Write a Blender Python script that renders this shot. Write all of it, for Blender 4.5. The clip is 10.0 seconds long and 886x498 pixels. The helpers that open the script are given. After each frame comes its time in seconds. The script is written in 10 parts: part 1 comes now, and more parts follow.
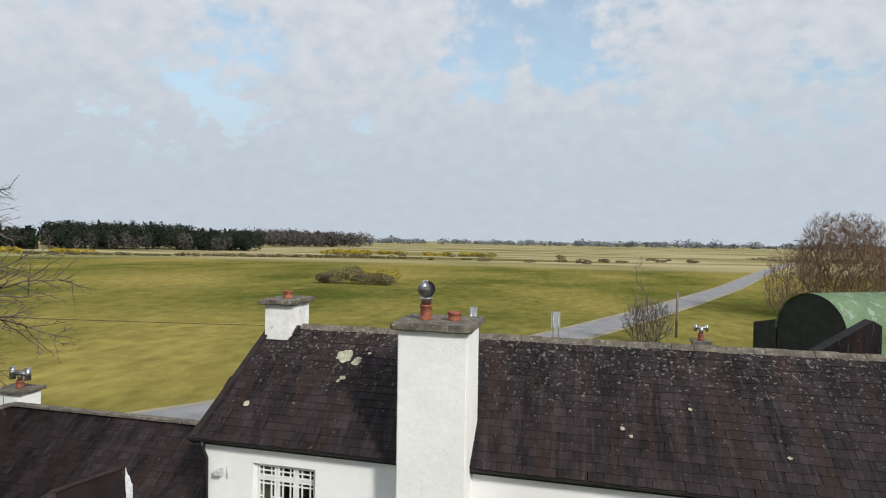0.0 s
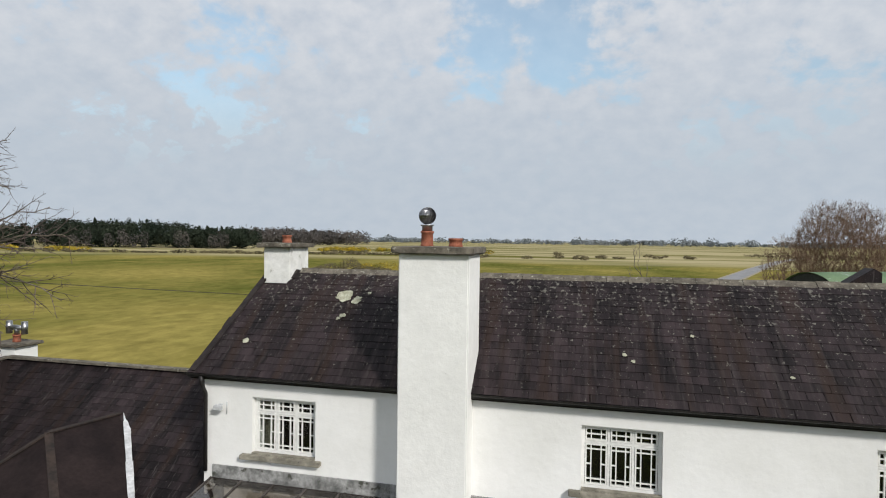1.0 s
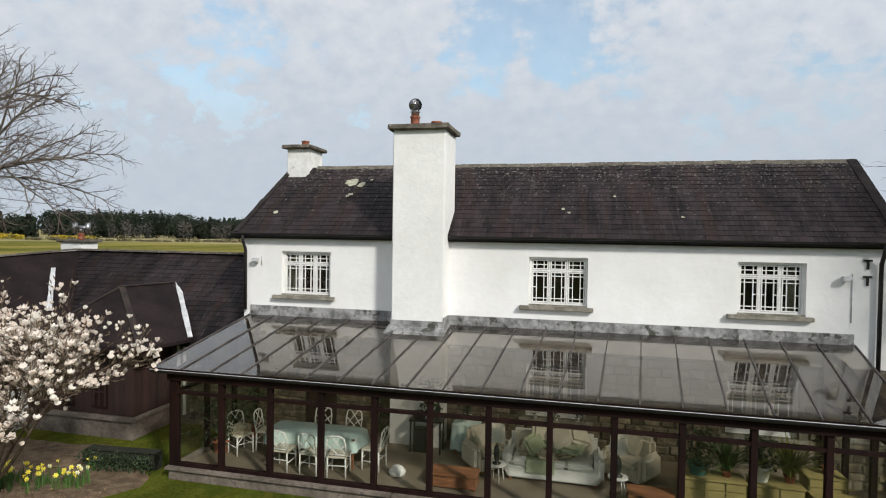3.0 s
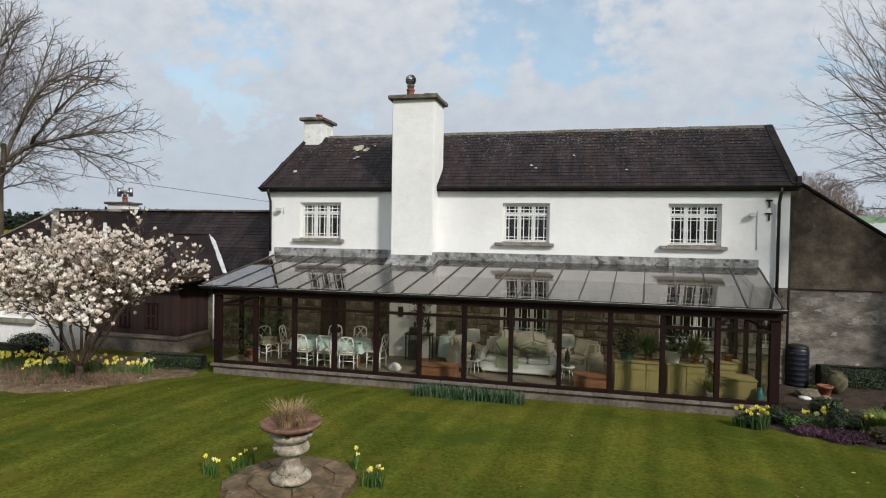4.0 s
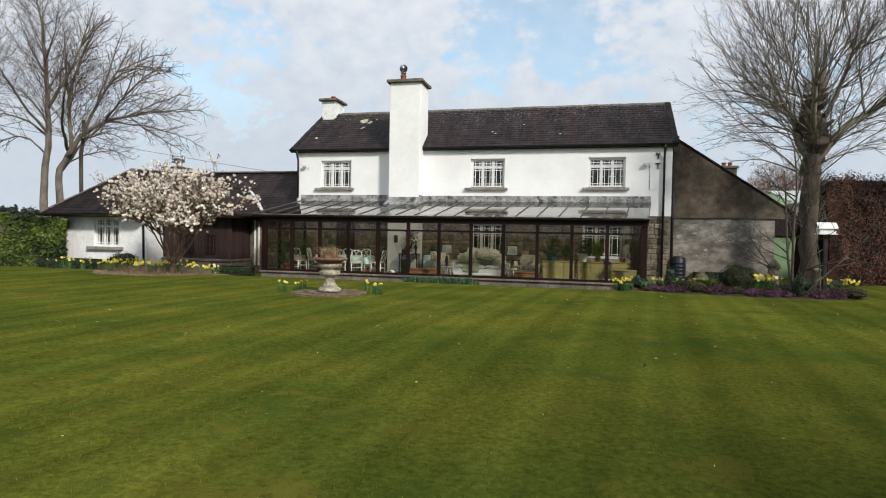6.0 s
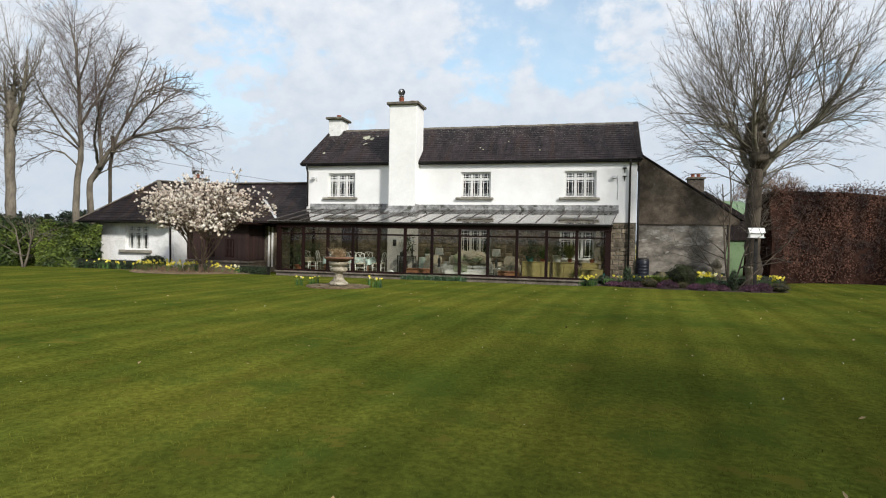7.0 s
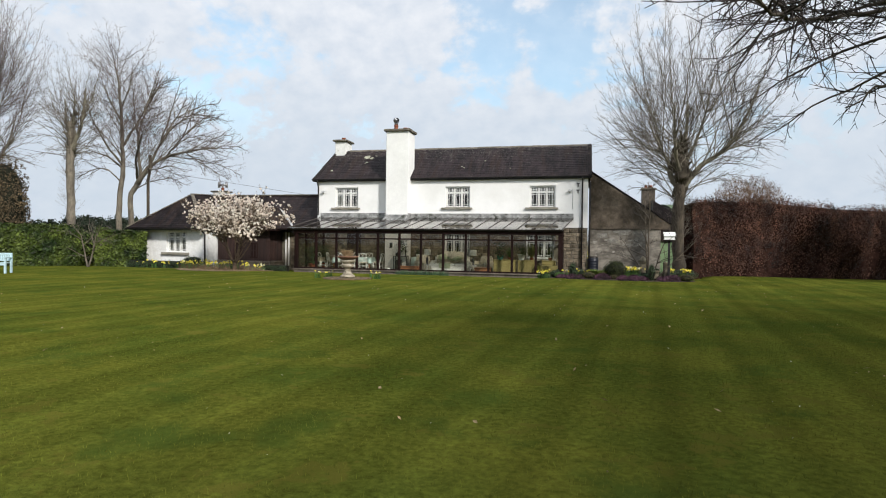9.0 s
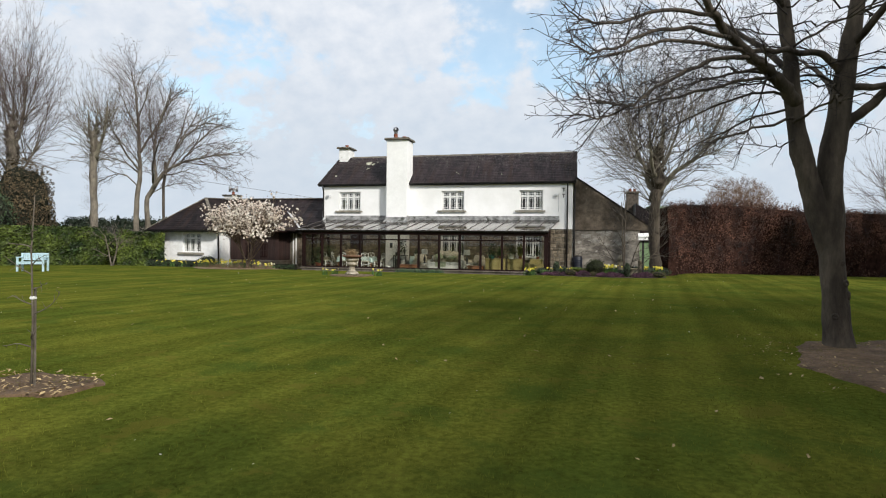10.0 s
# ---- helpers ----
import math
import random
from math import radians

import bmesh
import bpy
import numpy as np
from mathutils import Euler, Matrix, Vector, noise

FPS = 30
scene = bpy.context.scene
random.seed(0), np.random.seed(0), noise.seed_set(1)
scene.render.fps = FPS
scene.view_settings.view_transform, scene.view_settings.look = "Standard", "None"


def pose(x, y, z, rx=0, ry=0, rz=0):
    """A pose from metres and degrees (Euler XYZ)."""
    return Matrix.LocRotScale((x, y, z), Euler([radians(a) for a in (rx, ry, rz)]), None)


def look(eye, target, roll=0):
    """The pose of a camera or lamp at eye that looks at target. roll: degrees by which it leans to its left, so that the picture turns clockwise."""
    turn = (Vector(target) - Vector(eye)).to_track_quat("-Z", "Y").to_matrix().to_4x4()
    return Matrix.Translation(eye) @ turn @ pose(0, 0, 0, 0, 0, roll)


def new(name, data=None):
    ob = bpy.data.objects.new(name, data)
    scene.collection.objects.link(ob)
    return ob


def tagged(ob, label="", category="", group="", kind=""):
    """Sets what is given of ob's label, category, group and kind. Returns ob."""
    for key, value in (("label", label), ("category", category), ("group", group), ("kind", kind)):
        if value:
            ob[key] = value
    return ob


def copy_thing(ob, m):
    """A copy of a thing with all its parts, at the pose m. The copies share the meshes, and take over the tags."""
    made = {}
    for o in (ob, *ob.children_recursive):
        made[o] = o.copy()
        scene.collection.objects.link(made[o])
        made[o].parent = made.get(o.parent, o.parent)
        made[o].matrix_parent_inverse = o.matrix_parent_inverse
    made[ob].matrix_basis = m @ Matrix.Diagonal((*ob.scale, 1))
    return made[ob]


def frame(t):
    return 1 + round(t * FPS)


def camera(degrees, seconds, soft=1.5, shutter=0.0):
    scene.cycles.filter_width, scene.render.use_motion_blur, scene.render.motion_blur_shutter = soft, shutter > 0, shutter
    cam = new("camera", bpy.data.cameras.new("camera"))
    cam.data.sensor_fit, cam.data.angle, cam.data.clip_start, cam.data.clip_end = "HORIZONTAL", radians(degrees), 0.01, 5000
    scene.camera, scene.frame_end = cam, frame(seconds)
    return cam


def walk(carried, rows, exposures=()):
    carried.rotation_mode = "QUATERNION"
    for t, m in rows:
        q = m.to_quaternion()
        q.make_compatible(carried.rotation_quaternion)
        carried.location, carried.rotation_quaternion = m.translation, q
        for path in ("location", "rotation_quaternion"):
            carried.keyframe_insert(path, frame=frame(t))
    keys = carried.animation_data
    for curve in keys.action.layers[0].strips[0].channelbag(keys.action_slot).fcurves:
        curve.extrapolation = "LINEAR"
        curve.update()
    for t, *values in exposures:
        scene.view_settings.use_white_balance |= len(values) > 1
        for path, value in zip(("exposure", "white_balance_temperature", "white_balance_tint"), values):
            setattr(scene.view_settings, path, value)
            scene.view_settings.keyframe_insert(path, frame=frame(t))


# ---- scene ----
cam = camera(75.6, 10.0, soft=1.1)
PATH = [
    (0, (3.209, -10.542, 9.564), (2.743, -8.597, 9.534), 0.9),
    (0.5, (3.171, -10.511, 8.918), (2.709, -8.565, 8.886), 0.7),
    (1, (3.147, -10.511, 8.188), (2.691, -8.564, 8.156), 0.8),
    (1.5, (3.213, -10.636, 7.452), (2.765, -8.687, 7.422), 0.9),
    (2, (3.486, -11.197, 6.731), (3.031, -9.25, 6.697), 0.9),
    (2.5, (3.911, -12.444, 6.095), (3.455, -10.498, 6.045), 0.8),
    (4, (5.595, -16.937, 3.893), (5.123, -14.994, 3.847), 1.0),
    (4.5, (6.168, -18.421, 3.178), (5.694, -16.478, 3.131), 0.9),
    (5, (6.683, -19.912, 2.483), (6.213, -17.968, 2.434), 1.0),
    (5.5, (7.202, -21.36, 2.019), (6.732, -19.417, 1.967), 1.1),
    (7, (8.776, -25.6, 1.7), (8.3, -23.657, 1.674), 1.1),
    (7.5, (9.249, -26.915, 1.679), (8.774, -24.972, 1.666), 1.1),
    (8, (9.748, -28.226, 1.686), (9.274, -26.283, 1.672), 1.0),
    (8.5, (10.238, -29.531, 1.693), (9.764, -27.588, 1.678), 1.0),
    (9, (10.686, -30.803, 1.689), (10.213, -28.86, 1.673), 0.8),
    (9.5, (11.115, -32.041, 1.689), (10.642, -30.098, 1.673), 0.7),
    (10, (11.512, -33.197, 1.703), (11.038, -31.254, 1.687), 0.7),
]
walk(cam, [(t, look(eye, target, roll)) for t, eye, target, roll in PATH],
     exposures=((0.0, -0.07), (1.0, -0.13), (2.0, -0.07), (2.5, -0.02), (4.0, -0.10), (4.5, -0.02), (5.5, 0.08), (7.0, 0.22), (10.0, 0.22)))

# ---- world and sun ----
SUN_AZ, SUN_EL = 48.0, 34.0          # degrees: swing towards +x from straight out of the front wall, height
sx, sy = math.sin(radians(SUN_AZ)), -math.cos(radians(SUN_AZ))
sun_dir = Vector((sx * math.cos(radians(SUN_EL)), sy * math.cos(radians(SUN_EL)), math.sin(radians(SUN_EL))))
sun_data = bpy.data.lights.new("sun", "SUN")
sun_data.energy, sun_data.angle, sun_data.color = 3.6, radians(6.0), (1.0, 0.96, 0.90)
sun = new("sun", sun_data)
sun.matrix_world = look(sun_dir * 60, (0, 0, 0))

world = bpy.data.worlds.new("sky")
scene.world = world
world.use_nodes = True
wn, wl = world.node_tree.nodes, world.node_tree.links
wn.clear()


def wnode(kind, **vals):
    n = wn.new(kind)
    for k, v in vals.items():
        n.inputs[k].default_value = v
    return n


def wmath(op, a, b=None, clamp=False):
    n = wn.new("ShaderNodeMath")
    n.operation, n.use_clamp = op, clamp
    for i, v in enumerate((a, b)):
        if v is None:
            continue
        if isinstance(v, (int, float)):
            n.inputs[i].default_value = v
        else:
            wl.new(v, n.inputs[i])
    return n.outputs[0]


sky = wn.new("ShaderNodeTexSky")
sky.sky_type, sky.sun_disc = "NISHITA", False
sky.sun_elevation, sky.sun_rotation = radians(SUN_EL), math.atan2(sx, sy)
sky.air_density, sky.dust_density, sky.ozone_density = 1.0, 1.5, 1.5
tc = wn.new("ShaderNodeTexCoord")
sep = wn.new("ShaderNodeSeparateXYZ")
wl.new(tc.outputs["Generated"], sep.inputs[0])
zz = wmath("MAXIMUM", sep.outputs[2], 0.0)
den = wmath("ADD", zz, 0.60)
comb = wn.new("ShaderNodeCombineXYZ")
wl.new(wmath("DIVIDE", sep.outputs[0], den), comb.inputs[0])
wl.new(wmath("DIVIDE", sep.outputs[1], den), comb.inputs[1])
n1 = wnode("ShaderNodeTexNoise", Scale=8.0, Detail=8.0, Roughness=0.62, Distortion=0.3)
wl.new(comb.outputs[0], n1.inputs["Vector"])
n2 = wnode("ShaderNodeTexNoise", Scale=21.0, Detail=5.0, Roughness=0.55)
wl.new(comb.outputs[0], n2.inputs["Vector"])
mixn = wmath("ADD", wmath("MULTIPLY", n1.outputs[0], 0.68), wmath("MULTIPLY", n2.outputs[0], 0.32))


def gap(d, width, depth):
    """A thin place in the cloud towards the direction d."""
    d = Vector(d).normalized()
    dot = wn.new("ShaderNodeVectorMath")
    dot.operation = "DOT_PRODUCT"
    nrm = wn.new("ShaderNodeVectorMath")
    nrm.operation = "NORMALIZE"
    wl.new(tc.outputs["Generated"], nrm.inputs[0])
    wl.new(nrm.outputs[0], dot.inputs[0])
    dot.inputs[1].default_value = d
    r = wn.new("ShaderNodeMapRange")
    r.interpolation_type = "SMOOTHSTEP"
    r.inputs[1].default_value, r.inputs[2].default_value = math.cos(radians(width)), 1.0
    r.inputs[3].default_value, r.inputs[4].default_value = 0.0, depth
    wl.new(dot.outputs["Value"], r.inputs[0])
    return r.outputs[0]


gaps = 0.0
for where, width, depth in (((-0.583, 0.888, 0.29), 8, 0.11), ((-0.175, 0.986, 0.293), 5, 0.14), ((-0.19, 0.985, 0.37), 5, 0.13), ((-0.064, 1.01, 0.41), 9, 0.13),
                            ((0.023, 1.03, 0.337), 8, 0.13), ((-0.737, 0.851, 0.21), 7, 0.09), ((0.432, 1.13, 0.30), 7, 0.10), ((-0.62, 0.88, 0.42), 6, 0.08), ((0.25, 1.08, 0.17), 6, 0.07)):
    gaps = wmath("ADD", gap(where, width, depth), gaps)
cover = wn.new("ShaderNodeMapRange")
cover.interpolation_type = "SMOOTHSTEP"
cover.inputs[1].default_value, cover.inputs[2].default_value = 0.27, 0.44
cover.inputs[3].default_value = 0.38
wl.new(wmath("SUBTRACT", mixn, gaps), cover.inputs[0])
low = wn.new("ShaderNodeMapRange")                      # haze thickens the cloud near the horizon
low.interpolation_type = "SMOOTHSTEP"
low.inputs[1].default_value, low.inputs[2].default_value = 0.08, 0.40
low.inputs[3].default_value, low.inputs[4].default_value = 1.0, 0.0
wl.new(zz, low.inputs[0])
mask = wmath("MAXIMUM", cover.outputs[0], low.outputs[0])
cloudc = wn.new("ShaderNodeValToRGB")
cr = cloudc.color_ramp
cr.elements[0].position, cr.elements[0].color = 0.30, (0.688, 0.757, 0.856, 1)
cr.elements[1].position, cr.elements[1].color = 0.66, (0.866, 0.90, 0.957, 1)
wl.new(n2.outputs[0], cloudc.inputs[0])
haze = wn.new("ShaderNodeMixRGB")
haze.inputs[2].default_value = (0.60, 0.69, 0.79, 1)
wl.new(wmath("MULTIPLY", low.outputs[0], 0.72), haze.inputs[0])
wl.new(cloudc.outputs[0], haze.inputs[1])
skyb = wn.new("ShaderNodeMixRGB")
skyb.blend_type = "MULTIPLY"
skyb.inputs[0].default_value = 1.0
skyb.inputs[2].default_value = (0.235, 0.258, 0.23, 1)
wl.new(sky.outputs[0], skyb.inputs[1])
skymix = wn.new("ShaderNodeMixRGB")
wl.new(mask, skymix.inputs[0])
wl.new(skyb.outputs[0], skymix.inputs[1])
wl.new(haze.outputs[0], skymix.inputs[2])
bg = wnode("ShaderNodeBackground", Strength=0.85)
wl.new(skymix.outputs[0], bg.inputs[0])
wout = wn.new("ShaderNodeOutputWorld")
wl.new(bg.outputs[0], wout.inputs[0])


# ---- materials ----
def mat(name, a, b, scale=1.5, rough=0.8, bump=0.0, bump_scale=30.0, metal=0.0, fine=0.25, fine_scale=12.0,
        spots=None, spot_scale=6.0, spot_at=0.64, vary=0.0, per="object", stretch=(1, 1, 1), spec=0.4):
    """A surface whose colour drifts between a and b, with fine grain, stains (spots) and relief."""
    m = bpy.data.materials.new(name)
    m.use_nodes = True
    nt = m.node_tree
    N, L = nt.nodes, nt.links
    p = N["Principled BSDF"]
    geo = N.new("ShaderNodeNewGeometry")
    mp = N.new("ShaderNodeMapping")
    mp.inputs["Scale"].default_value = stretch
    L.new(geo.outputs["Position"], mp.inputs["Vector"])

    def noise_at(s, d=4.0, r=0.55):
        n = N.new("ShaderNodeTexNoise")
        n.inputs["Scale"].default_value, n.inputs["Detail"].default_value, n.inputs["Roughness"].default_value = s, d, r
        L.new(mp.outputs[0], n.inputs["Vector"])
        return n.outputs[0]

    ramp = N.new("ShaderNodeValToRGB")
    ramp.color_ramp.elements[0].position, ramp.color_ramp.elements[0].color = 0.36, (*a, 1)
    ramp.color_ramp.elements[1].position, ramp.color_ramp.elements[1].color = 0.64, (*b, 1)
    L.new(noise_at(scale), ramp.inputs[0])
    col = ramp.outputs[0]
    if fine:
        mr = N.new("ShaderNodeMapRange")
        mr.inputs[1].default_value, mr.inputs[2].default_value = 0.25, 0.75
        mr.inputs[3].default_value, mr.inputs[4].default_value = 1 - fine, 1 + fine
        L.new(noise_at(fine_scale, 6.0, 0.65), mr.inputs[0])
        mu = N.new("ShaderNodeVectorMath")
        mu.operation = "SCALE"
        L.new(col, mu.inputs[0])
        L.new(mr.outputs[0], mu.inputs["Scale"])
        col = mu.outputs[0]
    if vary:
        if per == "object":
            src = N.new("ShaderNodeObjectInfo").outputs["Random"]
        else:
            src = geo.outputs["Random Per Island"]
        mr = N.new("ShaderNodeMapRange")
        mr.inputs[3].default_value, mr.inputs[4].default_value = 1 - vary, 1 + vary
        L.new(src, mr.inputs[0])
        mu = N.new("ShaderNodeVectorMath")
        mu.operation = "SCALE"
        L.new(col, mu.inputs[0])
        L.new(mr.outputs[0], mu.inputs["Scale"])
        col = mu.outputs[0]
    if spots:
        sr = N.new("ShaderNodeMapRange")
        sr.interpolation_type = "SMOOTHSTEP"
        sr.inputs[1].default_value, sr.inputs[2].default_value = spot_at, spot_at + 0.06
        L.new(noise_at(spot_scale, 5.0, 0.6), sr.inputs[0])
        mx = N.new("ShaderNodeMixRGB")
        mx.inputs[2].default_value = (*spots, 1)
        L.new(sr.outputs[0], mx.inputs[0])
        L.new(col, mx.inputs[1])
        col = mx.outputs[0]
    L.new(col, p.inputs["Base Color"])
    p.inputs["Roughness"].default_value, p.inputs["Metallic"].default_value = rough, metal
    p.inputs["Specular IOR Level"].default_value = spec
    if bump:
        bn = N.new("ShaderNodeBump")
        bn.inputs["Strength"].default_value, bn.inputs["Distance"].default_value = bump, 0.03
        L.new(noise_at(bump_scale, 5.0, 0.6), bn.inputs["Height"])
        L.new(bn.outputs[0], p.inputs["Normal"])
    return m


def slate_mat(name, per, lichen=True, tone=1.0):
    """Dark slate with a tone for each slate and pale lichen spots, thicker near the ridge."""
    m = mat(name, (0.0088 * tone, 0.0064 * tone, 0.0074 * tone), (0.030 * tone, 0.0213 * tone, 0.0232 * tone), scale=1.5, rough=0.6, bump=0.25, bump_scale=35, fine=0.35,
            fine_scale=7, vary=0.40, per=per, spec=0.18, stretch=(1.6, 0.35, 0.35))
    N, L = m.node_tree.nodes, m.node_tree.links
    p = N["Principled BSDF"]
    base = p.inputs["Base Color"].links[0].from_socket
    geo = N.new("ShaderNodeNewGeometry")
    sm = N.new("ShaderNodeMapping")                      # rain streaks and brown washes that run down the slope
    sm.inputs["Scale"].default_value = (1.0, 0.10, 0.10)
    L.new(geo.outputs["Position"], sm.inputs["Vector"])
    scuff = (13.0, 0.52, 0.72, (0.050, 0.041, 0.039, 1)) if lichen else (24.0, 0.60, 0.74, (0.105, 0.094, 0.088, 1))
    for scale, low, high, col in (scuff, (3.2, 0.52, 0.66, (0.030, 0.017, 0.012, 1))):
        sn = N.new("ShaderNodeTexNoise")
        sn.inputs["Scale"].default_value, sn.inputs["Detail"].default_value = scale, 5.0
        L.new(sm.outputs[0], sn.inputs["Vector"])
        sr = N.new("ShaderNodeMapRange")
        sr.inputs[1].default_value, sr.inputs[2].default_value, sr.inputs[4].default_value = low, high, 0.6
        L.new(sn.outputs[0], sr.inputs[0])
        sx_ = N.new("ShaderNodeMixRGB")
        sx_.inputs[2].default_value = col
        L.new(sr.outputs[0], sx_.inputs[0])
        L.new(base, sx_.inputs[1])
        base = sx_.outputs[0]
    sep3 = N.new("ShaderNodeSeparateXYZ")
    L.new(geo.outputs["Position"], sep3.inputs[0])
    mr = N.new("ShaderNodeMapRange")
    mr.inputs[1].default_value, mr.inputs[2].default_value = 5.6, 7.5
    mr.inputs[3].default_value, mr.inputs[4].default_value = -0.05, 0.072
    L.new(sep3.outputs[2], mr.inputs[0])
    nz = N.new("ShaderNodeTexNoise")
    nz.inputs["Scale"].default_value, nz.inputs["Detail"].default_value, nz.inputs["Roughness"].default_value = 13.0, 5.0, 0.6
    L.new(geo.outputs["Position"], nz.inputs["Vector"])
    ad = N.new("ShaderNodeMath")
    L.new(nz.outputs[0], ad.inputs[0])
    L.new(mr.outputs[0], ad.inputs[1])
    th = N.new("ShaderNodeMapRange")
    th.interpolation_type = "SMOOTHSTEP"
    th.inputs[1].default_value, th.inputs[2].default_value = (0.612, 0.685) if lichen else (0.70, 0.77)
    th.inputs[4].default_value = 0.66
    L.new(ad.outputs[0], th.inputs[0])
    mx = N.new("ShaderNodeMixRGB")
    mx.inputs[2].default_value = (0.21, 0.20, 0.175, 1)
    L.new(th.outputs[0], mx.inputs[0])
    L.new(base, mx.inputs[1])
    sp = N.new("ShaderNodeTexNoise")                     # small pale specks over every slope
    sp.inputs["Scale"].default_value, sp.inputs["Detail"].default_value = 27.0, 4.0
    L.new(geo.outputs["Position"], sp.inputs["Vector"])
    st = N.new("ShaderNodeMapRange")
    st.inputs[1].default_value, st.inputs[2].default_value = 0.675, 0.735
    st.inputs[4].default_value = 0.6
    L.new(sp.outputs[0], st.inputs[0])
    m2 = N.new("ShaderNodeMixRGB")
    m2.inputs[2].default_value = (0.22, 0.205, 0.185, 1)
    L.new(st.outputs[0], m2.inputs[0])
    L.new(mx.outputs[0], m2.inputs[1])
    L.new(m2.outputs[0], p.inputs["Base Color"])
    return m


def glass_mat(name, tint, dirt, ior=1.5, dirt_col=(0.3, 0.28, 0.25)):
    m = bpy.data.materials.new(name)
    m.use_nodes = True
    N, L = m.node_tree.nodes, m.node_tree.links
    N.clear()
    out = N.new("ShaderNodeOutputMaterial")
    tr = N.new("ShaderNodeBsdfTransparent")
    tr.inputs[0].default_value = (*tint, 1)
    df = N.new("ShaderNodeBsdfDiffuse")
    df.inputs[0].default_value = (*dirt_col, 1)
    geo = N.new("ShaderNodeNewGeometry")
    nz = N.new("ShaderNodeTexNoise")
    nz.inputs["Scale"].default_value, nz.inputs["Detail"].default_value = 2.5, 6.0
    L.new(geo.outputs["Position"], nz.inputs["Vector"])
    dm = N.new("ShaderNodeMapRange")
    dm.inputs[1].default_value, dm.inputs[2].default_value = 0.3, 0.7
    dm.inputs[3].default_value, dm.inputs[4].default_value = dirt * 0.5, dirt * 1.5
    L.new(nz.outputs[0], dm.inputs[0])
    mx0 = N.new("ShaderNodeMixShader")
    L.new(dm.outputs[0], mx0.inputs[0])
    L.new(tr.outputs[0], mx0.inputs[1])
    L.new(df.outputs[0], mx0.inputs[2])
    gl = N.new("ShaderNodeBsdfGlossy")
    gl.inputs["Roughness"].default_value = 0.02
    lw = N.new("ShaderNodeLayerWeight")
    lw.inputs[0].default_value = 0.5
    pw = N.new("ShaderNodeMath")
    pw.operation = "POWER"
    L.new(lw.outputs["Facing"], pw.inputs[0])
    pw.inputs[1].default_value = 4.0
    r0 = ((ior - 1) / (ior + 1)) ** 2
    fr = N.new("ShaderNodeMath")
    fr.operation = "MULTIPLY_ADD"
    L.new(pw.outputs[0], fr.inputs[0])
    fr.inputs[1].default_value, fr.inputs[2].default_value = 1 - r0, r0
    mx = N.new("ShaderNodeMixShader")
    L.new(fr.outputs[0], mx.inputs[0])
    L.new(mx0.outputs[0], mx.inputs[1])
    L.new(gl.outputs[0], mx.inputs[2])
    L.new(mx.outputs[0], out.inputs[0])
    return m


M_WHITE = mat("white_limewash", (0.76, 0.76, 0.74), (0.83, 0.83, 0.82), scale=0.7, rough=0.9, bump=0.25, bump_scale=7, fine=0.03, fine_scale=4)
M_ROUGHWHITE = mat("whitewashed_rubble", (0.74, 0.74, 0.72), (0.82, 0.82, 0.81), scale=2.5, rough=0.95, bump=1.0, bump_scale=6, fine=0.06, fine_scale=5)
M_CHWHITE = mat("white_chimney_paint", (0.76, 0.76, 0.74), (0.82, 0.82, 0.80), scale=0.8, rough=0.9, bump=0.25, bump_scale=9, fine=0.05,
                fine_scale=6, spots=(0.42, 0.42, 0.40), spot_scale=1.7, spot_at=0.72)
M_PAINT = mat("white_window_paint", (0.72, 0.72, 0.70), (0.80, 0.80, 0.78), scale=4, rough=0.5, fine=0.08, fine_scale=20)
M_PAINTG = mat("worn_window_frame_paint", (0.66, 0.66, 0.64), (0.76, 0.76, 0.74), scale=5, rough=0.6, fine=0.15, fine_scale=20)
M_STONE = mat("sill_stone", (0.16, 0.15, 0.12), (0.30, 0.28, 0.23), scale=5, rough=0.9, bump=0.5, bump_scale=25, fine=0.3, spots=(0.07, 0.07, 0.06), spot_scale=9)
M_CAP = mat("weathered_concrete", (0.085, 0.075, 0.06), (0.17, 0.15, 0.12), scale=4, rough=0.95, bump=0.7, bump_scale=18, fine=0.4,
            spots=(0.30, 0.29, 0.24), spot_scale=11, spot_at=0.6)
M_SLATE = slate_mat("slate", "object")
M_SLATEJ = slate_mat("slate_joined", "island")
M_SLATEW = slate_mat("slate_wing", "island", lichen=False, tone=0.60)
M_FELT = mat("dark_roof_felt", (0.013, 0.0095, 0.0098), (0.024, 0.017, 0.0165), scale=1.2, rough=0.85, spec=0.12, bump=0.2, bump_scale=25, fine=0.25,
             spots=(0.10, 0.075, 0.055), spot_scale=1.3, spot_at=0.70)
M_LEAD = mat("lead_flashing", (0.13, 0.132, 0.128), (0.33, 0.33, 0.325), scale=3, rough=0.6, bump=0.3, bump_scale=15, fine=0.35, spots=(0.06, 0.062, 0.05), spot_scale=4, spot_at=0.56)
M_LEADW = mat("bright_lead", (0.42, 0.43, 0.44), (0.58, 0.59, 0.60), scale=4, rough=0.5, bump=0.3, bump_scale=15, fine=0.3)
M_DARK = mat("black_gutter", (0.012, 0.011, 0.011), (0.022, 0.019, 0.018), scale=3, rough=0.5, fine=0.3)
M_FRAME = mat("dark_red_brown_timber", (0.0085, 0.0036, 0.0031), (0.018, 0.0068, 0.0054), scale=3, spec=0.15, rough=0.7, fine=0.35, fine_scale=30, stretch=(1, 1, 0.2), bump=0.15)
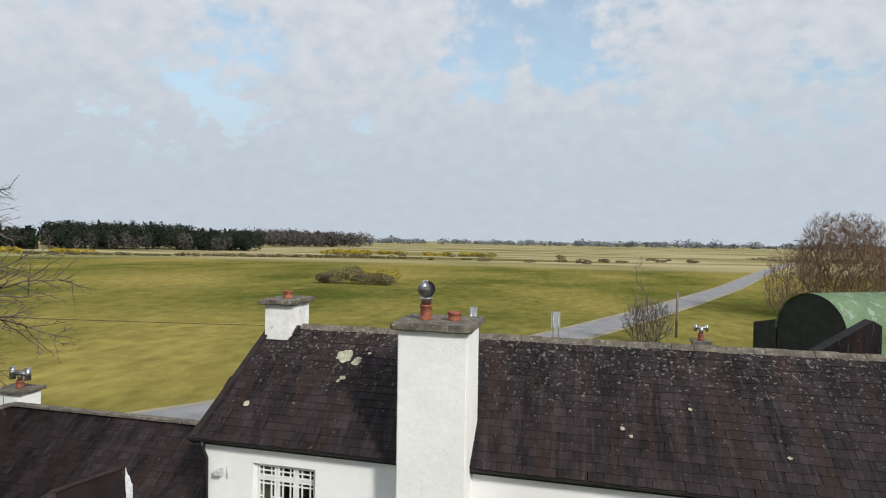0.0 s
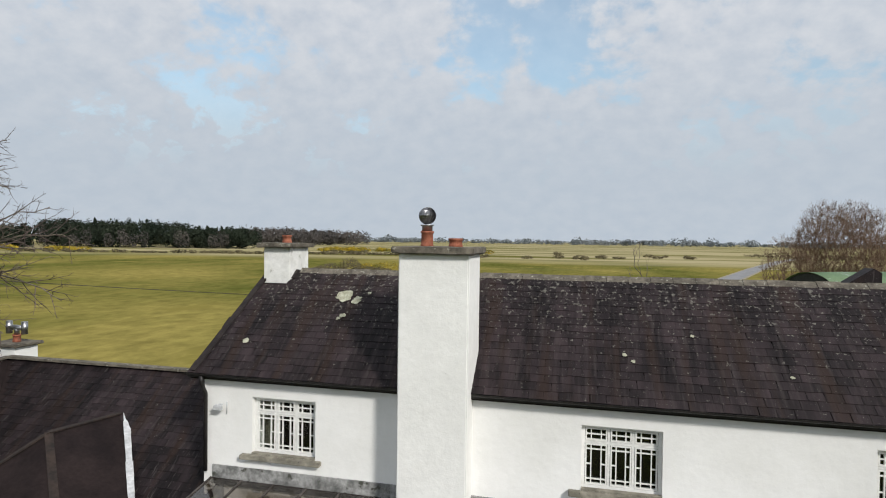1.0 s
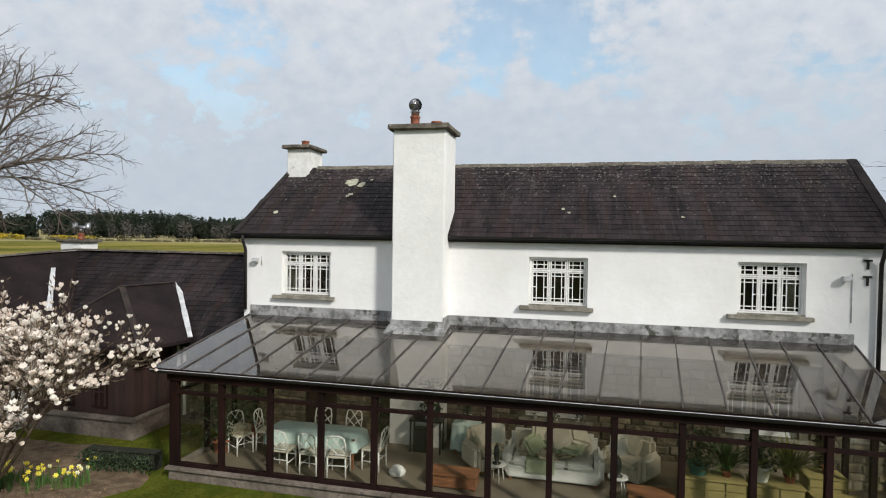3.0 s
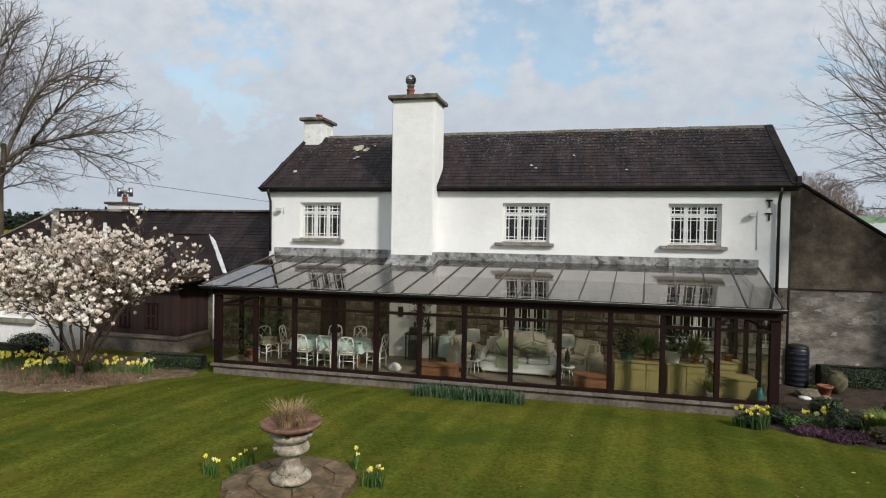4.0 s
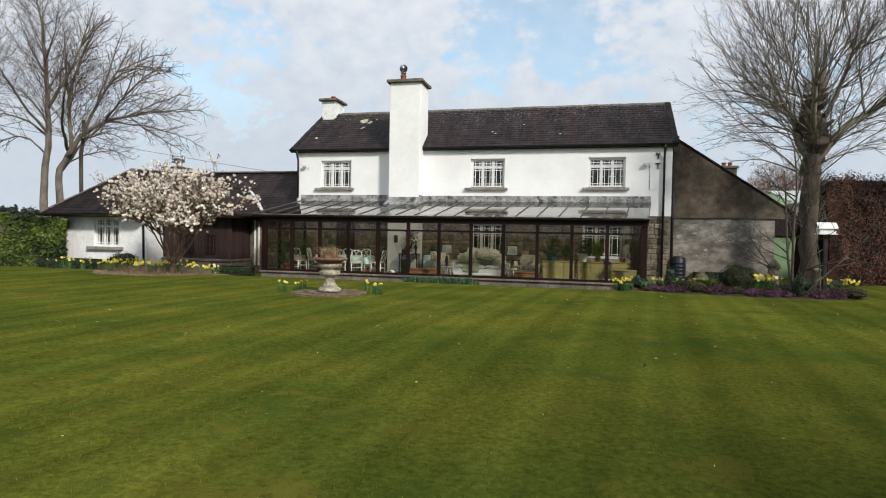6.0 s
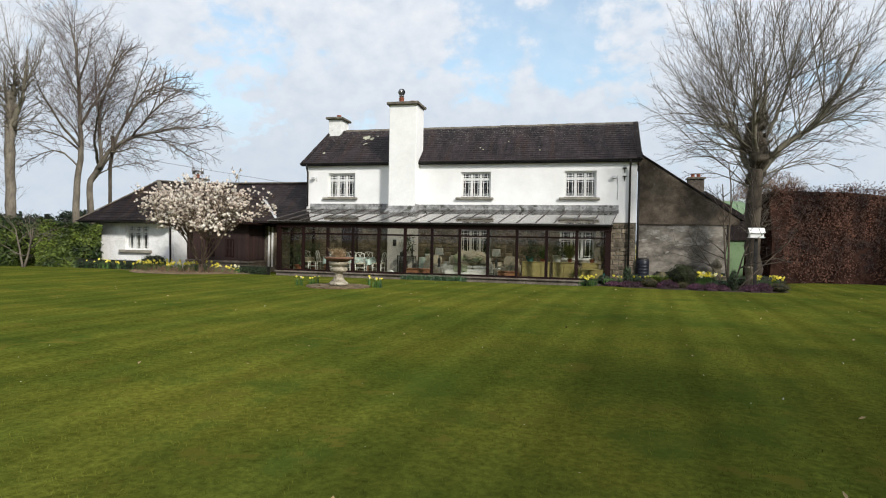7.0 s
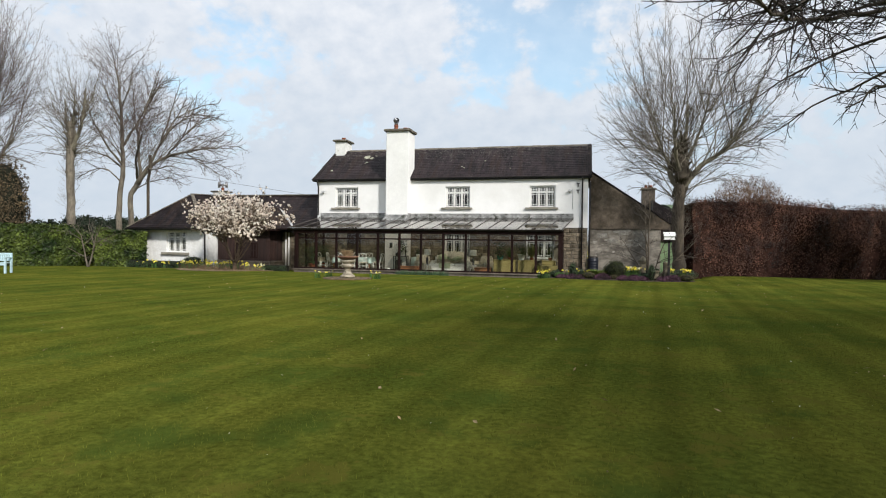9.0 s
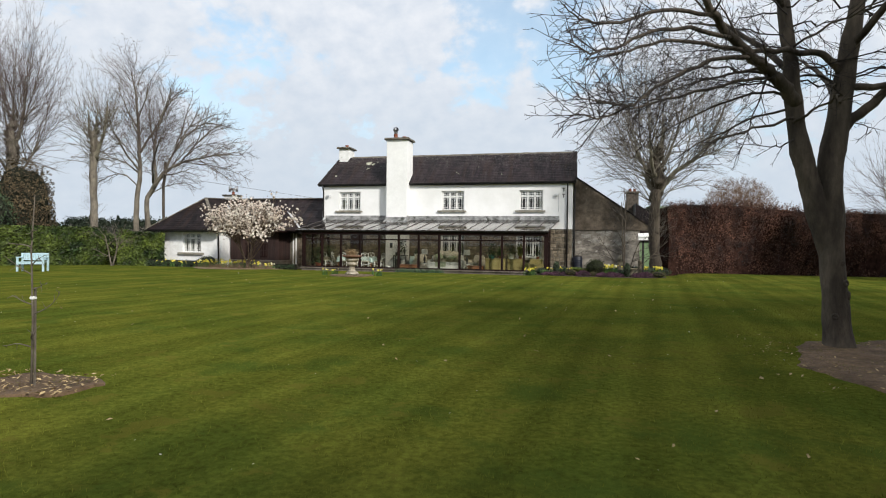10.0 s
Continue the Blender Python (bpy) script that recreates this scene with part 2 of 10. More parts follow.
M_BOARD = mat("dark_stained_boards", (0.017, 0.0085, 0.007), (0.034, 0.016, 0.0125), scale=2, rough=0.75, fine=0.4, fine_scale=22, stretch=(1, 1, 0.12), vary=0.25, bump=0.3)
M_PLINTH = mat("stone_plinth", (0.10, 0.084, 0.067), (0.20, 0.168, 0.138), scale=2, rough=0.95, bump=0.6, bump_scale=12, fine=0.35, spots=(0.09, 0.08, 0.07), spot_scale=4, spot_at=0.62)
M_GREY = mat("old_cement_render", (0.11, 0.097, 0.080), (0.29, 0.262, 0.222), scale=1.5, rough=0.95, bump=0.6, bump_scale=14, fine=0.5, fine_scale=5,
             spots=(0.40, 0.375, 0.335), spot_scale=1.9, spot_at=0.60, stretch=(0.8, 1, 1.5))
M_GREY_UP = mat("brown_cement_render", (0.070, 0.054, 0.038), (0.165, 0.132, 0.098), scale=1.6, rough=0.95, bump=0.6, bump_scale=13, fine=0.45,
                fine_scale=5, spots=(0.27, 0.25, 0.215), spot_scale=2.2, spot_at=0.66, stretch=(1, 1, 1.1))
M_MORTAR = mat("lime_mortar", (0.10, 0.088, 0.066), (0.17, 0.150, 0.118), scale=3, rough=0.95, bump=0.5, fine=0.3)
M_BOWL = mat("weathered_terracotta", (0.125, 0.062, 0.038), (0.21, 0.115, 0.075), scale=6, rough=0.9, bump=0.4, fine=0.3, spots=(0.20, 0.17, 0.13), spot_scale=8)
M_TERRA = mat("terracotta", (0.20, 0.062, 0.034), (0.31, 0.11, 0.064), scale=6, rough=0.85, bump=0.3, fine=0.3, spots=(0.14, 0.09, 0.07), spot_scale=9)
M_STEEL = mat("galvanised_steel", (0.38, 0.38, 0.39), (0.50, 0.50, 0.50), scale=5, rough=0.35, metal=1.0, fine=0.2)
M_COWL = mat("dark_cowl_steel", (0.20, 0.20, 0.21), (0.34, 0.34, 0.35), scale=6, rough=0.28, metal=0.9, fine=0.3)
M_WINGLASS = glass_mat("window_glass", (0.75, 0.78, 0.76), 0.008)
M_SIDEGLASS = glass_mat("side_glass", (0.88, 0.89, 0.86), 0.004, ior=1.36)
M_ROOFGLASS = glass_mat("roof_glass", (0.72, 0.69, 0.65), 0.055, ior=1.95, dirt_col=(0.25, 0.225, 0.20))
# the darkness of unlit rooms, put into a near-black colour
M_ROOMSHADE = mat("painted_room_shade", (0.022, 0.020, 0.018), (0.034, 0.030, 0.026), rough=0.9, fine=0.2)
M_BARKM = mat("brown_ridged_bark", (0.042, 0.033, 0.024), (0.098, 0.080, 0.059), scale=3, rough=0.95, bump=1.0, bump_scale=13, fine=0.45, fine_scale=11, stretch=(1, 1, 0.3))
M_BARK = mat("grey_bark", (0.090, 0.076, 0.058), (0.20, 0.174, 0.136), scale=3, rough=0.95, bump=0.8, bump_scale=16, fine=0.4, fine_scale=14, stretch=(1, 1, 0.35))
M_BARKD = mat("dark_bark", (0.032, 0.025, 0.018), (0.105, 0.084, 0.062), scale=3, rough=0.95, bump=0.8, bump_scale=18, fine=0.4, fine_scale=14, stretch=(1, 1, 0.35))
M_TWIG = mat("twigs", (0.096, 0.080, 0.064), (0.165, 0.140, 0.112), scale=0.8, rough=0.95, fine=0.2)
M_TWIGP = mat("purplish_twigs", (0.082, 0.060, 0.054), (0.140, 0.104, 0.092), scale=0.5, rough=0.95, fine=0.2)
M_TWIGD = mat("dark_twigs", (0.024, 0.019, 0.017), (0.045, 0.037, 0.032), scale=0.8, rough=0.95, fine=0.2)
M_SHOOT = mat("pale_shoot_bark", (0.125, 0.112, 0.082), (0.235, 0.212, 0.160), scale=2.0, rough=0.9, fine=0.25, fine_scale=9)
M_MAGBARK = mat("magnolia_bark", (0.055, 0.037, 0.024), (0.120, 0.086, 0.058), scale=5, rough=0.95, bump=0.5, bump_scale=25, fine=0.3)
M_PETAL = mat("cream_petals", (0.82, 0.72, 0.64), (0.90, 0.86, 0.79), scale=1.4, rough=0.7, fine=0.05, vary=0.08, per="island")


def translucent(m, share):
    """Thin petals and leaves pass part of the light."""
    N, L = m.node_tree.nodes, m.node_tree.links
    p, out = N["Principled BSDF"], N["Material Output"]
    t = N.new("ShaderNodeBsdfTranslucent")
    L.new(p.inputs["Base Color"].links[0].from_socket, t.inputs[0])
    mx = N.new("ShaderNodeMixShader")
    mx.inputs[0].default_value = share
    L.new(p.outputs[0], mx.inputs[1])
    L.new(t.outputs[0], mx.inputs[2])
    L.new(mx.outputs[0], out.inputs[0])


translucent(M_PETAL, 0.28)
M_BUD = mat("brown_buds", (0.12, 0.085, 0.055), (0.20, 0.15, 0.10), scale=2, rough=0.9, fine=0.2)
M_LAUREL = mat("laurel_leaves", (0.014, 0.029, 0.006), (0.088, 0.118, 0.020), scale=1.1, rough=0.5, fine=0.25, vary=0.6, per="island", spec=0.25)
# shade deep among the leaves, put into a near-black core colour
M_LEAFSHADE = mat("painted_leaf_shade", (0.010, 0.012, 0.006), (0.018, 0.019, 0.010), scale=3, rough=1.0, fine=0.3)
M_BEECH = mat("brown_beech_leaves", (0.015, 0.0095, 0.0085), (0.135, 0.060, 0.036), scale=1.2, stretch=(1, 1, 0.8), rough=0.8, fine=0.35, fine_scale=2.0, vary=0.38, per="island")
# shade behind the brown leaves, put into a dark brown colour
M_BROWNSHADE = mat("painted_brown_shade", (0.020, 0.011, 0.009), (0.042, 0.022, 0.017), scale=3, spec=0.0, rough=1.0, fine=0.3)
M_LEAF = mat("garden_leaves", (0.035, 0.085, 0.016), (0.075, 0.15, 0.03), scale=2, rough=0.55, fine=0.2, vary=0.4, per="island")
M_LEAFD = mat("dark_evergreen_leaves", (0.018, 0.036, 0.014), (0.04, 0.065, 0.025), scale=2, rough=0.6, fine=0.2, vary=0.4, per="island")
M_YELLOW = mat("yellow_petals", (0.72, 0.61, 0.05), (0.84, 0.74, 0.11), scale=3, rough=0.6, fine=0.08, vary=0.12, per="island")
M_PALEPETAL = mat("pale_petals", (0.78, 0.76, 0.55), (0.85, 0.83, 0.68), scale=3, rough=0.6, fine=0.08)
M_HEATHER = mat("purple_heather", (0.045, 0.024, 0.030), (0.110, 0.046, 0.076), scale=2, rough=0.9, fine=0.25, vary=0.4, per="island")
M_SOIL = mat("bare_soil", (0.066, 0.040, 0.020), (0.135, 0.086, 0.046), scale=3, rough=1.0, bump=0.9, bump_scale=20, fine=0.45, fine_scale=16, spots=(0.20, 0.135, 0.068), spot_scale=14, spot_at=0.62)
M_BEDSOIL = mat("dark_garden_soil", (0.026, 0.017, 0.011), (0.062, 0.042, 0.027), scale=3, rough=1.0, bump=0.9, bump_scale=20, fine=0.45, fine_scale=16, spots=(0.12, 0.085, 0.055), spot_scale=14, spot_at=0.64)
M_MULCH = mat("bark_mulch", (0.10, 0.066, 0.038), (0.195, 0.138, 0.085), scale=4, rough=1.0, bump=0.9, bump_scale=28, fine=0.5, fine_scale=25)
M_ROAD = mat("asphalt", (0.19, 0.19, 0.195), (0.26, 0.26, 0.265), scale=0.4, rough=0.9, fine=0.15, fine_scale=6)
M_LEAFG = mat("blue_green_leaves", (0.035, 0.075, 0.035), (0.065, 0.12, 0.05), scale=2, rough=0.5, fine=0.2, vary=0.3, per="island")
M_BARKG = mat("small_branch_bark", (0.085, 0.070, 0.052), (0.150, 0.128, 0.100), scale=5, rough=0.95, bump=0.3, fine=0.3)
M_DRYGRASS = mat("dry_grass", (0.26, 0.18, 0.085), (0.42, 0.32, 0.17), scale=4, rough=0.9, fine=0.2, vary=0.3, per="island")


def lawn_mat():
    m = mat("mown_lawn", (0.064, 0.082, 0.0130), (0.107, 0.113, 0.0175), scale=0.5, rough=1.0, bump=0.9, bump_scale=38, fine=0.5, fine_scale=17, spec=0.0,
            spots=(0.102, 0.101, 0.018), spot_scale=2.2, spot_at=0.58)
    N, L = m.node_tree.nodes, m.node_tree.links
    p = N["Principled BSDF"]
    base = p.inputs["Base Color"].links[0].from_socket
    geo = N.new("ShaderNodeNewGeometry")
    def bands(scale, distort, squeeze, turn, low, high):
        """Mowing stripes that run away over the lawn, turned a little from the house's axis."""
        m1, m2 = N.new("ShaderNodeMapping"), N.new("ShaderNodeMapping")
        m1.inputs["Rotation"].default_value = (0, 0, radians(turn))
        m2.inputs["Scale"].default_value = (1, squeeze, 1)
        L.new(geo.outputs["Position"], m1.inputs[0])
        L.new(m1.outputs[0], m2.inputs[0])
        w = N.new("ShaderNodeTexWave")
        w.wave_type, w.bands_direction, w.wave_profile = "BANDS", "X", "SIN"
        w.inputs["Scale"].default_value, w.inputs["Distortion"].default_value = scale, distort
        w.inputs["Detail"].default_value, w.inputs["Detail Scale"].default_value = 3.0, 0.6
        L.new(m2.outputs[0], w.inputs["Vector"])
        mr = N.new("ShaderNodeMapRange")
        mr.inputs[3].default_value, mr.inputs[4].default_value = low, high
        L.new(w.outputs[1], mr.inputs[0])
        return mr.outputs[0]

    def times(a, b):
        n = N.new("ShaderNodeMath")
        n.operation = "MULTIPLY"
        L.new(a, n.inputs[0])
        L.new(b, n.inputs[1])
        return n.outputs[0]

    both = times(times(bands(0.29, 2.4, 0.12, 6.0, 0.90, 1.09), bands(0.66, 5.5, 0.07, 6.5, 0.93, 1.07)), bands(0.115, 3.5, 0.25, 5.0, 0.95, 1.05))
    lush = N.new("ShaderNodeTexNoise")                   # thicker, darker tufts in patches
    lush.inputs["Scale"].default_value, lush.inputs["Detail"].default_value, lush.inputs["Roughness"].default_value = 0.9, 6.0, 0.62
    L.new(geo.outputs["Position"], lush.inputs["Vector"])
    lr = N.new("ShaderNodeMapRange")
    lr.interpolation_type = "SMOOTHSTEP"
    lr.inputs[1].default_value, lr.inputs[2].default_value, lr.inputs[4].default_value = 0.52, 0.68, 0.75
    L.new(lush.outputs[0], lr.inputs[0])
    lm = N.new("ShaderNodeMixRGB")
    lm.inputs[2].default_value = (0.048, 0.074, 0.013, 1)
    L.new(lr.outputs[0], lm.inputs[0])
    L.new(base, lm.inputs[1])
    base = lm.outputs[0]
    mu = N.new("ShaderNodeVectorMath")
    mu.operation = "SCALE"
    L.new(base, mu.inputs[0])
    L.new(both, mu.inputs["Scale"])
    L.new(mu.outputs[0], p.inputs["Base Color"])
    return m


def field_mat():
    """Open grazing plain: green near the house, drying to straw in broad patches further out."""
    m = mat("grazed_plain", (0.080, 0.093, 0.020), (0.262, 0.218, 0.064), scale=0.03, rough=1.0, bump=0.5, bump_scale=3, fine=0.38, fine_scale=0.6, spec=0.0,
            spots=(0.215, 0.182, 0.050), spot_scale=0.12, spot_at=0.60, stretch=(0.9, 0.6, 1))
    N, L = m.node_tree.nodes, m.node_tree.links
    p = N["Principled BSDF"]
    base = p.inputs["Base Color"].links[0].from_socket
    geo = N.new("ShaderNodeNewGeometry")
    sep4 = N.new("ShaderNodeSeparateXYZ")
    L.new(geo.outputs["Position"], sep4.inputs[0])
    nz = N.new("ShaderNodeTexNoise")
    nz.inputs["Scale"].default_value, nz.inputs["Detail"].default_value = 0.012, 5.0
    mp = N.new("ShaderNodeMapping")
    mp.inputs["Scale"].default_value = (0.35, 1.0, 1.0)
    L.new(geo.outputs["Position"], mp.inputs[0])
    L.new(mp.outputs[0], nz.inputs["Vector"])
    ml = N.new("ShaderNodeMath")
    ml.operation = "MULTIPLY_ADD"
    ml.inputs[1].default_value = 260.0
    L.new(nz.outputs[0], ml.inputs[0])
    L.new(sep4.outputs[1], ml.inputs[2])
    far = N.new("ShaderNodeMapRange")
    far.interpolation_type = "SMOOTHSTEP"
    far.inputs[1].default_value, far.inputs[2].default_value = 290, 400
    L.new(ml.outputs[0], far.inputs[0])
    mp2 = N.new("ShaderNodeMapping")
    mp2.inputs["Scale"].default_value = (0.18, 1.0, 1.0)
    L.new(geo.outputs["Position"], mp2.inputs[0])
    nz2 = N.new("ShaderNodeTexNoise")
    nz2.inputs["Scale"].default_value, nz2.inputs["Detail"].default_value = 0.03, 6.0
    L.new(mp2.outputs[0], nz2.inputs["Vector"])
    fr2 = N.new("ShaderNodeValToRGB")
    fr2.color_ramp.elements[0].position, fr2.color_ramp.elements[0].color = 0.38, (0.13, 0.125, 0.035, 1)
    fr2.color_ramp.elements[1].position, fr2.color_ramp.elements[1].color = 0.56, (0.38, 0.33, 0.19, 1)
    L.new(nz2.outputs[0], fr2.inputs[0])
    mx = N.new("ShaderNodeMixRGB")
    L.new(fr2.outputs[0], mx.inputs[2])
    L.new(far.outputs[0], mx.inputs[0])
    L.new(base, mx.inputs[1])
    L.new(mx.outputs[0], p.inputs["Base Color"])
    return m


M_LAWN, M_FIELD = lawn_mat(), field_mat()


# ---- building helpers ----
def mesh_of(name, bm, material):
    me = bpy.data.meshes.new(name)
    bm.normal_update()
    bm.to_mesh(me)
    bm.free()
    for m in material if isinstance(material, (list, tuple)) else [material]:
        me.materials.append(m)
    return me


def attach(ob, parent):
    """Hang ob on its thing without moving it."""
    if parent:
        ob.parent = parent
        ob.matrix_parent_inverse = Matrix.Translation(-Vector(parent.location))


def part(name, bm, material, parent=None, label=""):
    ob = new(name, mesh_of(name, bm, material))
    attach(ob, parent)
    if label:
        tagged(ob, label)
    return ob


def raw(name, V, F, material, parent=None, label="", smooth=False):
    me = bpy.data.meshes.new(name)
    me.from_pydata(V, [], F)
    me.materials.append(material)
    if smooth:
        me.polygons.foreach_set("use_smooth", [True] * len(me.polygons))
    ob = new(name, me)
    attach(ob, parent)
    if label:
        tagged(ob, label)
    return ob


def empty(name, at, label, category, group="", kind=""):
    ob = new(name)
    ob.location = at
    return tagged(ob, label, category, group, kind)


def box(bm, x0, x1, y0, y1, z0, z1, bevel=0.0):
    vs = bmesh.ops.create_cube(bm, size=1.0)["verts"]
    for v in vs:
        v.co = Vector(((x0 + x1) / 2 + v.co.x * (x1 - x0), (y0 + y1) / 2 + v.co.y * (y1 - y0), (z0 + z1) / 2 + v.co.z * (z1 - z0)))
    if bevel:
        bmesh.ops.bevel(bm, geom=list({e for v in vs for e in v.link_edges}), offset=bevel, segments=2, affect="EDGES")
    return bm


def boxm(*a, bevel=0.0):
    return box(bmesh.new(), *a, bevel=bevel)


def beam(bm, a, b, w, h, up=(0, 0, 1)):
    """A square bar from a to b, w wide and h high."""
    a, b = Vector(a), Vector(b)
    d = (b - a).normalized()
    s = d.cross(Vector(up))
    s = s.normalized() if s.length > 1e-4 else Vector((1, 0, 0))
    u = s.cross(d).normalized()
    vs = []
    for p in (a, b):
        for i, j in ((-1, -1), (1, -1), (1, 1), (-1, 1)):
            vs.append(bm.verts.new(p + s * (i * w / 2) + u * (j * h / 2)))
    for q in ((0, 1, 2, 3), (7, 6, 5, 4), (0, 4, 5, 1), (1, 5, 6, 2), (2, 6, 7, 3), (3, 7, 4, 0)):
        bm.faces.new([vs[i] for i in q])
    return bm


def prism(bm, pts, d):
    """The flat polygon pts, pushed out by the vector d."""
    d = Vector(d)
    a = [bm.verts.new(Vector(p)) for p in pts]
    b = [bm.verts.new(Vector(p) + d) for p in pts]
    bm.faces.new(a)
    bm.faces.new(b[::-1])
    for i in range(len(a)):
        j = (i + 1) % len(a)
        bm.faces.new((a[j], a[i], b[i], b[j]))
    bmesh.ops.recalc_face_normals(bm, faces=bm.faces)
    return bm


def lathe(bm, profile, at=(0, 0, 0), sides=24, cap=True):
    """A turned body: profile is (radius, height) from the foot up."""
    rings = []
    for r, z in profile:
        rings.append([bm.verts.new((at[0] + r * math.cos(2 * math.pi * i / sides), at[1] + r * math.sin(2 * math.pi * i / sides), at[2] + z)) for i in range(sides)])
    for a, b in zip(rings, rings[1:]):
        for i in range(sides):
            f = bm.faces.new((a[i], a[(i + 1) % sides], b[(i + 1) % sides], b[i]))
            f.smooth = True
    if cap:
        bm.faces.new(rings[0][::-1])
        bm.faces.new(rings[-1])
    return bm


def pipe(bm, pts, r, sides=8):
    """A round pipe along pts."""
    V, F = [], []
    tube(V, F, [Vector(p) for p in pts], [r] * len(pts), sides)
    vs = [bm.verts.new(v) for v in V]
    for f in F:
        bm.faces.new([vs[i] for i in f]).smooth = True
    return bm


def tube(V, F, pts, radii, sides):
    n0 = len(V)
    side = None
    for k, p in enumerate(pts):
        d = (pts[min(k + 1, len(pts) - 1)] - pts[max(k - 1, 0)])
        d = d.normalized() if d.length > 1e-6 else Vector((0, 0, 1))
        if side is None:
            side = d.cross(Vector((0.13, 0.31, 0.94)))
            if side.length < 1e-3:
                side = d.cross(Vector((1, 0, 0)))
        side = (side - d * side.dot(d)).normalized()
        up = d.cross(side)
        for i in range(sides):
            a = 2 * math.pi * i / sides
            V.append(tuple(p + (side * math.cos(a) + up * math.sin(a)) * radii[k]))
    for k in range(len(pts) - 1):
        for i in range(sides):
            j = (i + 1) % sides
            F.append((n0 + k * sides + i, n0 + k * sides + j, n0 + (k + 1) * sides + j, n0 + (k + 1) * sides + i))
    if sides > 4:
        F.append(tuple(range(n0 + sides - 1, n0 - 1, -1)))
        e = n0 + (len(pts) - 1) * sides
        F.append(tuple(range(e, e + sides)))


def holed_wall(bm, x0, x1, z0, z1, y0, y1, holes):
    """A wall slab along x, from y0 (front) to y1, with openings (x0, x1, z0, z1) through it."""
    xs = sorted({x0, x1, *[h[0] for h in holes], *[h[1] for h in holes]})
    zs = sorted({z0, z1, *[h[2] for h in holes], *[h[3] for h in holes]})
    solid = lambda i, j: 0 <= i < len(xs) - 1 and 0 <= j < len(zs) - 1 and not any(
        h[0] < (xs[i] + xs[i + 1]) / 2 < h[1] and h[2] < (zs[j] + zs[j + 1]) / 2 < h[3] for h in holes)
    q = lambda *c: bm.faces.new([bm.verts.new(v) for v in c])
    for i in range(len(xs) - 1):
        for j in range(len(zs) - 1):
            if not solid(i, j):
                continue
            a, b, c, d = xs[i], xs[i + 1], zs[j], zs[j + 1]
            q((a, y0, c), (b, y0, c), (b, y0, d), (a, y0, d))
            q((b, y1, c), (a, y1, c), (a, y1, d), (b, y1, d))
            if not solid(i - 1, j):
                q((a, y1, c), (a, y0, c), (a, y0, d), (a, y1, d))
            if not solid(i + 1, j):
                q((b, y0, c), (b, y1, c), (b, y1, d), (b, y0, d))
            if not solid(i, j - 1):
                q((a, y1, c), (b, y1, c), (b, y0, c), (a, y0, c))
            if not solid(i, j + 1):
                q((a, y0, d), (b, y0, d), (b, y1, d), (a, y1, d))
    return bm


# ---- ground ----
def gz(x, y):
    """Height of the garden's lawn and the plain."""
    e = min(max((x - 9.0) / 1.2, 0.0), 1.0)
    h = min(max((x - 15.5) / 2.0, 0.0), 1.0)
    t = min(max((-y - 3.4 + 2.0 * e + 4.5 * h) / 2.1, 0.0), 1.0)
    u = min(max((-y - 10.5) / 6.0, 0.0), 1.0)
    z = 0.05 + 0.22 * t * t * (3 - 2 * t) - 0.05 * u * u * (3 - 2 * u)
    if y > 6:
        z = 0.05 - 0.05 * min((y - 6) / 20, 1)
    return z + 0.02 * noise.noise(Vector((x * 0.12, y * 0.12, 0.0)))


def build_ground():
    near = lambda a, b, s: list(np.arange(a, b, s))
    xs = [-4500, -2500, -1400, -800, -450, -250, -140, -80, -50] + near(-36, 48, 1.0) + [50, 70, 100, 150, 250, 400, 700, 1200, 2500, 4500]
    ys = [-900, -400, -200, -110, -70] + near(-52, 22, 1.0) + [24, 30, 40, 60, 90, 130, 190, 260, 350, 500, 700, 1000, 1500, 2300, 3300, 4700]
    V = [(x, y, gz(x, y)) for y in ys for x in xs]
    w = len(xs)
    F, idx = [], []
    for j in range(len(ys) - 1):
        for i in range(w - 1):
            F.append((j * w + i, j * w + i + 1, (j + 1) * w + i + 1, (j + 1) * w + i))
            idx.append(0 if ys[j] < 5 and -40 < xs[i] < 60 else 1)
    ob = raw("ground", V, F, M_LAWN, smooth=True)
    ob.data.materials.append(M_FIELD)
    ob.data.polygons.foreach_set("material_index", idx)
    tagged(ob, "mown green lawn with faint stripes, running out to open grazed plain", "ground", kind="structure")
    return ob


ground = build_ground()


# ---- main house ----
EAVE_Y, EAVE_Z, RIDGE_Y, RIDGE_Z = -0.17, 5.404, 2.37, 7.44
ROOF_L, ROOF_R = -4.68, 11.12
WALL_L, WALL_R, WALL_B = -4.42, 10.95, 4.75
WINS = ((-3.30, -1.89), (3.29, 4.67), (7.92, 9.29))
WZ0, WZ1 = 3.73, 4.90

house = empty("farmhouse", (3, 2, 0), "long two-storey white limewashed farmhouse with dark slate roof", "house")
lower = [(3.25, 4.70, 1.00, 2.30), (7.75, 9.25, 1.00, 2.30)]      # windows inside the conservatory
holes = [(a, b, WZ0, WZ1) for a, b in WINS]
part("front_wall", holed_wall(bmesh.new(), WALL_L, WALL_R, 2.66, 5.28, 0.0, 0.42, holes), M_WHITE, house)
part("lower_wall", holed_wall(bmesh.new(), WALL_L, WALL_R, -0.3, 2.658, 0.03, 0.42, lower), M_MORTAR, house, "lower wall of brown rubble stone in lime mortar")
bm = bmesh.new()
box(bm, WALL_L, WALL_R, WALL_B - 0.4, WALL_B, -0.3, 5.20)
part("back_wall", bm, M_WHITE, house)
